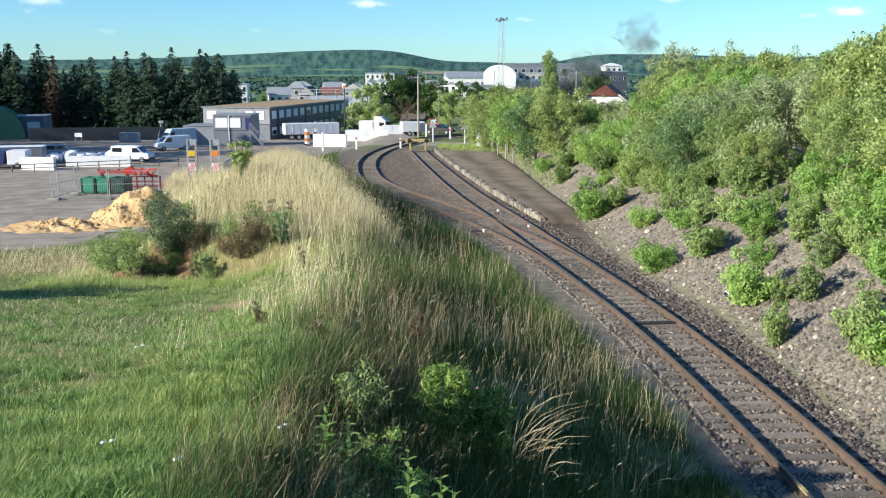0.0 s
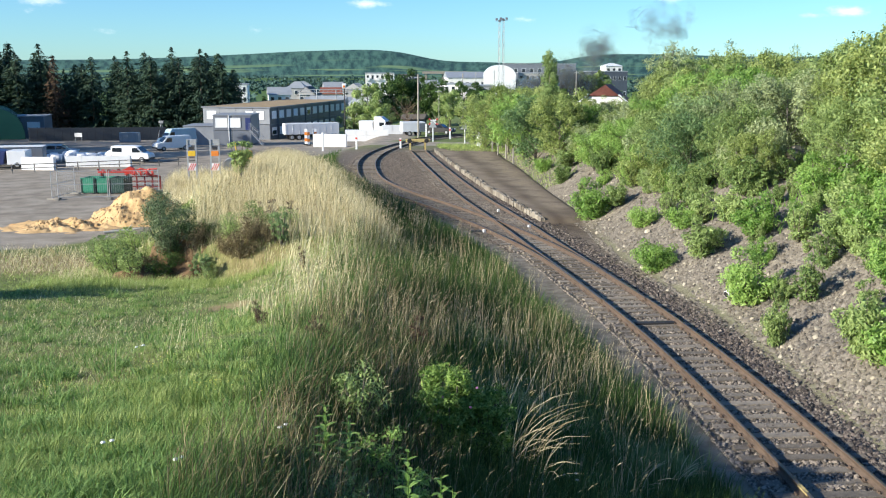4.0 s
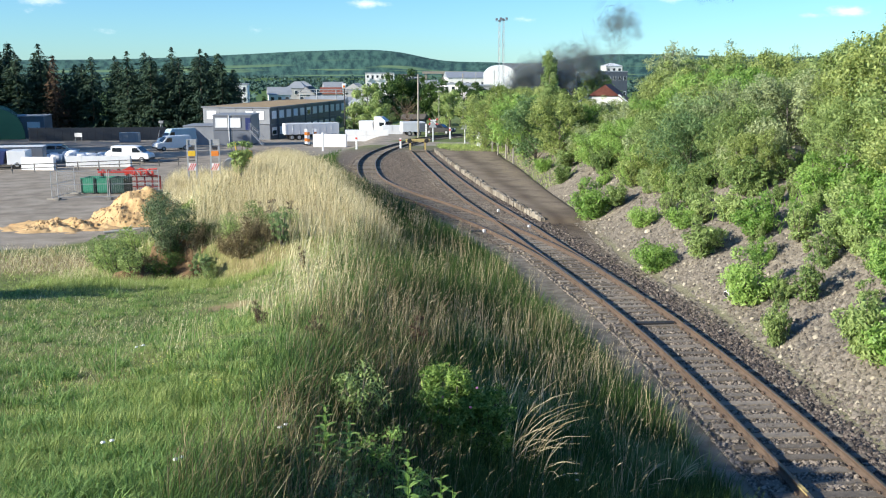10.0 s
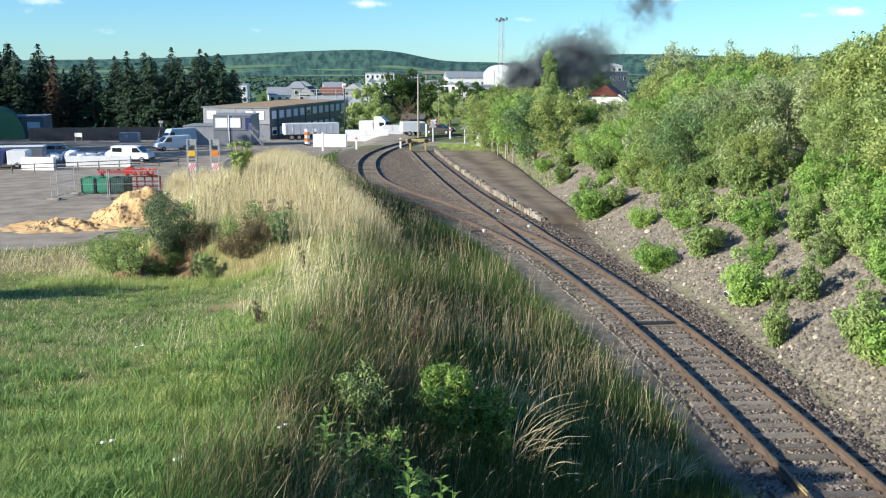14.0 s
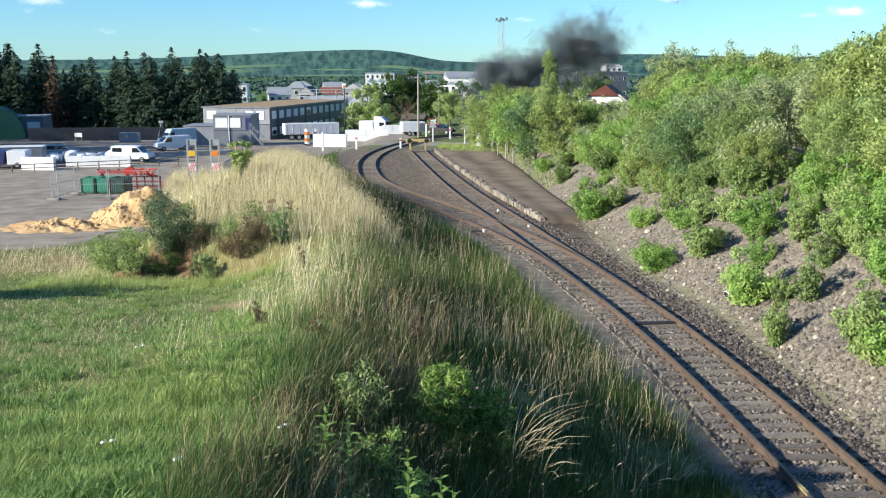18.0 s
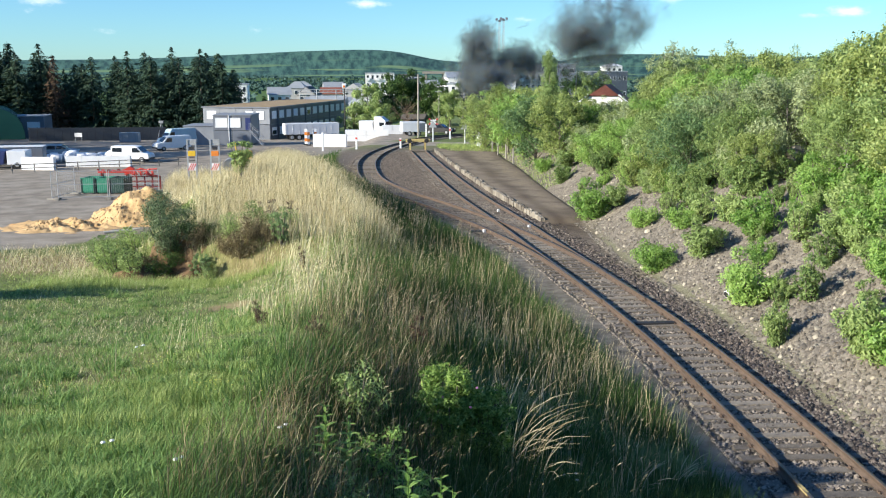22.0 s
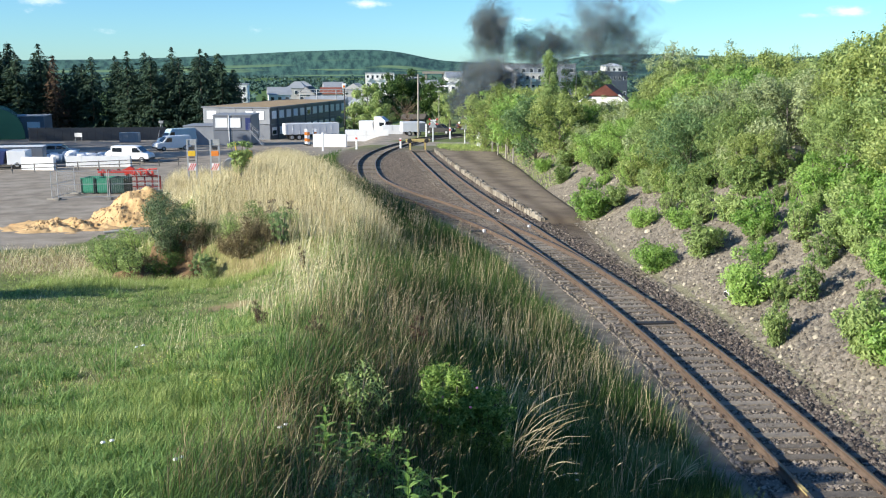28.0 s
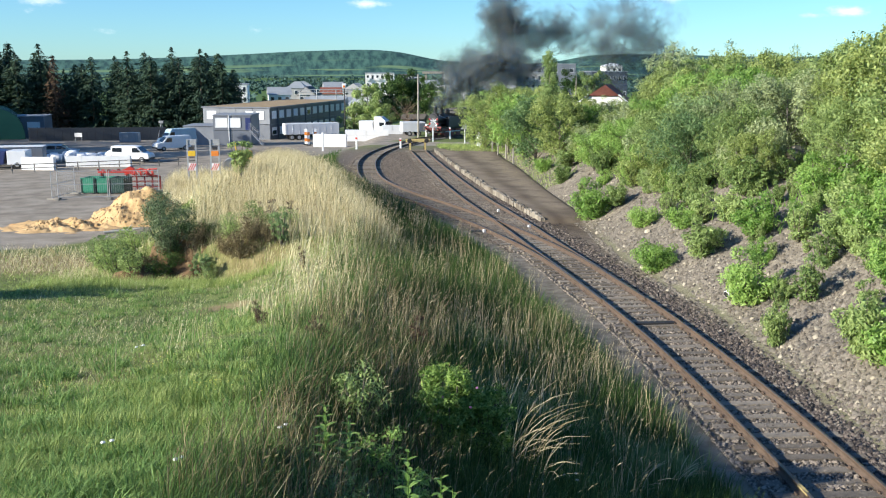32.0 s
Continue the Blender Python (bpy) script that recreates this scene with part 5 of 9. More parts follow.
def bank_growth():
    bank = Kinds([
        tree("bank_tree", "young leafy tree with yellow-green leaves on the bank", 201, 4.5, 1.75, 0.05, 60, 0.17, M["leaf_olive"], M["bark_pale"], "round", 22, sprays=3),
        tree("bank_tree", "young upright tree with fresh green leaves on the bank", 202, 5.0, 1.45, 0.06, 105, 0.15, M["leaf"], M["bark_pale"], "tall", 22),
        tree("willow_tree", "silvery-leaved willow growing on the stony bank", 203, 4.4, 1.8, 0.04, 60, 0.17, M["leaf_silver"], M["bark_pale"], "round", 22, sprays=3),
        tree("bank_tree", "bushy tree with lime-green leaves on the bank", 204, 4.2, 1.7, 0.04, 60, 0.17, M["leaf_lime"], M["bark"], "round", 20, sprays=3),
        tree("birch_tree", "thin birch with a pale stem and light foliage", 205, 5.2, 1.15, 0.14, 85, 0.14, M["leaf"], M["bark_pale"], "tall", 20),
        tree("bank_tree", "dense olive-green young tree on the bank", 206, 4.0, 1.75, 0.04, 60, 0.17, M["leaf_cool"], M["bark"], "round", 20, sprays=3),
        tree("birch_tree", "thin birch with a white stem and light foliage", 207, 5.2, 1.1, 0.26, 75, 0.13, M["leaf_olive"], M["bark_birch"], "tall", 18),
        tree("bank_tree", "fine-leaved young tree with pale green leaves on the bank", 208, 4.5, 1.7, 0.05, 62, 0.145, M["leaf"], M["bark_pale"], "round", 24, sprays=4),
        tree("bank_tree", "fine-leaved bushy tree with yellow-green leaves on the bank", 209, 4.6, 1.6, 0.05, 62, 0.145, M["leaf_olive"], M["bark_pale"], "round", 24, sprays=4),
        tree("willow_tree", "fine-leaved silvery willow on the stony bank", 210, 4.3, 1.75, 0.04, 62, 0.145, M["leaf_silver"], M["bark_pale"], "round", 24, sprays=4),
        tree("acacia_tree", "dense blue-green acacia bush on the bank", 211, 3.9, 1.9, 0.03, 62, 0.145, M["leaf_cool"], M["bark"], "round", 24, sprays=4),
    ])
    rng = random.Random(31)
    # dense growth on the upper bank and the plateau
    placed = []
    tries = 0
    while len(placed) < 250 and tries < 12000:
        tries += 1
        y = 27 + 78 * rng.random() ** 0.9
        near_edge = 4.0 + 2.4 * float(ss(42, 36, y)) - 1.5 * float(ss(55, 85, y))
        x = float(foot_right(y)) + near_edge + rng.random() ** 1.35 * (24 - 4 * float(ss(40, 95, y)))
        if x > 0.53 * y + 3 or math.hypot(x - 16.3, y - 42) < 2.2 or (x > 0.45 * y and 30 < y < 44 and rng.random() < 0.4):
            continue
        if abs(x / y - 0.377) < 0.03 and y < 43:
            continue
        if x / y > 0.435 and 39 < y < 60:
            continue
        gap = 1.5 + 0.012 * y
        if any((x - a) ** 2 + (y - b) ** 2 < gap * gap for a, b in placed):
            continue
        placed.append((x, y))
        deep = x - float(foot_right(y))
        size = rng.uniform(0.62, 0.98) * (0.5 + 0.5 * min(1, deep / 9))
        lim = min(tallest(x - 1.2, y), tallest(x, y), tallest(x + 1.2, y)) / 4.9
        if lim < 0.22:
            continue
        if deep > 8:
            size = max(size, lim * rng.uniform(0.72, 1.0))
        size = min(size, lim * rng.uniform(0.85, 1.05), 1.7)
        kind = rng.choice((0, 3, 1, 2, 3, 4, 5, 5, 1, 0))
        if y < 50:
            kind = 7 + rng.choice((0, 0, 1, 1, 2, 3))
        bank.set(kind, x, y, rng.random() * 6.28, size, 0.1, rng.uniform(0.9, 1.1))
    for i in range(16):
        y = 60 + 2.4 * i
        x = y * (0.136 + 0.058 * rng.random())
        lim = tallest(x, y) / 4.9
        if lim > 0.15:
            bank.set(rng.randrange(6), x, y, i, min(lim, 1.1), 0.1, 1.0)
    for i in range(11):
        y = 73 + 5 * (i % 3)
        x = y * (0.132 + 0.0064 * i)
        bank.set((5, 0, 2, 3)[i % 4], x, y, i * 1.7, max(0.5, (7.4 - 0.040 * y - gz(x, y)) / 4.5), 0.1, 1.0)
    # single trees that stand out
    for k, x, y, size, st in ((1, 6.1, 97, 1.25, 1.15), (0, 6.3, 92, 1.25, 1.05), (3, 7.2, 84, 1.35, 1.0), (0, 8.6, 90, 1.4, 1.05), (1, 9.1, 83, 1.15, 1.0), (5, 7.4, 76, 1.2, 1.0), (0, 8.6, 71, 1.2, 1.05), (2, 9.8, 66, 1.25, 1.0), (5, 10.3, 74, 1.35, 1.0), (0, 4.6, 101, 1.1, 1.0), (3, 5.6, 104, 1.3, 1.0), (0, 9.3, 99, 1.5, 1.1), (4, 16.5, 71, 1.55, 1.1), (2, 17.4, 72, 1.5, 1.1), (4, 18.2, 73, 1.5, 1.0)):
        bank.set(k, x, y, k * 1.3 + x, min(size * st, tallest(x, y) / 5.2), 0.1, 1.0)
    for x, y, size, st in ((9.2, 83.6, 0.95, 1.75), (9.45, 84.4, 0.8, 1.7)):
        bank.set(4, x, y, x, size, 0.1, st)
    for x, y, size in ((15.6, 36.6, 0.95), (16.9, 38.0, 0.8)):
        bank.set(6, x, y, x, size, 0.1, 1.0)
    for x, y, size in ((11.6, 44.5, 0.75), (12.8, 47.0, 0.8)):
        bank.set(10, x, y, x, min(size, tallest(x, y) / 4.1), 0.1, 1.0)
    bank.done()
    sap = tree("acacia_sapling", "spindly acacia sapling with sparse leaves above the thicket", 212, 5.2, 0.85, 0.25, 9, 0.15, M["leaf_silver"], M["bark_pale"], "tall", 16, sprays=2)
    put(sap, 16.3, 70.5, 0.3, (9.6 - gz(16.3, 70.5)) / 6.3, 0.1)
    for x, y, top in ((16.85, 70.8, 10.1), (17.2, 71.5, 9.5), (16.0, 71.2, 9.2)):
        put_copy(sap, x, y, x * 3, (top - gz(x, y)) / 6.3, 0.1, 1.0)
    low = Kinds([
        shrub("bush", "round fresh green bush on the rubble slope", 221, 1.5, 0.85, 130, 0.10, M["leaf_lime"], 12),
        shrub("bush", "loose green bush rooted among the stones", 222, 1.3, 0.75, 110, 0.10, M["leaf"], 11),
        shrub("bush", "bright green leafy bush at the foot of the bank", 223, 1.2, 0.9, 130, 0.09, M["leaf_lime"], 13),
        shrub("bush", "straggly yellow-green sapling on the slope", 224, 1.4, 0.55, 70, 0.09, M["leaf"], 8),
        shrub("bush", "spreading yellow-green bush on the upper bank", 225, 1.6, 1.05, 130, 0.095, M["leaf_olive"], 13),
        shrub("bush", "grey-green willow bush on the upper bank", 226, 1.7, 1.0, 130, 0.09, M["leaf_silver"], 13),
    ])
    for k, x, y, size in ((0, 7.6, 48.0, 1.25), (1, 8.8, 47.5, 0.95), (2, 8.1, 35.5, 0.95), (1, 9.5, 34.2, 1.05), (0, 9.5, 28.9, 1.05), (3, 10.5, 26.6, 1.0), (1, 10.05, 21.6, 1.15), (0, 10.4, 20.4, 1.0), (3, 11.3, 33.9, 0.9), (3, 11.9, 31.3, 1.0), (1, 12.5, 28.8, 1.1), (3, 9.8, 41.1, 0.95), (1, 11.1, 36.4, 0.95), (2, 8.8, 41.8, 0.8), (1, 7.7, 61.5, 1.0), (3, 11.7, 28.6, 0.9), (0, 13.0, 28.1, 1.15), (1, 12.9, 25.6, 1.1), (3, 8.1, 55.0, 0.7), (2, 10.9, 45.0, 1.05), (0, 10.7, 52.0, 1.15), (1, 12.4, 38.6, 1.2), (0, 13.6, 34.2, 1.1), (2, 12.6, 33.0, 0.7), (3, 11.2, 24.2, 0.7), (2, 9.9, 38.6, 0.75), (1, 13.4, 30.9, 1.2), (3, 10.2, 30.8, 0.55), (1, 8.6, 66.0, 1.1), (2, 7.5, 70.0, 0.9), (0, 14.6, 33.2, 1.2), (3, 10.7, 41.0, 0.7)):
        low.set(k, x, y, k + x * 3, size)
    for i in range(17):
        y = 25 + 12 * rng.random()
        low.set((3, 3, 1, 3)[i % 4], y * rng.uniform(0.33, 0.475), y, rng.random() * 6, rng.uniform(0.3, 0.62), 0.05, rng.uniform(1.0, 1.8))
    for i in range(26):
        y = 25 + 26 * rng.random()
        x = y * rng.uniform(0.24, 0.46)
        if x - float(foot_right(y)) > 1.2:
            low.set((3, 3, 1, 0)[i % 4], x, y, rng.random() * 6, rng.uniform(0.25, 0.5), 0.05, rng.uniform(1.0, 1.7))
    for i in range(95):
        y = 36 + 42 * rng.random()
        x = float(foot_right(y)) + 2.9 + rng.random() * 4.5
        if x < 0.5 * y and abs(x / y - 0.377) > 0.02:
            low.set((1, 3, 1, 4, 5)[i % 5], x, y, rng.random() * 6, rng.uniform(0.5, 1.15), 0.05, rng.uniform(0.9, 1.4))
    for i in range(46):
        y = 24 + 70 * rng.random()
        x = float(foot_right(y)) + 2.2 + rng.random() * 5
        if x < 0.5 * y:
            low.set(rng.randrange(4), x, y, rng.random() * 6, rng.uniform(0.4, 0.95))
    low.done()


bank_growth()


def far_trees():
    rows = [
        spruce(301, 16.0, 5.0, M["needles"], "tall dark green spruce behind the yard"),
        spruce(302, 15.0, 4.5, M["needles"], "dark narrow spruce behind the yard"),
        spruce(303, 14.5, 5.4, M["needles"], "broad dark spruce behind the yard"),
    ]
    # both appended rows stand unseen left of view, added to shade the yard
    spots = [(-87, 183, 1.22), (-83.5, 186, 1.18), (-80, 181, 1.05), (-77.5, 186, 1.08), (-67, 184, 1.0), (-62.5, 186, 0.98), (-59.5, 182, 0.98), (-57, 185, 1.06), (-54.5, 180, 1.02), (-52, 186, 1.04), (-49.5, 181, 0.98), (-47, 185, 1.03), (-45.2, 180, 1.0), (-43.0, 184, 1.03), (-41.3, 180, 0.9), (-90, 180, 1.2), (-94, 186, 1.2), (-72, 189, 0.95), (-64.5, 190, 0.95), (-49, 191, 1.0), (-55, 192, 0.97), (-44, 190, 0.98), (-79, 192, 1.0), (-69.5, 186, 0.95), (-85, 190, 1.1), (-60.8, 189, 0.9), (-51, 183, 0.96), (-46, 188, 0.98), (-56, 188, 0.95), (-40.0, 183, 0.86), (-75.5, 184, 0.85), (-70.8, 191, 0.8), (-66, 194, 0.86), (-58.3, 193, 0.9), (-53.3, 195, 0.88), (-62, 195, 0.82), (-47.6, 194, 0.9), (-42, 194, 0.86), (-76.5, 195, 0.9), (-82, 194, 1.0), (-88, 192, 1.1), (-73.5, 196, 0.86)] + [(-0.466 * (112 + 7.5 * k) - 8 - 2 * (k % 2), 112 + 7.5 * k, 1.0 + 0.08 * (k % 3)) for k in range(9)] + [(-57, 97, 1.05), (-60.5, 100, 1.15), (-64, 103.5, 1.1), (-67, 107, 1.2), (-63, 97, 1.15), (-70, 111, 1.15)]
    ks = Kinds(rows)
    for i, (x, y, s) in enumerate(spots):
        ks.set(i % 3, x, y, i * 1.1, s)
    ks.done()
    put(spruce(304, 15.2, 3.2, M["needles_brown"], "dead spruce with brown needles among the green ones"), -73.2, 181.5, 0, 0.98)
    wide = Kinds([
        tree("broadleaf_tree", "dense dark green broadleaf tree by the railway", 311, 9.5, 3.0, 0.12, 85, 0.42, M["leaf_dark"], M["bark"], "round", 18),
        tree("broadleaf_tree", "rounded mid-green tree behind the level crossing", 312, 8.0, 2.8, 0.10, 85, 0.40, M["leaf"], M["bark"], "round", 18),
        tree("poplar_tree", "slim green poplar in the town", 313, 11.0, 1.6, 0.10, 70, 0.40, M["leaf_dark"], M["bark"], "tall", 20),
    ])
    for k, x, y, s, st in ((1, -13.2, 170, 1.38, 1.08), (0, -9.4, 173, 1.3, 1.0), (1, -15.6, 167, 0.95, 0.95), (0, -7.0, 176, 1.35, 1.0), (1, -5.0, 178, 1.3, 1.0), (0, -1.2, 171, 1.1, 1.0), (1, 1.2, 166, 1.05, 1.0), (0, 3.6, 169, 1.05, 1.0), (1, -11.2, 164, 0.95, 1.0), (0, -3.4, 183, 1.2, 1.0), (0, 6.6, 176, 1.05, 1.0), (1, 5.6, 160, 0.8, 0.95), (0, 8.0, 172, 0.9, 1.0), (2, -37.5, 205, 1.0, 1.0), (2, -35.6, 208, 0.9, 1.0), (0, -27, 215, 0.9, 0.7), (1, -23, 212, 0.9, 0.7), (1, 34.0, 215, 1.75, 1.0), (0, 30.0, 222, 1.5, 1.0), (1, 37.5, 226, 1.5, 1.0), (1, 0.5, 200, 1.0, 0.9), (0, 12, 188, 1.0, 0.9), (1, 18, 190, 1.0, 0.9), (0, 22, 180, 1.0, 0.9), (1, 36, 176, 1.0, 1.0), (0, 41, 182, 1.1, 1.0), (1, 47, 178, 1.1, 1.0), (0, 53, 175, 1.1, 1.0), (1, 38, 165, 1.0, 1.0), (0, 15.5, 172, 0.9, 0.9), (1, -17, 230, 1.0, 0.9), (0, -20, 245, 1.0, 0.8), (1, -30, 260, 1.0, 0.8), (0, -55, 250, 1.1, 0.8), (1, -44, 270, 1.1, 0.7)):
        wide.set(k, x, y, x * 2.1, s * 0.68, 0.1, st)
    wide.done()
    # bare brown tree by the line
    rr = random.Random(5)
    paths = [[(Vector((0, 0, -0.2)), 0.12), (Vector((0.1, 0, 1.5)), 0.09), (Vector((0.2, 0, 3.0)), 0.05)]]
    for i in range(34):
        z = 0.8 + 2.2 * rr.random()
        a, L = rr.random() * 6.28, rr.uniform(1.2, 3.0)
        p1 = Vector((math.cos(a) * L * 0.5, math.sin(a) * L * 0.5, z + L * 0.45))
        paths.append([(Vector((0.1, 0, z)), 0.035), (p1, 0.022), (p1 + Vector((math.cos(a + 0.4) * L * 0.5, math.sin(a + 0.4) * L * 0.5, L * 0.4)), 0.012)])
        paths.append([(p1, 0.018), (p1 + Vector((math.cos(a - 0.7) * L * 0.4, math.sin(a - 0.7) * L * 0.4, L * 0.5)), 0.01)])
    ob = thing("bare_tree", "leafless brown tree with spreading twigs", "tree")
    V, Q = tubes(paths, 4)
    b = new("trunk", np_mesh("trunk", V, quads=Q, mat=M["twig"]))
    b.parent = ob
    put(ob, -5.6, 146)
    # woods and hedges across the valley
    r = np.random.RandomState(9)
    C = []
    for i in range(9000):
        y = 320 * (2350 / 320) ** r.rand()
        x = (r.rand() - 0.5) * 0.95 * y
        row = hum(np.array(x), np.array(y), 90, 15)
        if row < 0.02 and r.rand() > 0.06:
            continue
        C.append((x, y, r.uniform(3.5, 7.5)))
    V, Q = [], []
    for x, y, h in C:
        z0 = gz(x, y)
        for k in range(26 if y < 800 else 12):
            a = r.rand() * 6.28
            q = np.array([x + math.cos(a) * h * 0.35 * r.rand() * 1.6, y + math.sin(a) * h * 0.3, z0 + h * (0.25 + 0.65 * r.rand())])
            s = h * (0.09 + 0.11 * r.rand()) * (1.0 if y < 800 else 1.7)
            t1 = r.randn(3)
            t1 /= np.linalg.norm(t1)
            t2 = np.cross(t1, r.randn(3))
            t2 /= np.linalg.norm(t2)
            b = len(V)
            V += [q - t1 * s, q + t2 * s * 0.8, q + t1 * s, q - t2 * s * 0.8]
            Q.append((b, b + 1, b + 2, b + 3))
    tagged(new("far_woods", np_mesh("far_woods", np.array(V), quads=Q, mat=M["far_wood"])), "dark green woods and hedges across the valley, tinted blue for haze", "woods", kind="stuff")


far_trees()

# ---- buildings ----


def window(parent, x, y, z, w, h, facing, pane, frame_mat=None, depth=0.08, blind=None):
    """A window set in a wall: frame, recessed pane and perhaps a lowered blind. facing: unit (x, y) out of the wall."""
    fx, fy = facing
    turn = Matrix.Rotation(math.atan2(fy, fx) + math.pi / 2, 4, "Z")
    bm = B()
    t = min(0.09, 0.08 * w + 0.02)
    for a, b, c, d in ((0, h / 2, w + t, t), (0, -h / 2, w + t, t), (-w / 2, 0, t, h), (w / 2, 0, t, h)):
        box(bm, a, 0, b, c, depth, d)
    ob = part("window", bm, frame_mat or M["white_paint"], parent)
    ob.matrix_basis = Matrix.Translation((x, y, z)) @ turn
    bm = B()
    box(bm, 0, 0.012, 0, w - 0.02, 0.02, h - 0.02)
    part("pane", bm, pane, ob)
    if blind:
        bm = B()
        box(bm, 0, -0.012, h * (0.5 - blind / 2), w - 0.05, 0.014, h * blind - 0.03)
        part("blind", bm, M["blind"], ob)
    return ob


def wall_part(parent, mat, x0, x1, y0, y1, z0, z1, name="wall", bevel=0.02):
    bm = B()
    box(bm, (x0 + x1) / 2, (y0 + y1) / 2, (z0 + z1) / 2, x1 - x0, y1 - y0, z1 - z0, bevel)
    return part(name, bm, mat, parent)


def modular_office():
    """Two storeys of stacked site units: a pale grey gable and a long side coloured dark for its shade."""
    turn = math.degrees(math.atan2(8.2, 35))
    ob = thing("office_building", "two-storey modular office of grey cabins, long side darkened for shade", "building", pose(-27.1, 150, -4.1, 0, 0, -turn))
    H2, W, L = 5.1, 11.4, 36.0
    bm = B()
    box(bm, -W / 2, L / 2, H2 / 2, W - 0.3, L - 0.3, H2 - 0.1, 0.03)
    part("core_wall", bm, M["grey_panel"], ob)
    for st in range(2):
        for k in range(4):
            wall_part(ob, M["light_grey"] if st else M["grey_panel"], -W + k * 2.85 + 0.03, -W + (k + 1) * 2.85 - 0.03, -0.06, 0.1, st * 2.55 + 0.04, st * 2.55 + 2.5, "cabin_end")
        for k in range(12):
            # side turned from the sun: its shade is put into darker cladding
            wall_part(ob, M["dark_panel"], -0.1, 0.06, k * 3.0 + 0.05, k * 3.0 + 2.95, st * 2.55 + 0.04, st * 2.55 + 2.5, "cabin_side")
            if st or k in (0, 1, 4, 5, 6, 7, 8, 9):
                window(ob, 0.075, k * 3.0 + 1.5, st * 2.55 + 1.45, 1.7, 1.15, (1, 0), M["pane"], blind=0.96 if (k * 7 + st) % 9 else 0.4)
    for x in (-9.9, -3.4, -1.6):
        window(ob, x, -0.075, 2.55 + 1.4, 1.5 if x < -5 else 1.25, 1.2, (0, -1), M["pane"], blind=0.97)
    for k in range(1, 12, 4):
        wall_part(ob, M["dark_panel"], 0.06, 0.16, k * 3.0 - 0.07, k * 3.0 + 0.07, 0, H2, "downpipe")
    bm = B()
    box(bm, -W / 2, L / 2, H2 + 0.05, W + 0.3, L + 0.3, 0.16, 0.03)
    part("roof", bm, M["roof_rust"], ob)
    for (cx, cy, sx, sy) in ((-W / 2, -0.15, W + 0.36, 0.08), (0.16, L / 2, 0.08, L + 0.36), (-W - 0.16, L / 2, 0.08, L + 0.36)):
        bm = B()
        box(bm, cx, cy, H2 + 0.06, sx, sy, 0.22, 0.01)
        part("roof_edge", bm, M["grey_panel"], ob)
    return ob


def front_block():
    ob = thing("site_cabin_block", "grey stacked cabin block with outside steel stairs", "building", pose(-25.7, 128, gz(-28, 128)))
    Hh = 0.95 - gz(-28, 128)
    for st in range(2):
        for k in range(2):
            wall_part(ob, M["grey_panel"], -5.1 + k * 2.55 + 0.02, -5.1 + (k + 1) * 2.55 - 0.02, 0, 6, st * Hh / 2 + 0.02, (st + 1) * Hh / 2 - 0.02, "cabin")
    for x in (-3.95, -2.2):
        window(ob, x, -0.03, Hh * 0.76, 1.55, 1.2, (0, -1), M["pane"], blind=0.97)
    wall_part(ob, M["light_grey"], -9.2, -5.13, 0.4, 6, 0, Hh * 0.63, "low_cabin")
    wall_part(ob, M["light_grey"], -5.2, 0.1, -0.1, 6.1, Hh, Hh + 0.12, "roof")
    wall_part(ob, M["light_grey"], -9.3, -5.13, 0.3, 6.1, Hh * 0.63 + 0.005, Hh * 0.63 + 0.1, "roof")
    d = wall_part(ob, M["navy"], -0.75, -0.05, -0.04, -0.002, Hh * 0.52, Hh * 0.93, "door")
    bm = B()
    cyl(bm, (-0.65, -0.07, Hh * 0.7), (-0.65, -0.07, Hh * 0.74), 0.02, 0.02, 8)
    part("handle", bm, M["galv"], d)
    bm = B()
    cyl(bm, (-2.95, -0.08, 0.4), (-2.95, -0.08, Hh + 0.1), 0.05, 0.05, 10)
    part("downpipe", bm, M["blind"], ob, "white downpipe")
    # stairs beside the door
    stair = thing("steel_stairs", "galvanised outside stairs to the upper cabin", "stairs", pose(-25.4, 126.6, gz(-25.4, 126.6)))
    n = 11
    for i in range(n):
        bm = B()
        box(bm, -0.1 + 0.15 * i, 0, Hh / 2 * (1 - i / n), 0.22, 0.9, 0.04, 0.006)
        part("step", bm, M["galv"], stair)
    for s in (-0.47, 0.47):
        bm = B()
        cyl(bm, (-0.2, s, Hh / 2 + 0.05), (1.6, s, 0.05), 0.05, 0.05, 6)
        part("stringer", bm, M["galv"], stair)
        bm = B()
        cyl(bm, (-0.2, s, Hh / 2 + 1.0), (1.6, s, 1.0), 0.025, 0.025, 6)
        for i in range(5):
            x = -0.2 + 0.45 * i
            z = Hh / 2 * (1 - (x + 0.2) / 1.8)
            cyl(bm, (x, s, z), (x, s, z + 1.0), 0.02, 0.02, 6)
        part("railing", bm, M["galv"], stair)


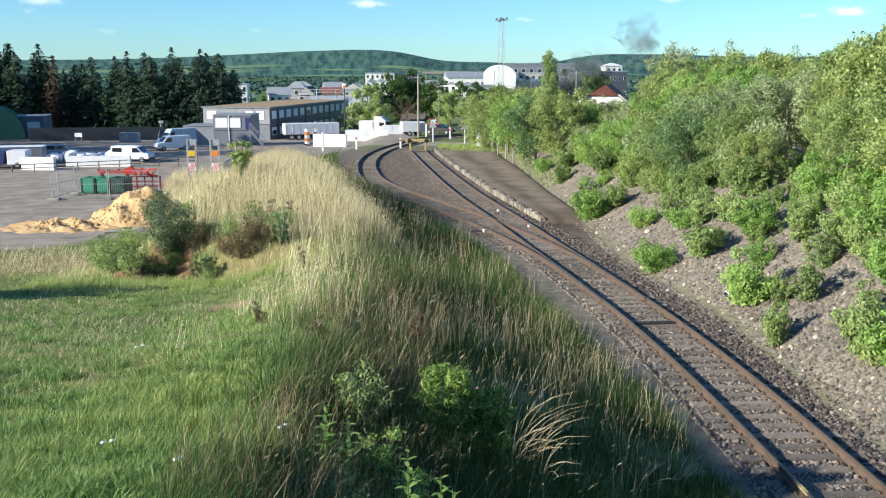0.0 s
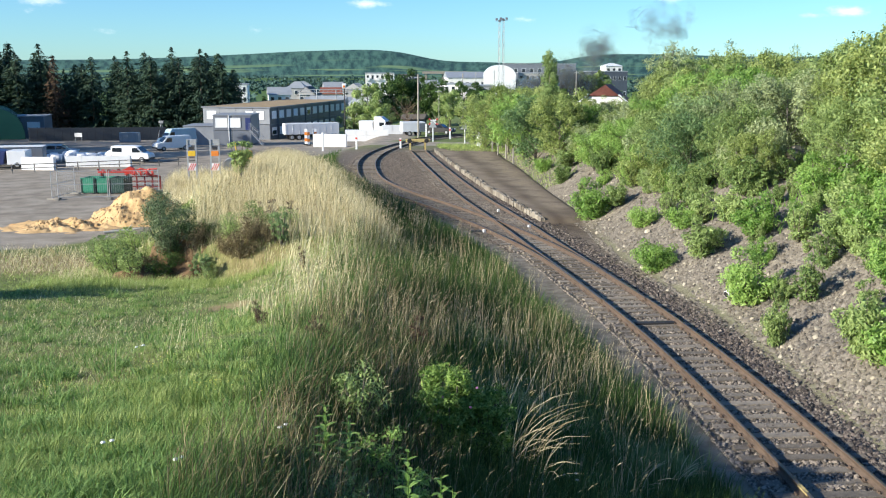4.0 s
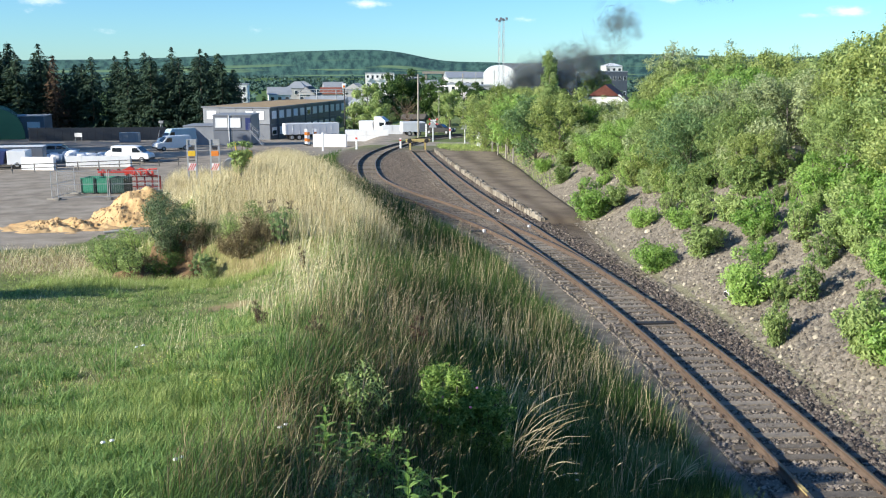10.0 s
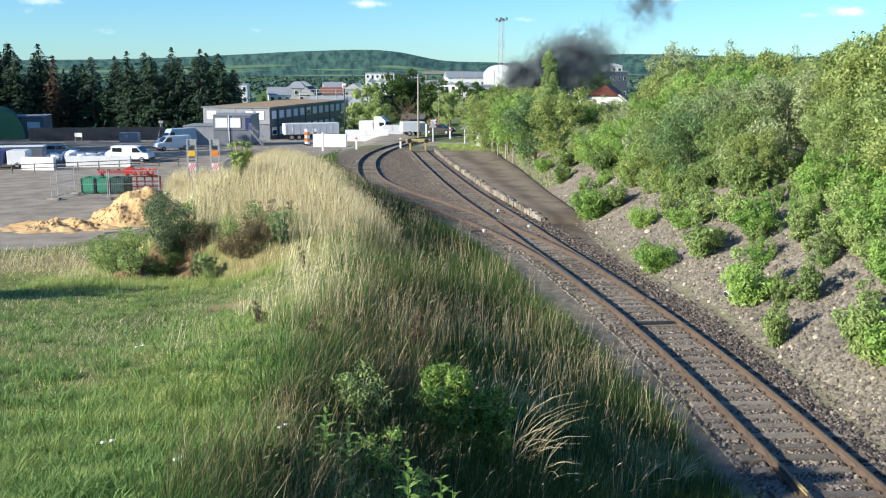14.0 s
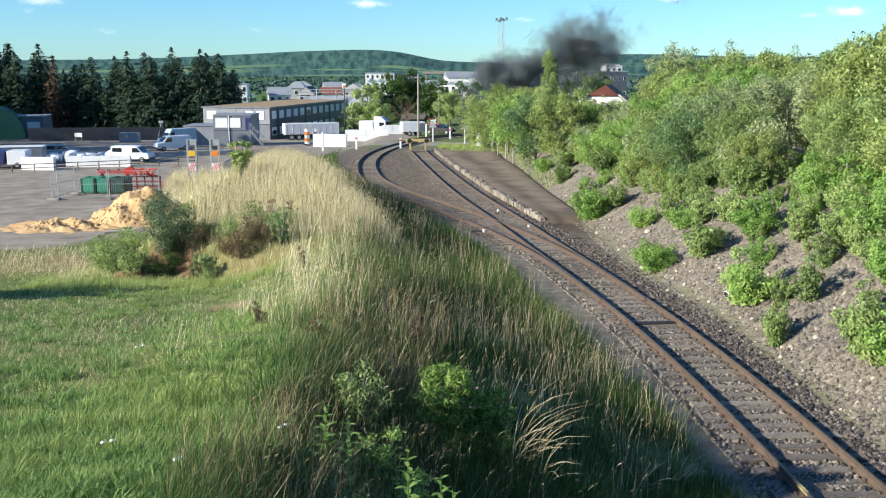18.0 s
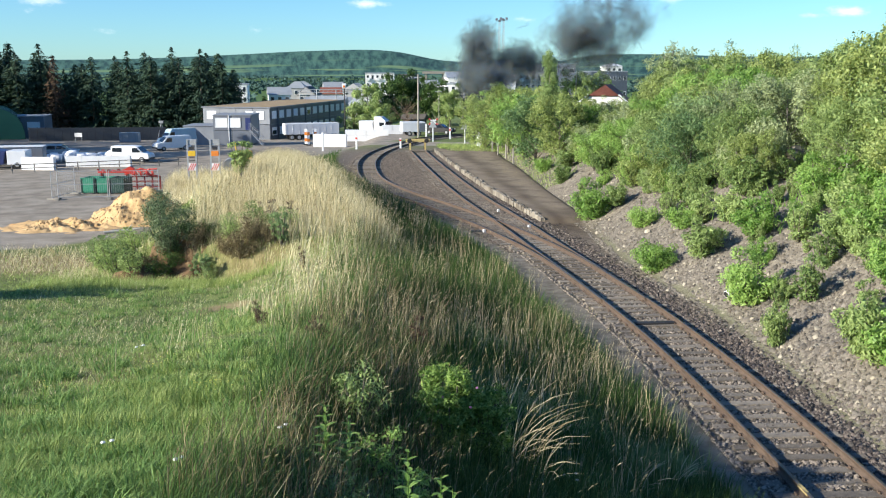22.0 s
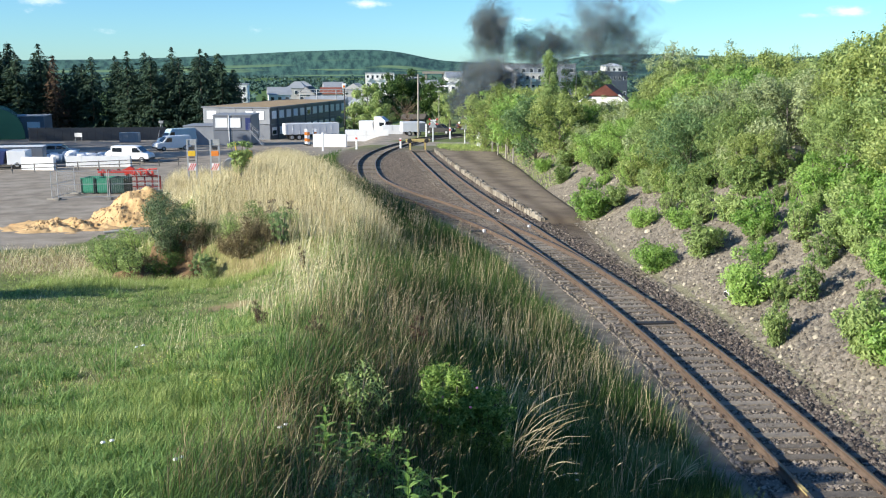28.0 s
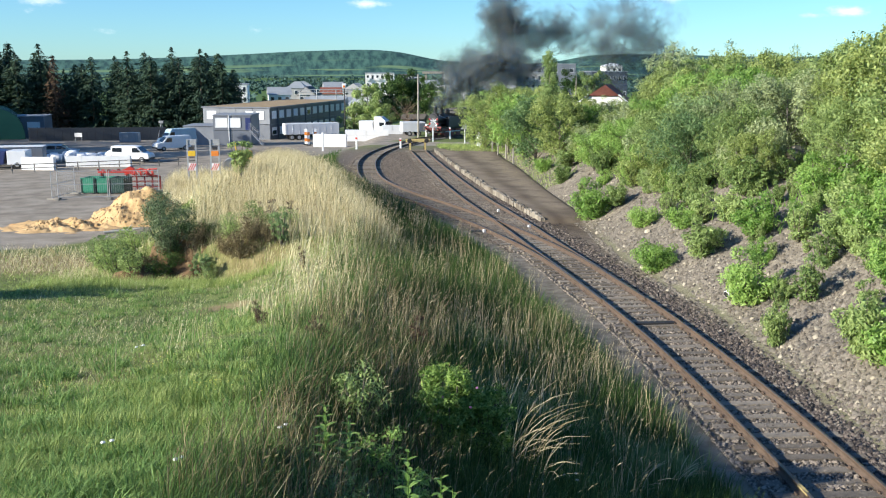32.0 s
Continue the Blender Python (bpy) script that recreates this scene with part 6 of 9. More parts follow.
def house(name, label, x, y, w, d, h, wall, roof, style, rows, cols, turn=0.0, win=None, base=None, ridge_h=2.5, balconies=False, category="house", blind=0.0):
    """A far house or block with its windows, roof and sills."""
    z = (gz(x, y) if base is None else base) - 0.3
    ob = thing(name, label, category, pose(x, y, z, 0, 0, turn))
    wall_part(ob, wall, -w / 2, w / 2, 0, d, 0, h)
    if style == "flat":
        wall_part(ob, roof, -w / 2 - 0.2, w / 2 + 0.2, -0.2, d + 0.2, h, h + 0.35, "roof")
    elif style == "gable":
        bm = B()
        prism(bm, [(-w / 2 - 0.4, h), (w / 2 + 0.4, h), (0, h + ridge_h)], d + 0.8, "y", 0.02)
        bmesh.ops.translate(bm, verts=bm.verts, vec=(0, d / 2, 0))
        part("roof", bm, roof, ob)
        bm = B()
        prism(bm, [(-w / 2 + 0.1, h - 0.01), (w / 2 - 0.1, h - 0.01), (0, h + ridge_h - 0.22)], 0.3, "y")
        bmesh.ops.translate(bm, verts=bm.verts, vec=(0, -0.42, 0))
        part("gable", bm, wall, ob)
    elif style == "side":
        bm = B()
        prism(bm, [(-0.4, h), (d + 0.4, h), (d / 2, h + ridge_h)], w + 0.8, "x", 0.02)
        part("roof", bm, roof, ob)
    elif style == "hip":
        bm = B()
        c = [bm.verts.new(p) for p in ((-w / 2 - 0.4, -0.4, h), (w / 2 + 0.4, -0.4, h), (w / 2 + 0.4, d + 0.4, h), (-w / 2 - 0.4, d + 0.4, h), (-w * 0.14, d / 2, h + ridge_h), (w * 0.14, d / 2, h + ridge_h))]
        for f in ((0, 1, 5, 4), (1, 2, 5), (2, 3, 4, 5), (3, 0, 4), (3, 2, 1, 0)):
            bm.faces.new([c[i] for i in f])
        part("roof", bm, roof, ob)
    elif style == "half_hip":
        # gable end cut off by a small hip, with the ridge running back
        rh, e = ridge_h, w / 2 + 0.45
        u = 0.46 * e
        bm = B()
        c = [bm.verts.new(p) for p in ((-e, -0.45, h - 0.2), (e, -0.45, h - 0.2), (u, -0.45, h + rh * 0.56), (-u, -0.45, h + rh * 0.56), (0, 1.6, h + rh), (0, d + 0.4, h + rh), (-e, d + 0.4, h - 0.2), (e, d + 0.4, h - 0.2))]
        for f in ((0, 3, 4, 5, 6), (1, 7, 5, 4, 2), (3, 2, 4), (6, 5, 7)):
            bm.faces.new([c[i] for i in f])
        bmesh.ops.solidify(bm, geom=bm.faces[:], thickness=0.18)
        part("roof", bm, roof, ob)
        bm = B()
        prism(bm, [(-w / 2, h - 0.01), (w / 2, h - 0.01), (u * 0.94, h + rh * 0.52), (-u * 0.94, h + rh * 0.52)], 0.3, "y")
        bmesh.ops.translate(bm, verts=bm.verts, vec=(0, 0.16, 0))
        part("gable", bm, wall, ob)
        for sx in (-1, 1):
            bm = B()
            a, b = Vector((sx * e, -0.5, h - 0.12)), Vector((sx * u, -0.5, h + rh * 0.60))
            cyl(bm, a, b, 0.16, 0.16, 4)
            part("bargeboard", bm, M["white_paint"], ob, "white bargeboard")
    elif style == "arch":
        bm = B()
        k = 14
        prism(bm, [(-w / 2, h * 0.0)] + [(-w / 2 * math.cos(math.pi * i / k), h + ridge_h * math.sin(math.pi * i / k)) for i in range(k + 1)] + [(w / 2, h * 0.0)], d, "y")
        bmesh.ops.translate(bm, verts=bm.verts, vec=(0, d / 2 - 0.3, 0))
        part("roof", bm, roof, ob)
    for r in range(rows):
        for c in range(cols):
            ww = w / cols
            window(ob, -w / 2 + ww * (c + 0.5), -0.03, (r + 0.55) * h / rows, min(1.5, ww * 0.5), min(1.6, h / rows * 0.5), (0, -1), win or M["pane"], blind=blind)
            if balconies and c % 2 == 0:
                wall_part(ob, M["render_white"], -w / 2 + ww * c + 0.1, -w / 2 + ww * (c + 1) - 0.1, -1.1, -0.05, (r + 0.12) * h / rows, (r + 0.45) * h / rows, "balcony")
    return ob


def town():
    modular_office()
    front_block()
    house("house", "white house with a red-brown half-hipped roof among the trees", 30.6, 183, 11.6, 11, 2.2, M["render_white"], M["roof_red"], "half_hip", 1, 3, -16, base=-2.5, ridge_h=4.6)
    house("apartment_block", "white apartment block with balconies on the far side of town", -27.5, 420, 12.5, 14, 13.5, M["render_white"], M["roof_grey"], "flat", 4, 6, 4, balconies=True, category="building")
    house("apartment_block", "dark grey flat-roofed block beside the white flats", -17.0, 424, 8.0, 14, 12.8, M["brick_dark"], M["brick_dark"], "flat", 4, 3, -8, category="building")
    house("apartment_block", "small white flat-roofed block above the trees", -67.5, 318, 5.6, 8, 10.0, M["render_white"], M["roof_grey"], "flat", 3, 3, 6, category="building")
    house("house", "white house with a grey gabled roof", -56, 330, 7.5, 10, 6.5, M["render_white"], M["roof_grey"], "side", 2, 3, 12, ridge_h=2.6)
    house("house", "pale house under a dark slate roof", -49, 345, 7, 9, 6.2, M["render_grey"], M["brick_dark"], "gable", 2, 2, -6, ridge_h=3.0)
    house("workshop_hall", "low grey hall with a pale sheet-metal roof", -36, 300, 14, 16, 4.6, M["render_grey"], M["roof_grey"], "side", 1, 6, 5, ridge_h=1.6, category="building")
    house("workshop_hall", "long white hall with a flat grey roof", -28, 270, 12, 10, 4.2, M["render_white"], M["roof_grey"], "flat", 1, 5, 2, category="building")
    house("house", "grey house with a broad pitched roof", -30.5, 250, 9, 9, 5.0, M["render_grey"], M["roof_grey"], "side", 2, 3, -3, ridge_h=2.4)
    house("house", "cream house with a shallow roof behind the crossing", -20.5, 246, 6.5, 9, 5.4, M["render_white"], M["roof_grey"], "gable", 2, 2, 8, ridge_h=2.2)
    house("school_building", "long white two-storey building with a flat roof", 3.2, 300, 14, 14, 9.0, M["render_white"], M["roof_grey"], "flat", 3, 7, -5, category="building")
    house("office_block", "grey block with dark window bands", 11.2, 286, 8.5, 12, 8.4, M["render_grey"], M["roof_grey"], "flat", 3, 4, 6, category="building")
    house("exhibition_hall", "big pale hall under a wide grey roof", 15.0, 400, 26, 30, 11.5, M["render_white"], M["roof_grey"], "side", 2, 8, 3, ridge_h=2.4, category="building")
    house("arched_hall", "white hall with a rounded arched end", 20.4, 346, 11.4, 34, 12.0, M["render_white"], M["white_sheet"], "arch", 1, 2, -2, ridge_h=4.0, category="building")
    house("office_block", "grey terraced block with white balconies", 33.0, 352, 11, 20, 13.0, M["render_grey"], M["roof_grey"], "flat", 4, 5, -6, balconies=True, category="building")
    house("factory_hall", "long dark grey works hall beyond the town", 40.5, 405, 30, 24, 17.0, M["grey_panel"], M["roof_grey"], "flat", 3, 9, -3, category="building")
    house("factory_hall", "blue-grey works building with a raised white roof", 81, 470, 18, 24, 14.2, M["dark_panel"], M["roof_grey"], "flat", 2, 7, 5, category="building")
    house("silo_building", "tall grey works tower on the skyline", 92, 520, 9, 12, 17.5, M["render_white"], M["white_sheet"], "hip", 4, 3, 5, ridge_h=1.6, category="building")
    house("station_shed", "low brown shed by the railway line", -5.0, 156, 3.2, 6, 2.0, M["brick_dark"], M["bark"], "side", 1, 2, -6, ridge_h=0.7, category="shed")
    for i, (x, y, w, st) in enumerate(((-82, 360, 8, "side"), (-95, 380, 9, "gable"), (-61, 400, 8, "hip"), (-44, 380, 8, "side"), (-39, 420, 9, "gable"), (-8, 460, 10, "side"), (4, 480, 10, "gable"), (-52, 460, 9, "side"), (-20, 520, 11, "side"), (38, 420, 10, "gable"), (-70, 480, 10, "hip"))):
        house("house", "far town house with pale walls and a pitched roof", x, y, w, 9, 5.6 + (i % 3), M["render_white"] if i % 2 else M["render_grey"], M["roof_red"] if i % 3 == 0 else M["roof_grey"], st, 2, 3, i * 7 % 25 - 12, ridge_h=2.7)
    # road bridge across the valley
    br = thing("road_bridge", "low concrete road bridge seen across the town", "bridge")
    wall_part(br, M["concrete"], -12, 14, 560, 568, 3.2, 4.6, "deck")
    for x in (-10, 0, 10):
        wall_part(br, M["concrete"], x - 0.7, x + 0.7, 562, 566, -9.6, 3.2, "pier")
    # green storage tent and cabin at the end of the yard
    tent = thing("storage_tent", "rounded green tarpaulin storage tent in the yard", "tent", pose(-69.6, 148, gz(-69.6, 148), 0, 0, 24))
    k = 16
    bm = B()
    prism(bm, [(-4.4 * math.cos(math.pi * i / k), 4.9 * math.sin(math.pi * i / k) ** 0.8) for i in range(k + 1)], 14, "y", 0.02)
    for v in bm.verts:
        v.co.y += 7
    part("cover", bm, M["tent_green"], tent)
    for j in range(5):
        bm = B()
        prism(bm, [(-4.45 * math.cos(math.pi * i / k), 4.96 * math.sin(math.pi * i / k) ** 0.8) for i in range(k + 1)], 0.12, "y")
        for v in bm.verts:
            v.co.y += 0.3 + j * 3.3
        part("hoop", bm, M["dark_green"], tent)
    cabin = thing("site_cabin", "blue-grey site cabin with a pale window", "cabin", pose(-67.2, 156, gz(-67.2, 156), 0, 0, 10))
    wall_part(cabin, M["navy"], -4.2, -1.6, 0.3, 6, 0, 3.4, "end_wall")
    wall_part(cabin, M["grey_panel"], -1.6, 2.0, 0, 6, 0, 3.5, "wall")
    window(cabin, 0.4, -0.03, 2.0, 1.9, 1.3, (0, -1), M["pane"], blind=0.97)
    wall_part(cabin, M["roof_grey"], -4.3, 2.1, -0.1, 6.1, 3.5, 3.65, "roof")


town()

# ---- vehicles ----


def wheel(parent, x, y, r, w=0.22):
    bm = B()
    cyl(bm, (x, y - w / 2, r), (x, y + w / 2, r), r, r, 18)
    t = part("wheel", bm, M["rubber"], parent)
    s = 1 if y > 0 else -1
    bm = B()
    cyl(bm, (x, y + s * w * 0.45, r), (x, y + s * (w * 0.5 + 0.02), r), r * 0.62, r * 0.5, 14)
    part("rim", bm, M["galv"], t)


def road_vehicle(name, label, category, profile, width, glass_side, wheels, paint, at, lights=True, wind=None, group=""):
    """A body drawn out from its side profile, with windows, lights, bumpers and wheels."""
    ob = thing(name, label, category, at, group)
    bm = B()
    prism(bm, profile, width, "y", 0.07)
    for v in bm.verts:
        if v.co.z > 1.0:
            v.co.y *= 1 - 0.09 * (v.co.z - 1.0)
    part("body", bm, paint, ob, smooth=False)
    for s in (-1, 1):
        for g in glass_side:
            bm = B()
            zc = sum(p[1] for p in g) / len(g)
            prism(bm, g, 0.02, "y")
            y = s * (width / 2 * (1 - 0.09 * (zc - 1.0)) + 0.012)
            for v in bm.verts:
                v.co.y += y
            part("side_window", bm, M["car_glass"], ob)
        xs = [p[0] for p in profile]
        if lights:
            bm = B()
            box(bm, max(xs) - 0.02, s * (width / 2 - 0.25), 0.75, 0.06, 0.3, 0.17, 0.02)
            part("headlight", bm, M["blind"], ob)
            bm = B()
            box(bm, min(xs) + 0.02, s * (width / 2 - 0.15), 0.95, 0.06, 0.16, 0.3, 0.02)
            part("tail_light", bm, M["red"], ob)
        for x, r in wheels:
            wheel(ob, x, s * (width / 2 - 0.10), r)
    xs = [p[0] for p in profile]
    for x in (min(xs), max(xs)):
        bm = B()
        box(bm, x, 0, 0.45, 0.14, width - 0.15, 0.22, 0.04)
        part("bumper", bm, M["chassis"], ob)
    for (x0, z0, x1, z1) in wind or ():
        bm = B()
        d = Vector((x1 - x0, 0, z1 - z0))
        box(bm, (x0 + x1) / 2, 0, (z0 + z1) / 2, d.length, width * 0.80, 0.03, 0.005, Matrix.Rotation(-math.atan2(d.z, d.x), 4, "Y"))
        part("windscreen", bm, M["car_glass"], ob)
    return ob


VAN = [(-2.4, 0.35), (2.45, 0.35), (2.5, 0.75), (2.35, 1.05), (1.65, 1.18), (0.95, 1.9), (0.6, 1.98), (-2.35, 1.98), (-2.45, 1.8)]
VAN_GLASS = [[(0.35, 1.2), (1.45, 1.2), (0.95, 1.75), (0.35, 1.75)]]
CAR = [(-2.1, 0.3), (2.1, 0.3), (2.15, 0.6), (2.0, 0.82), (1.05, 0.95), (0.35, 1.42), (-1.2, 1.45), (-1.95, 1.02), (-2.15, 0.85)]
CAR_GLASS = [[(-1.6, 0.98), (-0.35, 0.98), (-0.35, 1.36), (-1.15, 1.36)], [(-0.27, 0.98), (0.85, 0.98), (0.32, 1.36), (-0.27, 1.36)]]
BOXVAN = [(-2.9, 0.4), (3.0, 0.4), (3.05, 0.85), (2.8, 1.15), (2.2, 1.3), (1.75, 2.0), (1.4, 2.55), (-2.9, 2.6)]


def vehicles():
    def at(x, y, turn):
        return pose(x, y, gz(x, y), 0, 0, turn)

    road_vehicle("van", "small white panel van parked in the yard", "van", VAN, 1.8, VAN_GLASS, ((1.55, 0.32), (-1.5, 0.32)), M["white_paint"], at(-33.4, 117.5, 218) @ Matrix.Scale(0.9, 4), wind=((1.62, 1.24, 1.0, 1.86),))
    road_vehicle("van", "pale blue box van parked behind another van", "van", BOXVAN, 2.0, [[(1.0, 1.45), (2.0, 1.45), (1.6, 2.1), (1.0, 2.1)]], ((2.0, 0.36), (-1.8, 0.36)), M["pale_blue"], at(-35.4, 127.5, 222) @ Matrix.Scale(0.88, 4), wind=((2.15, 1.36, 1.8, 1.98),))
    road_vehicle("van", "white panel van with dark side windows beside low walls", "van", VAN, 1.85, [[(0.35, 1.2), (1.45, 1.2), (0.95, 1.75), (0.35, 1.75)], [(-2.2, 1.25), (-1.0, 1.25), (-1.0, 1.75), (-2.2, 1.75)]], ((1.55, 0.34), (-1.5, 0.34)), M["white_paint"], at(-33.3, 102.0, -6) @ Matrix.Scale(0.86, 4), wind=((1.62, 1.24, 1.0, 1.86),))
    spots = ((-43.2, 107, 20, "galv"),)
    for x, y, a, m in spots:
        road_vehicle("car", "silver car parked in the yard" if m == "galv" else "white car parked in the yard", "car", CAR, 1.75, CAR_GLASS, ((1.35, 0.31), (-1.3, 0.31)), M[m], at(x, y, a), wind=((1.0, 1.0, 0.4, 1.4), (-1.88, 1.06, -1.25, 1.42)), group="parked cars")
    road_vehicle("pickup", "dark car with a white cab frame by the crossing", "car", CAR, 1.8, CAR_GLASS, ((1.35, 0.33), (-1.3, 0.33)), M["chassis"], at(-0.5, 138, -20), wind=((1.0, 1.0, 0.4, 1.4), (-1.88, 1.06, -1.25, 1.42)))
    # lorry with a white trailer
    tr = thing("box_trailer", "long white box trailer parked by the office", "trailer", at(-20.8, 150.5, 20))
    bm = B()
    box(bm, 0, 0, 1.75, 8.6, 2.2, 1.7, 0.05)
    part("box", bm, M["white_sheet"], tr)
    for i in range(9):
        bm = B()
        box(bm, -4.1 + i * 1.03, -1.11, 1.75, 0.05, 0.02, 1.6)
        part("rib", bm, M["white_paint"], tr)
    bm = B()
    box(bm, 0, 0, 0.85, 8.4, 1.0, 0.25, 0.02)
    part("chassis", bm, M["chassis"], tr)
    for x in (-3.2, -2.1, 2.6):
        for s in (-1, 1):
            wheel(tr, x, s * 1.0, 0.48, 0.3)
    truck = thing("tractor_unit", "white lorry tractor unit facing the crossing", "lorry", at(-10.6, 152, -12) @ Matrix.Scale(0.86, 4))
    bm = B()
    prism(bm, [(-0.2, 0.9), (2.2, 0.55), (2.3, 1.7), (2.05, 2.9), (1.2, 3.55), (-0.1, 3.6)], 2.4, "y", 0.06)
    part("cab", bm, M["white_paint"], truck)
    bm = B()
    box(bm, 2.2, 0, 2.25, 0.05, 2.0, 0.85, 0.02, Matrix.Rotation(radians(-11), 4, "Y"))
    part("windscreen", bm, M["car_glass"], truck)
    for s in (-1, 1):
        bm = B()
        box(bm, 1.35, s * 1.21, 2.2, 0.9, 0.02, 0.7)
        part("side_window", bm, M["car_glass"], truck)
        bm = B()
        box(bm, 2.2, s * 1.4, 2.2, 0.15, 0.2, 0.6, 0.03)
        part("mirror", bm, M["chassis"], truck)
        for x in (1.3, -2.4):
            wheel(truck, x, s * 1.0, 0.5, 0.32)
    bm = B()
    box(bm, -1.6, 0, 0.85, 3.4, 0.9, 0.3, 0.02)
    part("chassis", bm, M["chassis"], truck)
    bm = B()
    box(bm, -1.7, 0, 1.95, 2.6, 2.35, 1.7, 0.05)
    part("body_box", bm, M["white_sheet"], truck)
    lorry = thing("box_lorry", "navy lorry cab with a white box body", "lorry", at(-43.6, 95, 8))
    bm = B()
    box(bm, 1.2, 0, 1.05, 1.8, 2.2, 1.4, 0.05)
    part("body_box", bm, M["white_sheet"], lorry)
    bm = B()
    prism(bm, [(-2.2, 0.4), (-0.1, 0.4), (0.2, 1.7), (-1.2, 1.9), (-2.2, 1.2)], 2.1, "y", 0.06)
    part("cab", bm, M["navy"], lorry)
    for x in (-1.4, 1.2):
        for s in (-1, 1):
            wheel(lorry, x, s * 0.95, 0.42, 0.26)
    trl = thing("flat_trailer", "white boxy trailer with a dark end by the crossing", "trailer", at(-3.95, 133, 14))
    bm = B()
    box(bm, -0.3, 0, 1.25, 3.2, 2.0, 1.35, 0.05)
    part("box", bm, M["white_sheet"], trl)
    bm = B()
    box(bm, 0.9, -1.01, 1.2, 0.9, 0.03, 1.1, 0.01)
    part("rear_door", bm, M["grey_panel"], trl)
    for x in (-0.9, 0.4):
        for s in (-1, 1):
            wheel(trl, x, s * 0.9, 0.33)


vehicles()

# ---- yard furniture ----


def low_wall(x, y, length, height, turn, label, thick=0.5):
    """A run of stacked white blocks, each its own piece."""
    ob = thing("block_wall", label, "wall", pose(x, y, gz(x, y) - 0.1, 0, 0, turn), group="white block walls")
    n = max(1, round(length / 1.5))
    for r in range(2):
        for i in range(n):
            bm = B()
            box(bm, -length / 2 + (i + 0.5) * length / n, 0, height * (r + 0.5) / 2, length / n - 0.01, thick, height / 2 - 0.008, 0.012)
            part("block", bm, M["white_paint"], ob)
    return ob


def yard_things():
    for x, y, L, h, t in ((-39.4, 92.5, 3.4, 1.35, -8), (-34.8, 96, 6.4, 1.2, 4), (-14.7, 124, 4.4, 1.75, -6), (-10.6, 133, 6.0, 1.6, 2), (-7.3, 138, 3.0, 1.4, 6)):
        low_wall(x, y, L, h, t, "low wall of white-painted concrete blocks in the yard")
    # green skips
    for x, m, w in ((-26.5, "green_paint", 1.05), (-25.45, "green_paint", 1.0), (-24.35, "dark_green", 1.15)):
        sk = thing("skip", "green steel waste container" if m == "green_paint" else "dark green steel waste container", "container", pose(x, 70.5, gz(x, 70.5), 0, 0, -4) @ Matrix.Diagonal((1, 1, 0.86, 1)), group="waste containers")
        bm = B()
        for a, b, c, d in ((-w / 2 + 0.03, 0.8, 0.06, 1.6), (w / 2 - 0.03, 0.8, 0.06, 1.6)):
            box(bm, a, b, 0.72, c, d, 1.25, 0.015)
        box(bm, 0, 0.03, 0.72, w, 0.06, 1.25, 0.015)
        box(bm, 0, 1.57, 0.72, w, 0.06, 1.25, 0.015)
        box(bm, 0, 0.8, 0.12, w, 1.6, 0.06, 0.01)
        part("body", bm, M[m], sk)
        bm = B()
        box(bm, 0, -0.012, 0.72, w - 0.22, 0.025, 1.02, 0.01)
        part("front_panel", bm, M[m], sk)
        for e in (-1, 1):
            bm = B()
            box(bm, e * (w / 2 - 0.05), -0.03, 0.7, 0.08, 0.06, 1.25, 0.01)
            part("corner_post", bm, M["dark_green"], sk)
        bm = B()
        box(bm, 0, 0.0, 1.36, w + 0.05, 0.1, 0.09, 0.02)
        part("rim", bm, M[m], sk)
        for a in (-w / 2 + 0.15, w / 2 - 0.15):
            bm = B()
            box(bm, a, 0.8, 0.05, 0.1, 1.5, 0.1, 0.01)
            part("runner", bm, M["chassis"], sk)
    # red implements: a folded boom behind the skips and a harrow on its stand
    rng = random.Random(77)
    im = thing("loader_arm", "red folded loader arm lying behind the green containers", "machine", pose(-26.2, 75.5, gz(-26.2, 75.5), 0, 0, 6) @ Matrix.Diagonal((1.1, 1.0, 0.78, 1)), group="red machines")
    bm = B()
    box(bm, 0, 0, 1.62, 2.3, 0.24, 0.26, 0.03)
    box(bm, 0.1, 0.5, 1.58, 2.0, 0.2, 0.22, 0.03)
    part("boom", bm, M["red"], im)
    bm = B()
    prism(bm, [(0.75, 1.3), (1.35, 1.45), (1.45, 1.95), (1.15, 2.15), (0.8, 1.9)], 0.5, "y", 0.03)
    part("bucket", bm, M["red"], im)
    for k in range(6):
        bm = B()
        x0 = -1.1 + k * 0.36
        box(bm, x0, -0.05, 1.62 + rng.uniform(0.1, 0.28), rng.uniform(0.1, 0.24), 0.2, rng.uniform(0.12, 0.3), 0.02, Matrix.Rotation(rng.uniform(-0.4, 0.4), 4, "Y"))
        part("bracket", bm, M["red"] if k % 2 else M["loco_red"], im)
    for x0 in (-0.9, 0.9):
        bm = B()
        box(bm, x0, 0.2, 0.75, 0.16, 0.5, 1.5, 0.02)
        part("stand", bm, M["loco_red"], im)
    im = thing("harrow", "dark red harrow frame carrying bright red working parts", "machine", pose(-23.4, 74.2, gz(-23.4, 74.2), 0, 0, 4), group="red machines")
    for z in (0.18, 0.62, 1.0):
        bm = B()
        box(bm, 0, 0, z, 2.5, 0.1, 0.08, 0.01)
        part("rail", bm, M["loco_red"], im)
    for k in range(5):
        bm = B()
        box(bm, -1.2 + k * 0.6, 0, 0.52, 0.11, 0.1, 1.04, 0.01)
        part("post", bm, M["loco_red"], im)
    for k in range(13):
        bm = B()
        x0 = -0.9 + k * 0.12
        z0 = 1.1 + rng.uniform(0, 0.5)
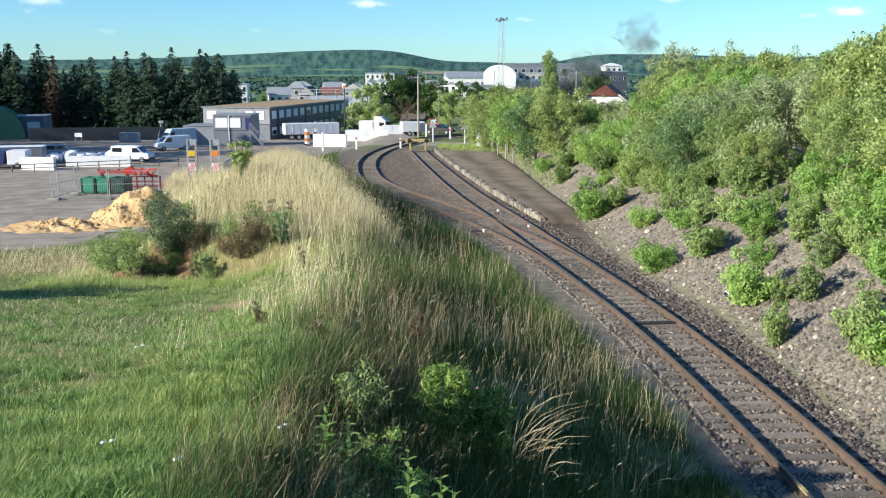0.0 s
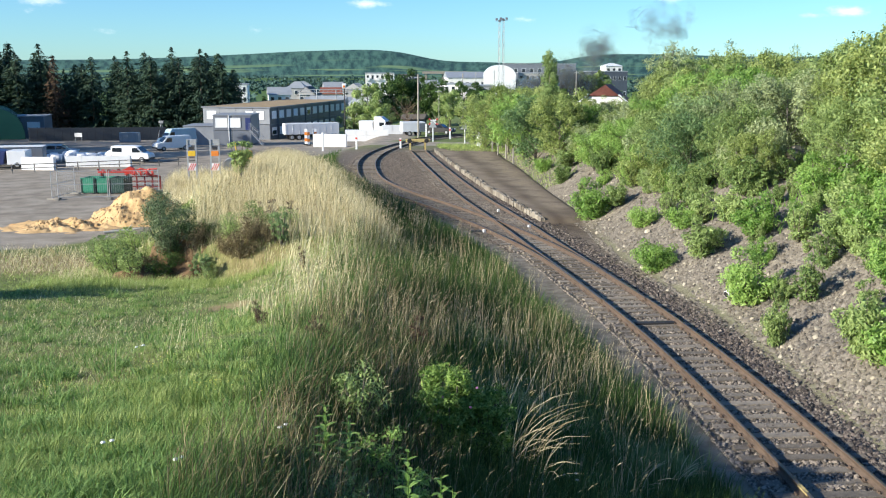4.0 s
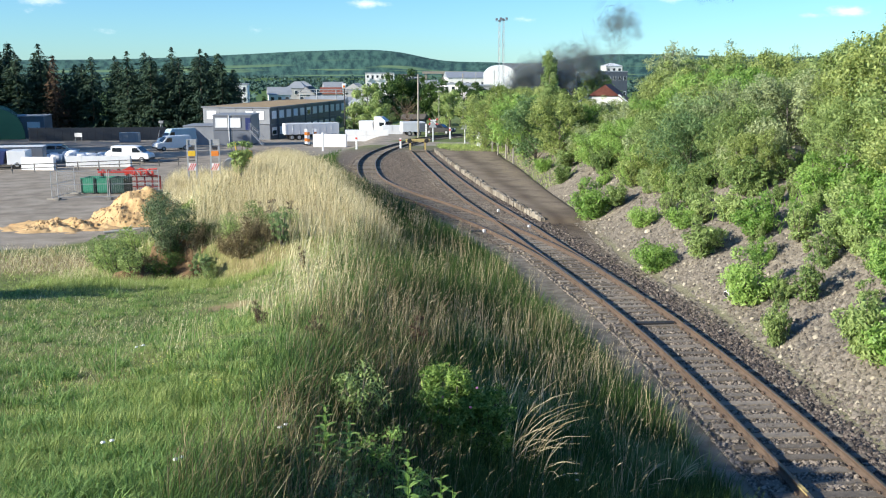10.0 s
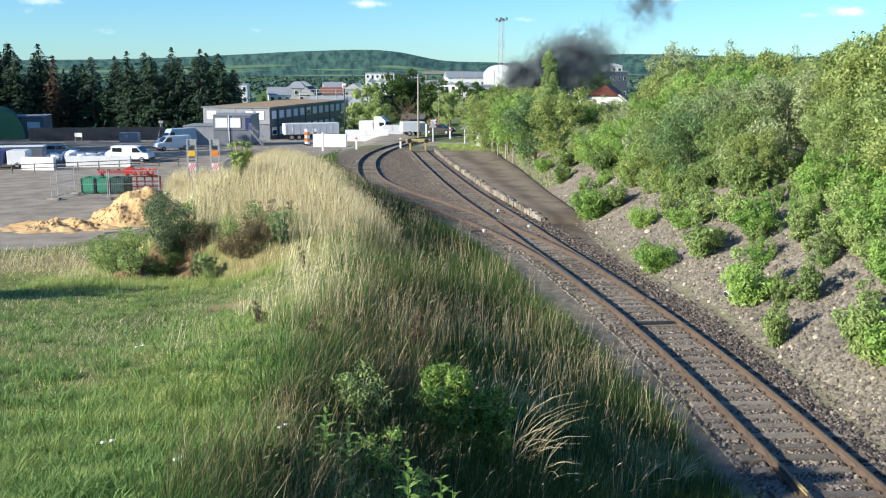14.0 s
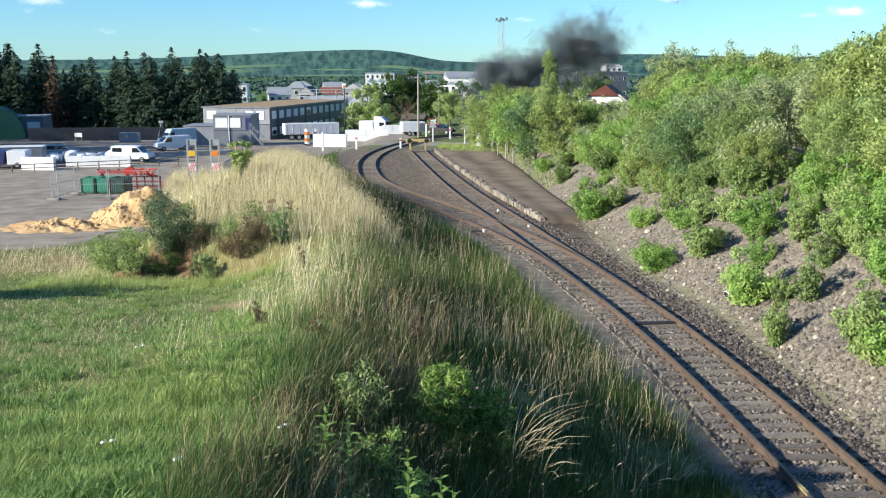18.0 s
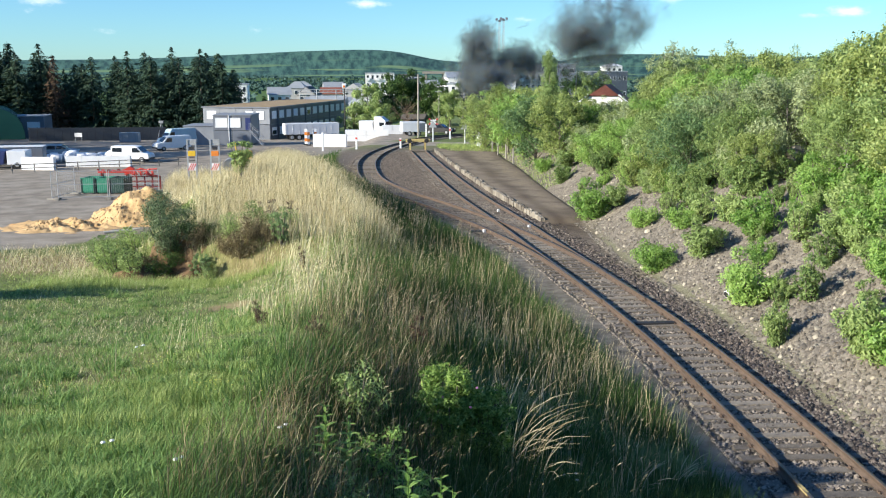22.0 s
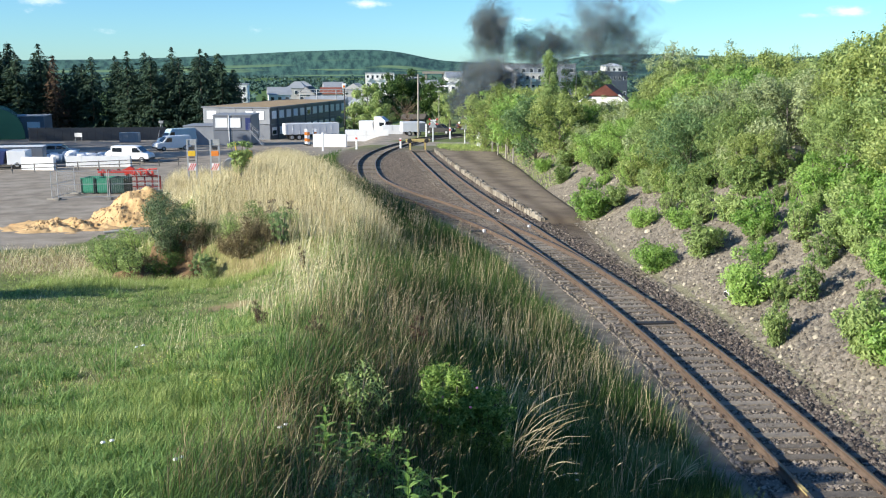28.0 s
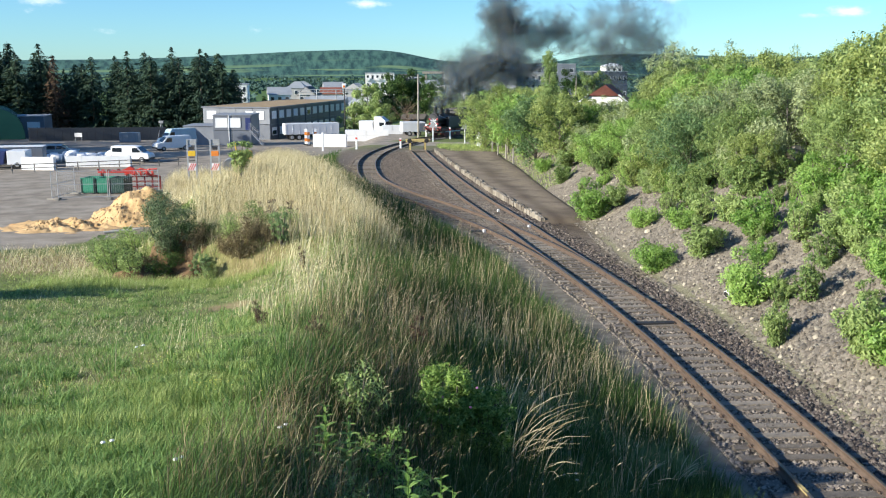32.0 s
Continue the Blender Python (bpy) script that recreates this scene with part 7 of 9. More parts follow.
        cyl(bm, (x0, rng.uniform(-0.3, 0.3), z0), (x0 + rng.uniform(0.3, 0.7), rng.uniform(-0.3, 0.3), z0 + rng.uniform(-0.25, 0.25)), 0.055, 0.055, 7)
        part("tine", bm, M["red"], im)
    for k in range(4):
        bm = B()
        cyl(bm, (-0.7 + k * 0.45, -0.25, 1.28), (-0.58 + k * 0.45, -0.25, 1.3), 0.21, 0.21, 14)
        part("disc", bm, M["red"], im)
    # mesh fence panels
    def panel(x, y, turn):
        fp = thing("site_fence", "galvanised mesh site fence panel on a block foot", "fence", pose(x, y, gz(x, y), 0, 0, turn), group="site fence")
        for a in (-1.7, 1.7):
            bm = B()
            cyl(bm, (a, 0, 0.02), (a, 0, 2.05), 0.028, 0.028, 8)
            part("post", bm, M["galv"], fp)
            bm = B()
            box(bm, a, 0, 0.08, 0.25, 0.7, 0.15, 0.03)
            part("foot_block", bm, M["concrete"], fp)
        for z in (0.2, 1.1, 2.02):
            bm = B()
            cyl(bm, (-1.7, 0, z), (1.7, 0, z), 0.02, 0.02, 6)
            part("rail", bm, M["galv"], fp)
        bm = B()
        for i in range(1, 24):
            x0 = -1.7 + i * 3.4 / 24
            box(bm, x0, 0, 1.1, 0.008, 0.008, 1.85)
        part("mesh", bm, M["galv"], fp)

    for i in range(2):
        panel(-25.4 + i * 3.5, 66.6 + i * 0.4, 7)
    panel(-27.4, 68.2, 84)
    # roadside sign frames with warning boards
    for x, y, col in ((-20.6, 78, "yellow"), (-18.7, 78, "orange")):
        sg = thing("sign_frame", "grey steel sign frame with a bright warning panel", "sign", pose(x, y, gz(x, y), 0, 0, 4), group="crossing sign frames")
        h = 2.55 - (gz(x, y) + 1.0)
        for a in (-0.34, 0.34):
            bm = B()
            box(bm, a, 0, h / 2, 0.14, 0.12, h, 0.01)
            part("post", bm, M["galv"], sg)
        bm = B()
        box(bm, 0, 0.03, h - 0.25, 0.7, 0.06, 0.5, 0.02)
        part("top_panel", bm, M["galv"], sg)
        bm = B()
        box(bm, 0, -0.06, h - 1.15, 0.6, 0.04, 0.42, 0.01)
        part("warning_panel", bm, M[col], sg, "bright warning panel")
        bm = B()
        box(bm, 0, -0.03, h - 0.72, 0.4, 0.05, 0.25, 0.02)
        part("lamp_box", bm, M["chassis"], sg)
        bm = B()
        box(bm, 0, -0.06, h - 2.25, 0.56, 0.03, 0.6, 0.01)
        board = part("striped_board", bm, M["blind"], sg, "red and white striped board")
        for k in (-1, 0, 1):
            bm = B()
            box(bm, k * 0.17, -0.08, h - 2.25, 0.075, 0.006, 0.62, 0, Matrix.Rotation(radians(28), 4, "Y"))
            part("stripe", bm, M["red"], board)
    # yellow roller by the shrub
    yr = thing("compact_roller", "small yellow construction roller half hidden by a shrub", "machine", pose(-17.0, 80, gz(-17, 80), 0, 0, 10))
    bm = B()
    box(bm, 0.2, 0, 1.35, 1.5, 1.0, 0.7, 0.12)
    part("engine_cover", bm, M["yellow"], yr)
    for x in (-0.9, 1.0):
        bm = B()
        cyl(bm, (x, -0.6, 0.55), (x, 0.6, 0.55), 0.55, 0.55, 20)
        part("drum", bm, M["galv"], yr)
    bm = B()
    for a in (-0.5, 0.5):
        cyl(bm, (-0.4, a, 1.2), (-0.4, a, 2.4), 0.03, 0.03, 8)
    cyl(bm, (-0.4, -0.5, 2.4), (-0.4, 0.5, 2.4), 0.03, 0.03, 8)
    part("roll_bar", bm, M["yellow"], yr)
    bm = B()
    box(bm, 0, 0, 0.95, 2.0, 0.9, 0.25, 0.04)
    part("frame", bm, M["chassis"], yr)
    # striped barrier boards by the trailer
    for i, (x, y) in enumerate(((-18.4, 128), (-17.2, 128.6), (-17.9, 127))):
        br = thing("traffic_barrier", "orange and white striped barrier on a foot", "barrier", pose(x, y, gz(x, y), 0, 0, 10 * i), group="traffic barriers")
        bm = B()
        box(bm, 0, 0, 0.08, 0.6, 0.35, 0.16, 0.03)
        part("foot", bm, M["rubber"], br)
        for k in range(5):
            bm = B()
            box(bm, 0, 0, 0.3 + k * 0.42, 0.34, 0.07, 0.41, 0.01)
            part("band", bm, M["orange"] if k % 2 else M["blind"], br)
    # sand heap with a low skirt
    r = np.random.RandomState(4)
    n = 130
    g = np.linspace(-1, 1, n)
    GX, GY = np.meshgrid(g, g)
    X, Y = -19.4 + GX * 6.5, 55.0 + GY * 5.5
    d1 = np.hypot((X + 17.95) / 3.1, (Y - 56.2) / 2.7)
    d2 = np.hypot((X + 21.8) / 4.4, (Y - 53.8) / 3.0)
    hz = 2.1 * np.clip(1 - d1 * d1 ** 0.15, 0, 1) ** 0.95 + 0.36 * np.clip(1 - d2, 0, 1) ** 0.7
    hz = hz * (1 + 0.35 * hum(X, Y, 1.1, 81)) + (0.36 * hum(X, Y, 0.25, 82) + 0.14 * hum(X, Y, 0.12, 86)) * np.clip(hz * 3, 0, 1)
    Z = land(X, Y) - 0.12 + hz * 1.06
    i = np.arange(n * n).reshape(n, n)
    Q = np.stack([i[:-1, :-1], i[:-1, 1:], i[1:, 1:], i[1:, :-1]], -1).reshape(-1, 4)
    tagged(new("sand_hillock", np_mesh("sand_hillock", np.stack([X.ravel(), Y.ravel(), Z.ravel()], 1), quads=Q, mat=M["sand"], smooth=True)), "heap of bright ochre sand spilling over the asphalt", "sand heap")
    # clods strewn over the heap
    pick = np.flatnonzero((hz > 0.25).ravel())
    pick = pick[r.randint(0, len(pick), 900)]
    c = np.stack([X.ravel(), Y.ravel(), Z.ravel()], 1)[pick]
    lump = np.array([(1, 0, -0.3), (0, 1, -0.3), (-1, 0, -0.3), (0, -1, -0.3), (0.2, 0.1, 0.9)]) * (0.6 + 0.8 * r.rand(900, 5, 1))
    lump = c[:, None] + lump * (0.03 + 0.09 * r.rand(900, 1, 1) ** 2)
    faces = np.array([(0, 1, 4), (1, 2, 4), (2, 3, 4), (3, 0, 4)])[None] + (np.arange(900) * 5)[:, None, None]
    tagged(new("sand_clods", np_mesh("sand_clods", lump.reshape(-1, 3), tris=faces.reshape(-1, 3), mat=M["clod"])), "damp brown clods strewn over the sand heap", "sand", kind="stuff")
    # bare soil scar in the end of the mound
    n = 50
    g = np.linspace(-1, 1, n)
    GX, GY = np.meshgrid(g, g)
    X, Y = -10.7 + GX * 1.9, 35.0 + GY * 1.35
    Z = land(X, Y) + 0.62 * np.clip(1 - np.hypot(GX, GY), 0, 1) ** 0.6 * (0.4 + 1.5 * hum(X, Y, 0.45, 83)) + 0.16 * hum(X, Y, 0.14, 84) - 0.10
    i = np.arange(n * n).reshape(n, n)
    Q = np.stack([i[:-1, :-1], i[:-1, 1:], i[1:, 1:], i[1:, :-1]], -1).reshape(-1, 4)
    tagged(new("soil_scar", np_mesh("soil_scar", np.stack([X.ravel(), Y.ravel(), Z.ravel()], 1), quads=Q, mat=M["soil"], smooth=True)), "bare reddish earth exposed in the end of the mound", "soil")
    lg = thing("log", "pale weathered log lying on the grass", "log", pose(-17.7, 51.5, gz(-17.7, 51.5) + 0.1, 0, 0, 24))
    bm = B()
    cyl(bm, (-0.9, 0, 0.0), (0.2, 0.05, 0.03), 0.08, 0.07, 9)
    cyl(bm, (0.2, 0.05, 0.03), (1.0, -0.1, 0.12), 0.07, 0.045, 9)
    cyl(bm, (0.3, 0.05, 0.04), (0.6, 0.2, 0.3), 0.04, 0.02, 7)
    part("stem", bm, M["bark_birch"], lg)


yard_things()


def guard_fence():
    gf = thing("guard_fence", "low dark post-and-rail fence along the parking edge", "fence")
    p, q = Vector((-47, 84.5, 0)), Vector((-25.5, 98.5, 0))
    n = 13
    last = None
    for i in range(n + 1):
        a = p.lerp(q, i / n)
        a.z = gz(a.x, a.y)
        bm = B()
        box(bm, a.x, a.y, a.z + 0.4, 0.09, 0.09, 0.9, 0.01)
        part("post", bm, M["wood_grey"], gf)
        if last is not None:
            for z in (0.42, 0.78):
                bm = B()
                cyl(bm, last + Vector((0, 0, z)), a + Vector((0, 0, z)), 0.035, 0.035, 6)
                part("rail", bm, M["chassis"], gf)
        last = a


guard_fence()


def back_of_yard():
    ct = thing("storage_container", "small blue-grey steel container at the back of the yard", "container", pose(-45.6, 139, gz(-45.6, 139), 0, 0, 6))
    bm = B()
    box(bm, 0, 0, 0.72, 2.7, 1.6, 1.35, 0.03)
    part("body", bm, M["roof_grey"], ct)
    for x in (-0.9, 0.0, 0.9):
        bm = B()
        box(bm, x, -0.81, 0.72, 0.06, 0.03, 1.25, 0.01)
        part("rib", bm, M["light_grey"], ct)
    sg = thing("yard_sign", "small white sign board on two legs in the yard", "sign", pose(-53.5, 140, gz(-53.5, 140)))
    bm = B()
    box(bm, 0, 0, 1.0, 1.1, 0.04, 0.6, 0.01)
    part("board", bm, M["blind"], sg)
    for x in (-0.45, 0.45):
        bm = B()
        box(bm, x, 0.04, 0.6, 0.06, 0.04, 1.3, 0.01)
        part("leg", bm, M["galv"], sg)
    tp = thing("work_light", "tall tripod work light before the spruces", "lamp", pose(-44.2, 150, gz(-44.2, 150)))
    for a in range(3):
        bm = B()
        cyl(bm, (0.9 * math.cos(a * 2.09), 0.9 * math.sin(a * 2.09), 0), (0, 0, 2.6), 0.05, 0.04, 6)
        part("leg", bm, M["galv"], tp)
    bm = B()
    box(bm, 0, 0, 2.75, 0.7, 0.3, 0.4, 0.04)
    part("lamp_head", bm, M["galv"], tp)
    bx = thing("site_container", "long grey steel container with a white roof", "container", pose(-43.8, 98.5, gz(-43.8, 98.5), 0, 0, 12))
    bm = B()
    box(bm, 0, 0, 0.95, 4.8, 2.0, 1.8, 0.03)
    part("body", bm, M["grey_panel"], bx)
    bm = B()
    box(bm, 0, 0, 1.89, 4.9, 2.1, 0.08, 0.02)
    part("roof", bm, M["white_paint"], bx)

    # bulk bags behind the block walls
    rng = random.Random(91)
    kinds = []
    for k in range(3):
        bm = B()
        bmesh.ops.create_icosphere(bm, subdivisions=3, radius=0.6)
        for v in bm.verts:
            q = v.co.normalized()
            f = 1 + 0.22 * noise.noise(q * 2.0 + Vector((k * 7, 0, 0))) + 0.1 * noise.noise(q * 5.0 + Vector((0, k * 7, 0)))
            v.co = Vector([math.copysign(min(abs(c), 0.5), c) for c in v.co * f])
            v.co.z = v.co.z * 0.95 + 0.45
        kinds.append(tagged(part("bulk_bag", bm, M["white_sheet"], None, "", True), "lumpy white woven bulk bag standing in the yard", "bag", "bulk bags"))
    spots = []
    for i in range(26):
        x = -43.0 + i * 0.36 + rng.uniform(-0.3, 0.3)
        spots.append((x, 101.5 + 0.35 * (i % 4) * 2.2 + 0.25 * (x + 43) * 0.3))
    for i, (x, y) in enumerate(spots):
        s = rng.uniform(0.75, 1.25)
        m = pose(x, y, gz(x, y) - 0.03, 0, 0, rng.uniform(0, 90)) @ Matrix.Diagonal((s, s, s * rng.uniform(0.75, 1.1), 1))
        if i < 3:
            kinds[i].matrix_basis = m
        else:
            copy_thing(kinds[i % 3], m)
    # board fence along the foot of the spruces, its dark boards standing in for shade
    bf = thing("board_fence", "board fence below the spruces, dark to stand in for shade", "fence")
    p, q = Vector((-62, 143, 0)), Vector((-43.5, 150, 0))
    for i in range(17):
        a, c = p.lerp(q, i / 17), p.lerp(q, (i + 1) / 17)
        z = gz((a.x + c.x) / 2, a.y)
        bm = B()
        box(bm, 0, 0, 1.0, (c - a).length - 0.03, 0.05, 2.0, 0.01)
        b = part("board_panel", bm, M["brick_dark"], bf)
        b.matrix_basis = pose((a.x + c.x) / 2, (a.y + c.y) / 2, z - 0.05, 0, 0, math.degrees(math.atan2(c.y - a.y, c.x - a.x)))
        bm = B()
        box(bm, a.x, a.y + 0.08, z + 1.0, 0.12, 0.12, 2.1, 0.01)
        part("post", bm, M["chassis"], bf)


back_of_yard()

# ---- things along the line ----


def platform():
    pf = thing("loading_platform", "low earth platform edged with upright concrete blocks", "platform", kind="structure")
    ys = np.arange(49.0, 99.0, 0.62)
    rng = random.Random(8)
    shapes = []
    for k in range(4):
        bm = B()
        box(bm, 0, 0, 0, 0.20, 0.57, 0.72, 0.03)
        for v in bm.verts:
            v.co += Vector((rng.uniform(-0.02, 0.02), rng.uniform(-0.02, 0.02), rng.uniform(-0.03, 0.03)))
        me = bpy.data.meshes.new("edge_block")
        bm.to_mesh(me)
        bm.free()
        me.materials.append(M["edge_concrete"])
        shapes.append(me)
    for y in ys:
        x = float(main_x(y)) + 1.78
        s = (float(main_x(y + 0.5)) - float(main_x(y - 0.5)))
        b = new("edge_block", rng.choice(shapes))
        b.parent = pf
        b.matrix_basis = pose(x, float(y), float(track_level(y)) - 0.24 + rng.uniform(-0.08, 0.05), rng.uniform(-2, 2), rng.uniform(-4, 4), -math.degrees(math.atan(s)) + rng.uniform(-3, 3))
    # earth fill behind the edge
    V, Q = [], []
    yy = np.linspace(47.6, 100, 90)
    for y in yy:
        x0 = float(main_x(y)) + 1.86
        x1 = max(float(foot_right(y)) + 0.5, x0 + 0.6)
        top = float(track_level(y)) + 0.07 * float(ss(47.8, 49.5, y)) - 0.30 * (1 - float(ss(47.6, 49.5, y)))
        for k in range(17):
            u = k / 16
            x = x0 + (x1 - x0) * u
            V.append((x, y, top - 0.06 * u + 0.035 * float(hum(x, y, 0.8, 85)) - (0.3 if k == 16 else 0)))
    for j in range(len(yy) - 1):
        for k in range(16):
            a = j * 17 + k
            Q.append((a, a + 1, a + 18, a + 17))
    me = np_mesh("earth_fill", np.array(V), quads=Q, mat=M["platform_earth"], smooth=True)
    P = np.array(V)
    u = (P[:, 0] - main_x(P[:, 1]) - 1.86) / np.maximum(foot_right(P[:, 1]) + 0.5 - main_x(P[:, 1]) - 1.86, 0.6)
    wet = ss(0.22, 0.0, np.abs(u - 0.36 + 0.08 * hum(P[:, 0], P[:, 1], 3.0, 88))) + ss(0.7, 0.95, u) + ss(55, 49, P[:, 1] + 2 * hum(P[:, 0], P[:, 1], 1.2, 89))
    a = me.attributes.new("damp", "FLOAT", "POINT")
    a.data.foreach_set("value", np.clip(0.8 * wet * (0.75 + 0.5 * hum(P[:, 0], P[:, 1], 1.5, 90)), 0, 1).astype(np.float32))
    f = new("earth_fill", me)
    f.parent = pf


M["platform_earth"] = material("trodden_dark_earth", (0.17, 0.13, 0.088), (0.31, 0.245, 0.17), 0.95, 0.9, 14, 0.5, bump_dist=0.04, stain=(0.12, 0.09, 0.066), stain_scale=0.5, stain_at=(0.45, 0.7))


def damp_earth():
    """Darker damp soil in the ruts and at the edges."""
    t = M["platform_earth"].node_tree
    bs = t.nodes["Principled BSDF"]
    col = bs.inputs["Base Color"].links[0].from_socket
    a = t.nodes.new("ShaderNodeAttribute")
    a.attribute_name = "damp"
    x = t.nodes.new("ShaderNodeMix")
    x.data_type = "RGBA"
    x.inputs[7].default_value = (0.075, 0.05, 0.031, 1)
    t.links.new(a.outputs["Fac"], x.inputs[0])
    t.links.new(col, x.inputs[6])
    t.links.new(x.outputs[2], bs.inputs["Base Color"])


damp_earth()
platform()


def line_things():
    # buffer stop at the end of the main track
    c, d, r = track_frame(main_x, 98.6)
    m = Matrix.Translation(c) @ Matrix((r, d, Vector((0, 0, 1)))).transposed().to_4x4()
    bs = thing("buffer_stop", "old yellow buffer stop of rails and a timber beam", "buffer stop", m)
    for s in (-1, 1):
        bm = B()
        box(bm, s * 0.78, 0, 0.45, 0.16, 0.16, 1.35, 0.02)
        part("post", bm, M["faded_yellow"], bs)
        bm = B()
        cyl(bm, (s * 0.78, 0.1, 1.0), (s * 0.78, 1.8, -0.1), 0.06, 0.06, 8)
        part("strut", bm, M["rail_side"], bs)
        bm = B()
        cyl(bm, (s * 0.875, -0.1, 0.98), (s * 0.875, -0.38, 0.98), 0.13, 0.13, 14)
        cyl(bm, (s * 0.875, -0.38, 0.98), (s * 0.875, -0.46, 0.98), 0.24, 0.22, 18)
        part("buffer", bm, M["chassis"], bs)
    bm = B()
    box(bm, 0, 0, 0.98, 2.5, 0.24, 0.34, 0.03)
    part("beam", bm, M["faded_yellow"], bs)
    bm = B()
    box(bm, 0, -0.3, -0.05, 1.9, 0.5, 0.16, 0.03)
    part("wheel_stop", bm, M["sleeper"], bs)
    # crossing signs
    def st_andrew(x, y, size):
        sg = thing("crossing_sign", "white level crossing cross on a pale post", "sign", pose(x, y, gz(x, y), 0, 0, 5), group="level crossing signs")
        bm = B()
        cyl(bm, (0, 0, -0.1), (0, 0, 2.7), 0.055, 0.055, 10)
        part("post", bm, M["blind"], sg)
        for a in (-32, 32):
            bm = B()
            box(bm, 0, -0.08 - (0.02 if a > 0 else 0), 2.45, 1.35, 0.02, 0.17, 0.005, Matrix.Rotation(radians(a), 4, "Y"))
            arm = part("arm", bm, M["blind"], sg)
            for s in (-1, 1):
                bm = B()
                box(bm, s * 0.53 * math.cos(radians(a)), -0.098 - (0.02 if a > 0 else 0), 2.45 - s * 0.53 * math.sin(radians(a)), 0.26, 0.008, 0.165, 0, Matrix.Rotation(radians(a), 4, "Y"))
                part("red_tip", bm, M["red"], arm)

    st_andrew(-1.2, 117.6, 1)
    def warning(x, y):
        sg = thing("warning_sign", "triangular warning sign seen from behind on a post", "sign", pose(x, y, gz(x, y), 0, 0, -4), group="level crossing signs")
        bm = B()
        cyl(bm, (0, 0, -0.1), (0, 0, 2.5), 0.055, 0.055, 10)
        part("post", bm, M["blind"], sg)
        bm = B()
        prism(bm, [(-0.5, 1.75), (0.5, 1.75), (0.0, 2.62)], 0.03, "y", 0.006)
        for v in bm.verts:
            v.co.y -= 0.08
        part("plate", bm, M["galv"], sg)

    warning(2.55, 111.8)
    warning(-1.25, 117.0)
    # posts along the road
    for x, y, h, red in ((-13.0, 103, 2.0, 0), (-9.4, 103.5, 1.5, 1), (-4.6, 103.2, 1.2, 1), (-2.2, 124.5, 1.9, 0), (0.9, 123, 1.5, 1)):
        po = thing("marker_post", "white marker post with red bands by the road" if red else "plain white marker post by the road", "post", pose(x, y, gz(x, y)), group="road posts")
        bm = B()
        box(bm, 0, 0, h / 2, 0.2, 0.2, h, 0.03)
        body = part("shaft", bm, M["blind"], po)
        if red:
            for z in (0.8,):
                bm = B()
                box(bm, 0, 0, h * z, 0.212, 0.212, h * 0.16, 0.03)
                part("band", bm, M["red"], body)
    cb = thing("relay_cabinet", "narrow pale signal cabinet at the tree line", "cabinet", pose(3.95, 103.8, gz(3.95, 103.8), 0, 0, 10))
    bm = B()
    box(bm, 0, 0, 0.95, 0.5, 0.45, 1.9, 0.03)
    part("case", bm, M["white_paint"], cb)
    bm = B()
    box(bm, 0, -0.235, 0.95, 0.4, 0.02, 1.6, 0.01)
    door = part("door", bm, M["blind"], cb)
    bm = B()
    box(bm, 0.14, -0.26, 0.95, 0.03, 0.03, 0.12, 0.005)
    part("handle", bm, M["chassis"], door)
    # fence posts under the trees
    for i in range(5):
        x, y = 4.5 + 0.4 * i, 101.0 - 4.6 * i
        fp = thing("fence_post", "weathered wooden fence post in the verge", "post", pose(x + 0.1 * (i % 2), y, gz(x, y) + 0.1, 2 * (i % 3) - 2, 0, 17 * i), group="fence posts")
        bm = B()
        cyl(bm, (0, 0, -0.3), (0, 0, 1.35), 0.07, 0.06, 8)
        part("shaft", bm, M["wood_grey"], fp)
    # poles of the line
    for x, y, top, rad, label in ((-3.25, 126, 6.4, 0.14, "tall pale concrete pole by the level crossing"), (-0.6, 140, 4.2, 0.06, "thin grey pole by the railway"), (-16.6, 162, 4.8, 0.12, "dark pole with equipment behind the office"), (26.5, 192, 6.6, 0.10, "slim pole near the red-roofed house"), (4.4, 215, 6.0, 0.10, "slim catenary pole along the railway"), (12.2, 230, 6.5, 0.10, "slim catenary pole along the railway"), (8.2, 240, 6.0, 0.10, "slim catenary pole along the railway"), (21.5, 235, 6.0, 0.10, "slim catenary pole along the railway")):
        z = gz(x, y)
        po = thing("line_pole", label, "pole", pose(x, y, z), group="line poles")
        bm = B()
        cyl(bm, (0, 0, -0.4), (0, 0, top - z), rad, rad * 0.75, 10)
        part("shaft", bm, M["concrete"] if "dark" not in label else M["chassis"], po)
        bm = B()
        box(bm, 0, 0, top - z - 0.4, 1.0, 0.08, 0.08, 0.01)
        part("crossarm", bm, M["galv"], po)
    z = gz(-16.6, 162)
    sgl = thing("signal_head", "red and white signal head on the dark pole", "signal", pose(-16.6, 161.7, 3.4))
    bm = B()
    box(bm, 0, -0.1, 0.8, 0.6, 0.3, 0.8, 0.05)
    part("housing", bm, M["blind"], sgl)
    bm = B()
    box(bm, 0, -0.27, 0.7, 0.4, 0.04, 0.35, 0.02)
    part("red_face", bm, M["orange"], sgl)
    # gantry over the line behind the office
    ga = thing("line_gantry", "grey steel gantry across the station tracks", "gantry")
    for x in (-33.5, -29.5, -25.0, -19.0):
        bm = B()
        cyl(bm, (x, 225, gz(x, 225) - 0.3), (x, 225, 2.2), 0.12, 0.1, 8)
        part("leg", bm, M["galv"], ga)
    for z in (1.4, 2.1):
        bm = B()
        cyl(bm, (-33.5, 225, z), (-19.0, 225, z), 0.08, 0.08, 6)
        part("chord", bm, M["galv"], ga)
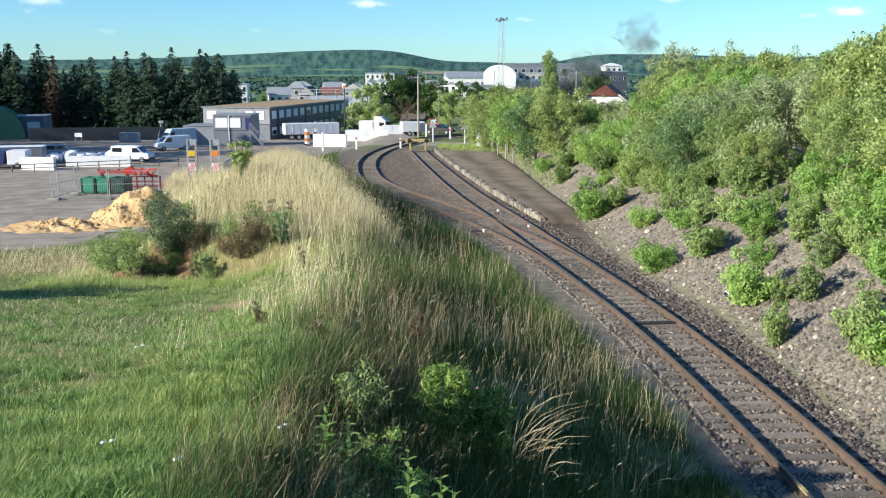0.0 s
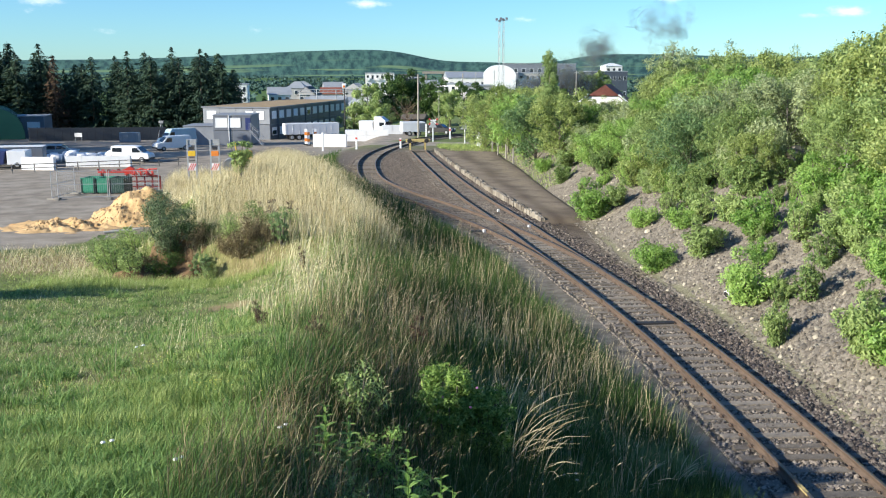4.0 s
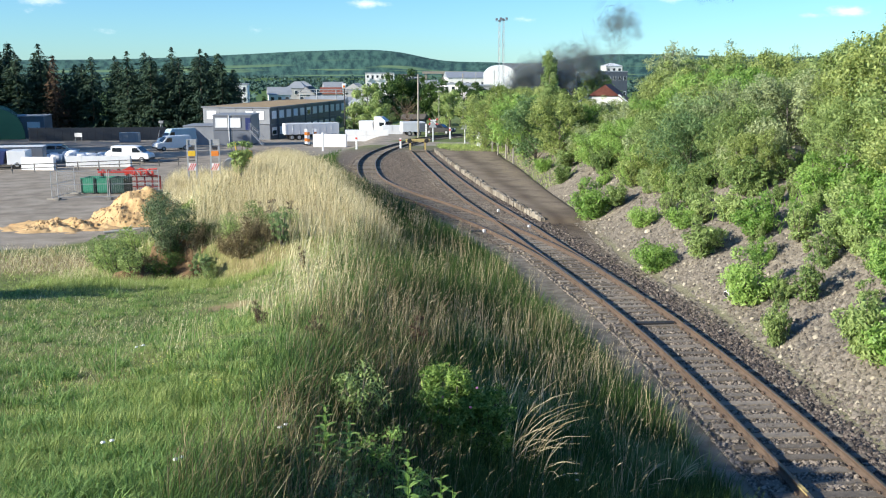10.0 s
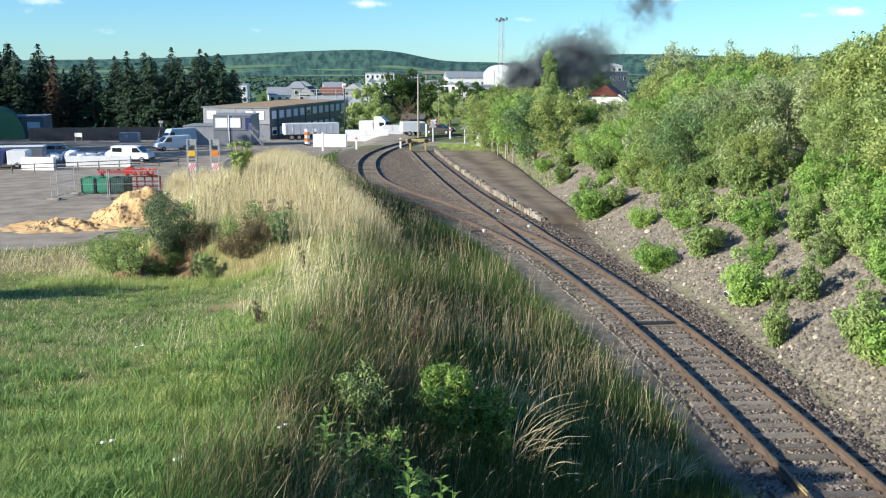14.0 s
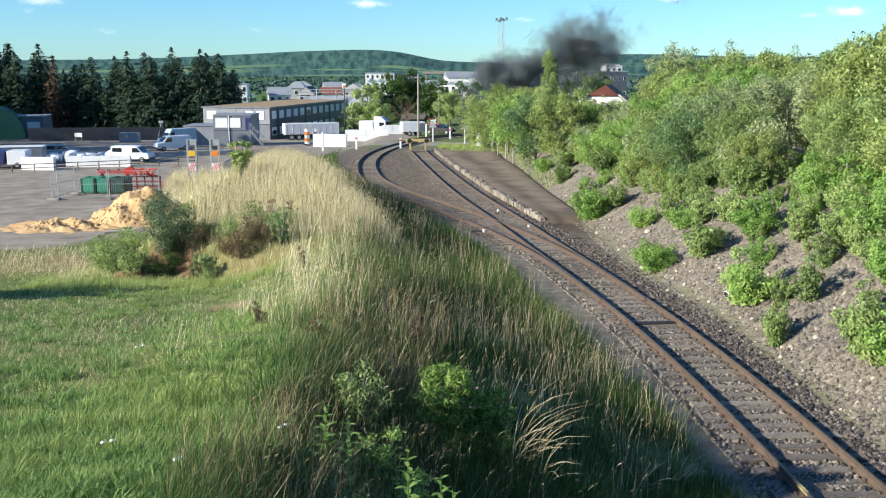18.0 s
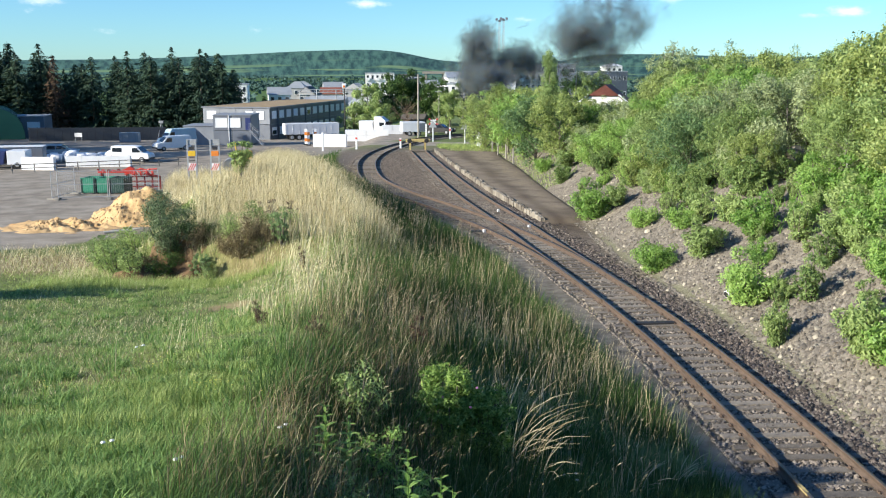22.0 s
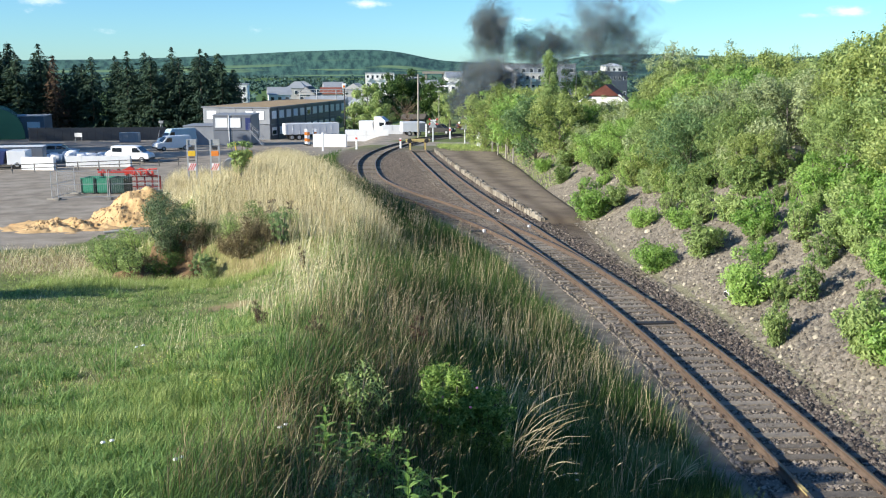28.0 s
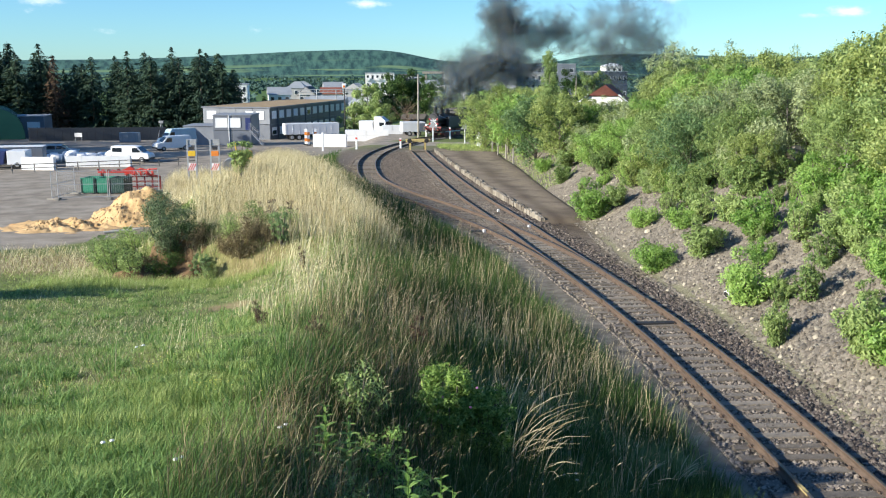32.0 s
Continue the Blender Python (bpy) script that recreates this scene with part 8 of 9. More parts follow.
    for i in range(14):
        bm = B()
        x = -33.2 + i
        cyl(bm, (x, 225, 1.4), (x + 0.5, 225, 2.1), 0.04, 0.04, 5)
        part("lattice_bar", bm, M["galv"], ga)
    # twin floodlight masts
    for dx, top in ((-0.42, 18.8), (0.62, 19.0)):
        x, y = 14.9 + dx, 250
        z = gz(x, y)
        ms = thing("floodlight_mast", "tall lattice floodlight mast above the town", "mast", pose(x, y, z), group="floodlight masts")
        h = top - z
        w = 0.30
        for a, b in ((-1, -1), (1, -1), (1, 1), (-1, 1)):
            bm = B()
            cyl(bm, (a * w, b * w, 0), (a * w * 0.55, b * w * 0.55, h), 0.06, 0.05, 6)
            part("leg", bm, M["galv"], ms)
        bm = B()
        n = 22
        for i in range(n):
            s = 1 if i % 2 else -1
            u, v = w * (1 - 0.45 * i / n), w * (1 - 0.45 * (i + 1) / n)
            for b in (-1, 1):
                cyl(bm, (-s * u, b * u, h * i / n), (s * v, b * v, h * (i + 1) / n), 0.035, 0.035, 4)
                cyl(bm, (b * u, -s * u, h * i / n), (b * v, s * v, h * (i + 1) / n), 0.035, 0.035, 4)
        part("bracing", bm, M["galv"], ms)
        for s in (-1, 0, 1):
            bm = B()
            box(bm, s * 0.75, -0.3, h + 0.1 + 0.35 * abs(s), 0.6, 0.35, 0.55, 0.05)
            part("floodlight", bm, M["grey_panel"], ms)
        bm = B()
        box(bm, 0, 0, h + 0.05, 2.0, 0.3, 0.12, 0.02)
        part("head_frame", bm, M["galv"], ms)
    # boulder on the bank, light pipe end at its foot
    rng = random.Random(12)
    def stone(name, label, x, y, s, mat, group="", sub=2, squash=0.75):
        bm = B()
        bmesh.ops.create_icosphere(bm, subdivisions=sub, radius=s)
        off = rng.random() * 50
        for v in bm.verts:
            q = v.co.normalized()
            k = noise.noise(q * 1.4 + Vector((off, 0, 0))) * 0.5 + noise.noise(q * 3.1 + Vector((0, off, 0))) * 0.2
            v.co *= 1 + k
            v.co.z *= squash
            v.co = Vector([math.copysign(min(abs(a), s * 0.82), a) for a in v.co])
        ob = part(name, bm, mat)
        ob.matrix_basis = pose(x, y, gz(x, y) + s * 0.35, rng.uniform(-20, 20), rng.uniform(-20, 20), rng.uniform(0, 360))
        return tagged(ob, label, "stone", group)

    stone("boulder", "big pale boulder on the top of the bank", 16.3, 43.3, 0.62, M["rubble"], "", 3, 0.8)
    stone("boulder", "grey boulder lying below the big pale one", 16.8, 42.3, 0.45, M["rubble"], "", 3, 0.7)
    pp = thing("pipe_end", "white plastic pipe end lying on the gravel", "pipe", pose(9.35, 30.0, gz(9.35, 30) + 0.14, 0, 0, 30))
    bm = B()
    cyl(bm, (-0.22, 0, 0.0), (0.22, 0, 0.12), 0.12, 0.12, 16)
    part("tube", bm, M["blind"], pp)
    # dark disc on the solid tube stands in for the shade inside
    bm = B()
    cyl(bm, (-0.235, 0, -0.005), (-0.222, 0, 0.0), 0.10, 0.10, 16)
    part("dark_mouth", bm, M["chassis"], pp)
    cv = thing("cable_cover", "dark timber cable cover across the track by the points", "cover", kind="structure")
    c, d, r = track_frame(main_x, 27.8)
    bm = B()
    box(bm, 0, 0, -0.15, 1.34, 0.24, 0.1, 0.02)
    b = part("plank", bm, M["chassis"], cv)
    b.matrix_basis = Matrix.Translation(c) @ Matrix((r, d, Vector((0, 0, 1)))).transposed().to_4x4()
    lv = thing("point_lever", "small weighted hand lever beside the points", "lever", pose(float(main_x(45.8)) - 2.2, 45.6, float(track_level(45.6)) - 0.25))
    bm = B()
    box(bm, 0, 0, 0.06, 0.5, 0.4, 0.12, 0.02)
    part("base", bm, M["chassis"], lv)
    bm = B()
    cyl(bm, (-0.1, 0, 0.1), (0.15, 0, 0.35), 0.025, 0.025, 8)
    part("arm", bm, M["rail_side"], lv)
    for x, y in ((2.0, 45.4), (4.3, 46.8), (3.1, 52.6)):
        mk = thing("marker_block", "small white-painted clearance block beside the rails", "marker", pose(x, y, float(track_level(y)) - 0.2, 0, 0, 20), group="clearance blocks")
        bm = B()
        box(bm, 0, 0, 0.08, 0.13, 0.11, 0.18, 0.02)
        part("block", bm, M["blind"], mk)
    c, d, r = track_frame(main_x, 15.75)
    pm = thing("paint_mark", "worn yellow paint mark on the side of the rail", "paint mark", Matrix.Translation(c) @ Matrix((r, d, Vector((0, 0, 1)))).transposed().to_4x4(), kind="structure")
    bm = B()
    box(bm, -0.7525 - 0.04, 0, -0.02, 0.008, 0.42, 0.03)
    box(bm, -0.7525, 0.05, 0.003, 0.05, 0.34, 0.004)
    part("paint", bm, M["faded_yellow"], pm)
    # stones of the bank that can be told apart
    bank = [stone("bank_stone", "single pale broken stone on the bank", 9.0, 19.5, 0.14, M["rubble"], "bank stones", 1) for _ in range(4)]
    r2 = np.random.RandomState(33)
    X, Y = big_bank_stones(r2, 300)
    for i, (x, y) in enumerate(zip(X, Y)):
        s = 0.35 + 0.75 * r2.rand() ** 1.5
        o = bank[i % 4]
        m = pose(float(x), float(y), gz(x, y) + 0.04 * s, *(r2.rand(3) * 360)) @ Matrix.Scale(s, 4)
        if i < 4:
            o.matrix_basis = m
        else:
            copy_thing(o, m)


line_things()

# ---- plants close to the eye ----


def leaf_blade(L, W, mat_index=0):
    """One pointed, folded leaf along +x."""
    xs = [0, 0.25, 0.55, 0.8, 1.0]
    ws = [0.08, 0.8, 1.0, 0.6, 0.0]
    V, Q = [], []
    for x, w in zip(xs, ws):
        z = -0.28 * L * x * x
        V += [(x * L, -w * W / 2, z + 0.06 * L * w), (x * L, 0, z), (x * L, w * W / 2, z + 0.06 * L * w)]
    for i in range(4):
        a = i * 3
        Q += [(a, a + 1, a + 4, a + 3), (a + 1, a + 2, a + 5, a + 4)]
    return np.array(V), np.array(Q)


def stalk_plant(label, x, y, h, pairs, L, W, mat, seed, lean=(0.0, 0.0)):
    """An upright stalk with opposite leaves, each its own piece."""
    rr = random.Random(seed)
    ob = thing("leafy_stalk", label, "plant", pose(x, y, gz(x, y), 0, 0, rr.uniform(0, 90)), group="leafy stalks")
    pts = [Vector((lean[0] * t * t * h, lean[1] * t * t * h, h * t)) for t in (0, 0.25, 0.5, 0.75, 1)]
    V, Q = tubes([[(p, 0.011 * (1.15 - k * 0.2)) for k, p in enumerate(pts)]], 6)
    st = new("stalk", np_mesh("stalk", V, quads=Q, mat=mat, smooth=True))
    st.parent = ob
    LV, LQ = leaf_blade(1.0, W / L)
    me = np_mesh("leaf", LV, quads=LQ, mat=mat, smooth=True)
    for i in range(pairs):
        t = 0.18 + 0.82 * (i + 0.5) / pairs
        size = L * (1.0 - 0.62 * abs(t - 0.45) / 0.6)
        for s in (0, 1):
            lf = new("leaf", me)
            lf.parent = ob
            p = Vector((lean[0] * t * t * h, lean[1] * t * t * h, h * t))
            lf.matrix_basis = Matrix.Translation(p) @ Matrix.Rotation(i * 1.57 + s * math.pi + rr.uniform(-0.3, 0.3), 4, "Z") @ Matrix.Rotation(radians(rr.uniform(-45, -15)), 4, "Y") @ Matrix.Scale(size * rr.uniform(0.8, 1.15), 4)
    return ob


def near_plants():
    stalk_plant("tall leafy green stalk with paired leaves in the sun", -1.36, 10.4, 0.98, 13, 0.20, 0.085, M["leaf_lime"], 1)
    stalk_plant("tall leafy green stalk with paired leaves in the sun", -1.10, 10.5, 0.98, 13, 0.20, 0.085, M["leaf_lime"], 2)
    stalk_plant("bright green leafy stalk low on the embankment", -0.36, 9.2, 1.52, 16, 0.2, 0.09, M["leaf_lime"], 3)
    stalk_plant("bright green leafy stalk low on the embankment", -0.02, 9.2, 1.44, 15, 0.2, 0.09, M["leaf_lime"], 4)
    stalk_plant("short green leafy stalk low on the embankment", 0.10, 9.2, 1.36, 14, 0.18, 0.08, M["leaf_lime"], 5)
    # rose bush with pink flowers
    rb = put(shrub("rose_bush", "dense green rose bush with a few pink flowers", 401, 1.3, 0.6, 260, 0.06, M["leaf_rose"], 18), 0.12, 13.5, 0.4, 0.92)
    put_copy(rb, 0.66, 13.8, 2.0, 0.86)
    fl = B()
    bmesh.ops.create_icosphere(fl, subdivisions=1, radius=0.022)
    pk = part("flower", fl, M["petal_pink"], rb)
    pk.location = (-0.02, -0.3, 1.30)
    for p in ((0.3, -0.35, 1.15), (-0.32, -0.4, 1.1), (0.12, -0.5, 0.9)):
        q = pk.copy()
        scene.collection.objects.link(q)
        q.parent = rb
        q.location = p
    # loose herbs and shrubs
    put(shrub("herb_bush", "loose grey-green herb on the embankment crest", 402, 0.9, 0.42, 60, 0.05, M["leaf"], 9), -1.2, 12.6, 0, 1.1)
    put(shrub("herb_bush", "green nettle clump in the shade", 403, 0.6, 0.6, 60, 0.06, M["leaf_rose"], 12), 0.35, 10.4)
    put(shrub("herb_bush", "green nettle clump low on the shaded slope", 404, 0.6, 0.7, 60, 0.06, M["leaf_rose"], 12), 1.2, 10.2)
    for i, (x, y) in enumerate(((0.0, 9.9), (0.7, 9.7), (-0.4, 10.6), (0.9, 11.2), (1.6, 11.0), (-0.8, 11.4))):
        put(shrub("herb_bush", "low bright green weeds on the dark slope", 420 + i, 0.75, 0.35, 45, 0.05, M["leaf_lime"], 8), x, y, i)
    put(shrub("herb_bush", "tangled green weeds in the shade of the slope", 405, 0.5, 0.7, 55, 0.06, M["leaf_rose"], 12), -0.5, 9.4)
    put(shrub("herb_bush", "tangled weeds beneath the leafy stalks", 406, 0.4, 0.5, 50, 0.05, M["leaf"], 10), -1.2, 9.6)
    # thorn bush whose shade falls on the meadow
    put(shrub("thorn_bush", "broad thorn bush at the edge of the meadow", 416, 3.0, 1.7, 150, 0.16, M["leaf_dark"], 16), -18.2, 27.2)
    # shrubs at the end of the mound
    sb = put(shrub("shrub", "grey-green rounded shrub at the end of the mound", 411, 1.9, 1.05, 130, 0.075, M["leaf_sage"], 16), -10.5, 35.7, 0, 1.0)
    put_copy(sb, -11.9, 39.5, 1.3, 0.85)
    wd = put(shrub("weed_bush", "green nettles and weeds round the bare soil", 412, 1.15, 0.75, 52, 0.085, M["leaf"], 10), -12.3, 35.2)
    for x, y, s in ((-11.5, 34.4, 0.9), (-13.2, 36.6, 0.9), (-8.0, 35.2, 0.7), (-7.2, 36.2, 0.9), (-12.6, 38.4, 1.0), (-6.0, 36.6, 0.7), (-13.9, 38.6, 0.7), (-8.6, 34.3, 0.5), (-13.6, 37.4, 1.1), (-14.2, 39.0, 1.0), (-14.9, 42.5, 0.9), (-12.9, 36.0, 1.0), (-13.4, 40.2, 1.1)):
        put_copy(wd, x, y, x, s)
    # this one and the copy at -10.2 stand in for the soil's dark hollows
    bk = put(shrub("dark_bush", "dark brown-green bramble bush beside the bare soil", 413, 0.9, 0.6, 60, 0.06, M["leaf_dark"], 12), -10.7, 34.9)
    for x, y, s in ((-12.0, 35.9, 0.9), (-11.6, 35.4, 0.7), (-10.2, 35.4, 0.8), (-9.6, 35.7, 0.8), (-9.0, 35.7, 0.6)):
        put_copy(bk, x, y, x * 2, s)
    br = put(shrub("dead_brush", "dead brown brushwood tangled in the dry grass", 418, 1.0, 0.8, 62, 0.065, M["dead_stem"], 16, M["twig"]), -7.5, 34.5)
    for x, y, s in ((-7.0, 34.8, 0.85), (-8.1, 34.8, 0.7), (-6.5, 34.6, 0.55), (-9.2, 35.4, 0.7), (-11.6, 35.6, 0.6)):
        put_copy(br, x, y, x * 2, s)
    dk = put(shrub("dock_clump", "rusty brown dock stalks in the dry grass", 417, 1.0, 0.35, 45, 0.05, M["needles_brown"], 9), -6.9, 37.6)
    for x, y, s in ((-6.2, 37.9, 0.9), (-7.6, 38.4, 0.8), (-3.9, 19.5, 0.5), (-2.3, 16.5, 0.6), (-4.6, 30.5, 0.7), (-0.6, 19.0, 0.8)):
        put_copy(dk, x, y, x, s)
    mu = put(shrub("mullein", "slender grey-green weed standing in the dry grass", 414, 1.5, 0.32, 55, 0.08, M["leaf_cool"], 6), -5.95, 34.3)
    put_copy(mu, -6.2, 34.5, 1, 0.85)
    put_copy(mu, -9.2, 34.6, 2, 0.75)
    put_copy(mu, -8.9, 34.7, 3, 0.6)
    put_copy(mu, -8.7, 34.2, 4, 0.7)
    yb = put(shrub("shrub", "yellow-green shrub in front of the yellow roller", 415, 2.0, 0.6, 90, 0.11, M["leaf"], 12), -10.6, 49.6, 0, 1.0)
    put_copy(yb, -15.6, 60.5, 2, 0.6)
    # grass tufts in flower on the shaded slope: arching stems
    r = np.random.RandomState(17)
    V, Q = [], []
    for cx, cy, n, h in ((1.0, 13.0, 13, 1.6), (1.2, 13.1, 11, 1.45), (0.9, 13.2, 8, 1.7), (1.4, 12.8, 6, 1.3), (3.9, 15.2, 10, 0.8), (4.2, 15.5, 10, 0.8), (3.2, 14.6, 8, 0.9)):
        for i in range(n):
            a = r.normal(0.2, 0.8)
            L, w = h * r.uniform(0.6, 1.15), 0.0019
            x0, y0 = cx + r.normal(0, 0.07), cy + r.normal(0, 0.07)
            z0 = gz(x0, y0)
            b = len(V)
            for k in range(7):
                t = k / 6
                out = L * (0.2 * t + 0.5 * t**3)
                ww = w * (1 if k < 4 else 2.6 if k < 6 else 0.3)
                p = np.array([x0 + math.cos(a) * out, y0 + math.sin(a) * out, z0 + L * (1.05 * t - 0.33 * t**3)])
                V += [p + np.array([-math.sin(a), math.cos(a), 0.4]) * ww, p - np.array([-math.sin(a), math.cos(a), 0.4]) * ww]
            for k in range(6):
                Q.append((b + 2 * k, b + 2 * k + 1, b + 2 * k + 3, b + 2 * k + 2))
    tagged(new("arching_grass", np_mesh("arching_grass", np.array(V), quads=Q, mat=M["seed_head"])), "arching dry grass stems catching the light", "grass", kind="stuff")
    # meadow flowers
    def flower(label, mat, x, y, h, rad, heads, seed):
        rr = random.Random(seed)
        ob = thing("wildflower", label, "flower", pose(x, y, gz(x, y)), group="meadow flowers")
        for i in range(heads):
            dx, dy, hh = rr.uniform(-0.1, 0.1), rr.uniform(-0.1, 0.1), h * rr.uniform(0.75, 1.1)
            bm = B()
            cyl(bm, (dx * 0.3, dy * 0.3, 0), (dx, dy, hh), 0.004, 0.003, 5)
            st = part("stem", bm, M["leaf_rose"], ob)
            bm = B()
            bmesh.ops.create_icosphere(bm, subdivisions=1, radius=rad, matrix=Matrix.Translation((dx, dy, hh)) @ Matrix.Diagonal((1, 1, 0.45, 1)))
            part("flower_head", bm, mat, st)

    for i, (x, y) in enumerate(((-5.3, 15.9), (-5.35, 16.2), (-3.75, 9.95), (-2.68, 9.2), (0.28, 9.2), (0.45, 9.1), (-1.9, 10.6), (2.1, 14.0))):
        flower("white umbel flower in the meadow", M["petal_white"], x, y, 0.34, 0.032, 2, 500 + i)
    for i, (x, y) in enumerate(((-4.5, 14.5), (-4.4, 14.8), (-3.45, 12.7), (-3.3, 12.6), (-3.1, 12.4), (-3.2, 12.9), (-3.0, 12.6), (-4.6, 14.2), (-6.0, 13.6), (-2.3, 11.8))):
        flower("pale yellow wildflower spike in the meadow", M["petal_yellow"], x, y, 0.36, 0.011, 6, 600 + i)


near_plants()

# ---- the steam train ----
LOCO_AT = curve_through([-3, 0, 6, 10, 14, 17, 20, 24, 28, 30, 32, 33], [170, 162, 148, 141.5, 137, 134, 132.2, 130.8, 129.4, 126.6, 122.2, 119.6])


def along(y, back):
    """Plan depth of the point that lies back metres of track behind depth y."""
    left = back
    while left > 0:
        step = min(0.5, left)
        e = 0.05
        s = math.hypot((float(branch_x(y + e)) - float(branch_x(y - e))) / (2 * e), 1)
        y += step / s
        left -= step
    return y


def on_rails(y0, half):
    """Pose of a vehicle whose bogie centres run on the track, with its middle half metres behind depth y0."""
    a, b = along(y0, 0.3), along(y0, 2 * half)
    p = Vector((float(branch_x(a)), a, float(track_level(a))))
    q = Vector((float(branch_x(b)), b, float(track_level(b))))
    f = (p - q).normalized()
    r = f.cross(Vector((0, 0, 1))).normalized()
    return Matrix.Translation((p + q) / 2) @ Matrix((f, -r, r.cross(f))).transposed().to_4x4()


def wheel_set(parent, x, radius, name="wheel", mat=None):
    made = []
    for s in (-1, 1):
        bm = B()
        cyl(bm, (0, -0.065, 0), (0, 0.065, 0), radius, radius, 20)
        cyl(bm, (0, s * 0.06, 0), (0, s * 0.10, 0), radius * 0.25, radius * 0.2, 10)
        box(bm, 0, s * 0.075, radius * 0.45, 0.12, 0.05, radius * 0.55, 0.01)
        w = part(name, bm, mat or M["loco_red"], parent)
        w.matrix_basis = pose(x, s * 0.75, radius)
        made.append(w)
    return made


def build_loco():
    lo = thing("steam_locomotive", "black tank steam locomotive with red buffer beam, under steam", "locomotive")
    bm = B()
    box(bm, 0, 0, 1.05, 8.2, 1.9, 0.26, 0.03)
    box(bm, 0, 0, 0.75, 7.4, 1.1, 0.5, 0.03)
    part("frame", bm, M["chassis"], lo)
    bm = B()
    cyl(bm, (-1.2, 0, 2.25), (2.9, 0, 2.25), 0.68, 0.68, 28)
    for x in (-0.4, 0.6, 1.6, 2.5):
        cyl(bm, (x, 0, 2.25), (x + 0.06, 0, 2.25), 0.695, 0.695, 28)
    part("boiler", bm, M["black_paint"], lo, smooth=False)
    bm = B()
    cyl(bm, (2.9, 0, 2.25), (3.85, 0, 2.25), 0.72, 0.72, 28)
    cyl(bm, (3.85, 0, 2.25), (3.95, 0, 2.25), 0.62, 0.5, 28)
    box(bm, 3.35, 0, 1.4, 0.9, 1.1, 0.6, 0.03)
    sb = part("smokebox", bm, M["black_paint"], lo)
    bm = B()
    cyl(bm, (3.95, 0, 2.25), (4.0, 0, 2.25), 0.07, 0.05, 10)
    box(bm, 4.0, 0.1, 2.25, 0.03, 0.3, 0.04, 0.01)
    part("smokebox_handle", bm, M["galv"], sb)
    bm = B()
    cyl(bm, (3.4, 0, 2.85), (3.4, 0, 3.75), 0.2, 0.24, 18)
    cyl(bm, (3.4, 0, 3.75), (3.4, 0, 3.87), 0.30, 0.27, 18)
    part("chimney", bm, M["black_paint"], lo)
    for x, h in ((1.9, 0.62), (0.4, 0.5)):
        bm = B()
        cyl(bm, (x, 0, 2.8), (x, 0, 2.9 + h * 0.6), 0.36, 0.34, 18)
        bmesh.ops.create_uvsphere(bm, u_segments=18, v_segments=8, radius=0.34, matrix=Matrix.Translation((x, 0, 2.9 + h * 0.6)))
        part("dome", bm, M["black_paint"], lo)
    for s in (-1, 1):
        bm = B()
        box(bm, 0.4, s * 1.05, 1.85, 3.4, 0.55, 1.3, 0.05)
        part("side_tank", bm, M["black_paint"], lo)
        bm = B()
        cyl(bm, (4.15, s * 0.88, 1.06), (4.6, s * 0.88, 1.06), 0.09, 0.09, 12)
        cyl(bm, (4.6, s * 0.88, 1.06), (4.66, s * 0.88, 1.06), 0.22, 0.2, 18)
        part("buffer", bm, M["black_paint"], lo)
        bm = B()
        cyl(bm, (4.15, s * 0.72, 1.5), (4.32, s * 0.72, 1.5), 0.13, 0.15, 14)
        lamp = part("head_lamp", bm, M["black_paint"], lo)
        bm = B()
        cyl(bm, (4.32, s * 0.72, 1.5), (4.335, s * 0.72, 1.5), 0.10, 0.10, 14)
        part("lens", bm, M["lamp_white"], lamp, "lit white lamp lens")
        bm = B()
        box(bm, 3.2, s * 1.0, 0.72, 0.9, 0.4, 0.5, 0.05)
        part("cylinder_block", bm, M["black_paint"], lo)
        bm = B()
        box(bm, 0.9, s * 0.96, 0.62, 4.6, 0.06, 0.12, 0.01)
        part("coupling_rod", bm, M["galv"], lo)
        bm = B()
        cyl(bm, (-1.2, s * 1.4, 1.2), (3.8, s * 0.8, 2.75), 0.02, 0.02, 6)
        part("handrail", bm, M["galv"], lo)
    bm = B()
    box(bm, 4.08, 0, 1.06, 0.14, 2.6, 0.5, 0.02)
    part("buffer_beam", bm, M["loco_red"], lo, "red painted buffer beam")
    bm = B()
    box(bm, 4.45, 0, 1.0, 0.55, 0.1, 0.12, 0.02)
    part("coupling_hook", bm, M["chassis"], lo)
    # cab of plates with window openings
    for s in (-1, 1):
        bm = B()
        y = s * 1.36
        box(bm, -2.35, y, 1.75, 2.3, 0.05, 1.1, 0.01)
        for x in (-3.45, -2.6, -1.25):
            box(bm, x, y, 2.75, 0.14, 0.05, 0.95, 0.01)
        box(bm, -2.35, y, 3.2, 2.3, 0.05, 0.12, 0.01)
        part("cab_side", bm, M["black_paint"], lo)
    bm = B()
    box(bm, -1.2, 0, 2.2, 0.05, 2.7, 2.0, 0.01)
    fr = part("cab_front", bm, M["black_paint"], lo)
    # white discs for panes: the glint on the glass is put into the colour
    for s in (-1, 1):
        bm = B()
        cyl(bm, (-1.17, s * 0.95, 2.85), (-1.15, s * 0.95, 2.85), 0.17, 0.17, 16)
        part("round_window", bm, M["blind"], fr, "round cab window coloured white for a glint of light")
    bm = B()
    prism(bm, [(-1.5, 3.25), (1.5, 3.25), (1.45, 3.36), (0.8, 3.55), (0, 3.62), (-0.8, 3.55), (-1.45, 3.36)], 2.7, "x", 0.01)
    for v in bm.verts:
        v.co.x -= 2.35
    part("cab_roof", bm, M["chassis"], lo)
    bm = B()
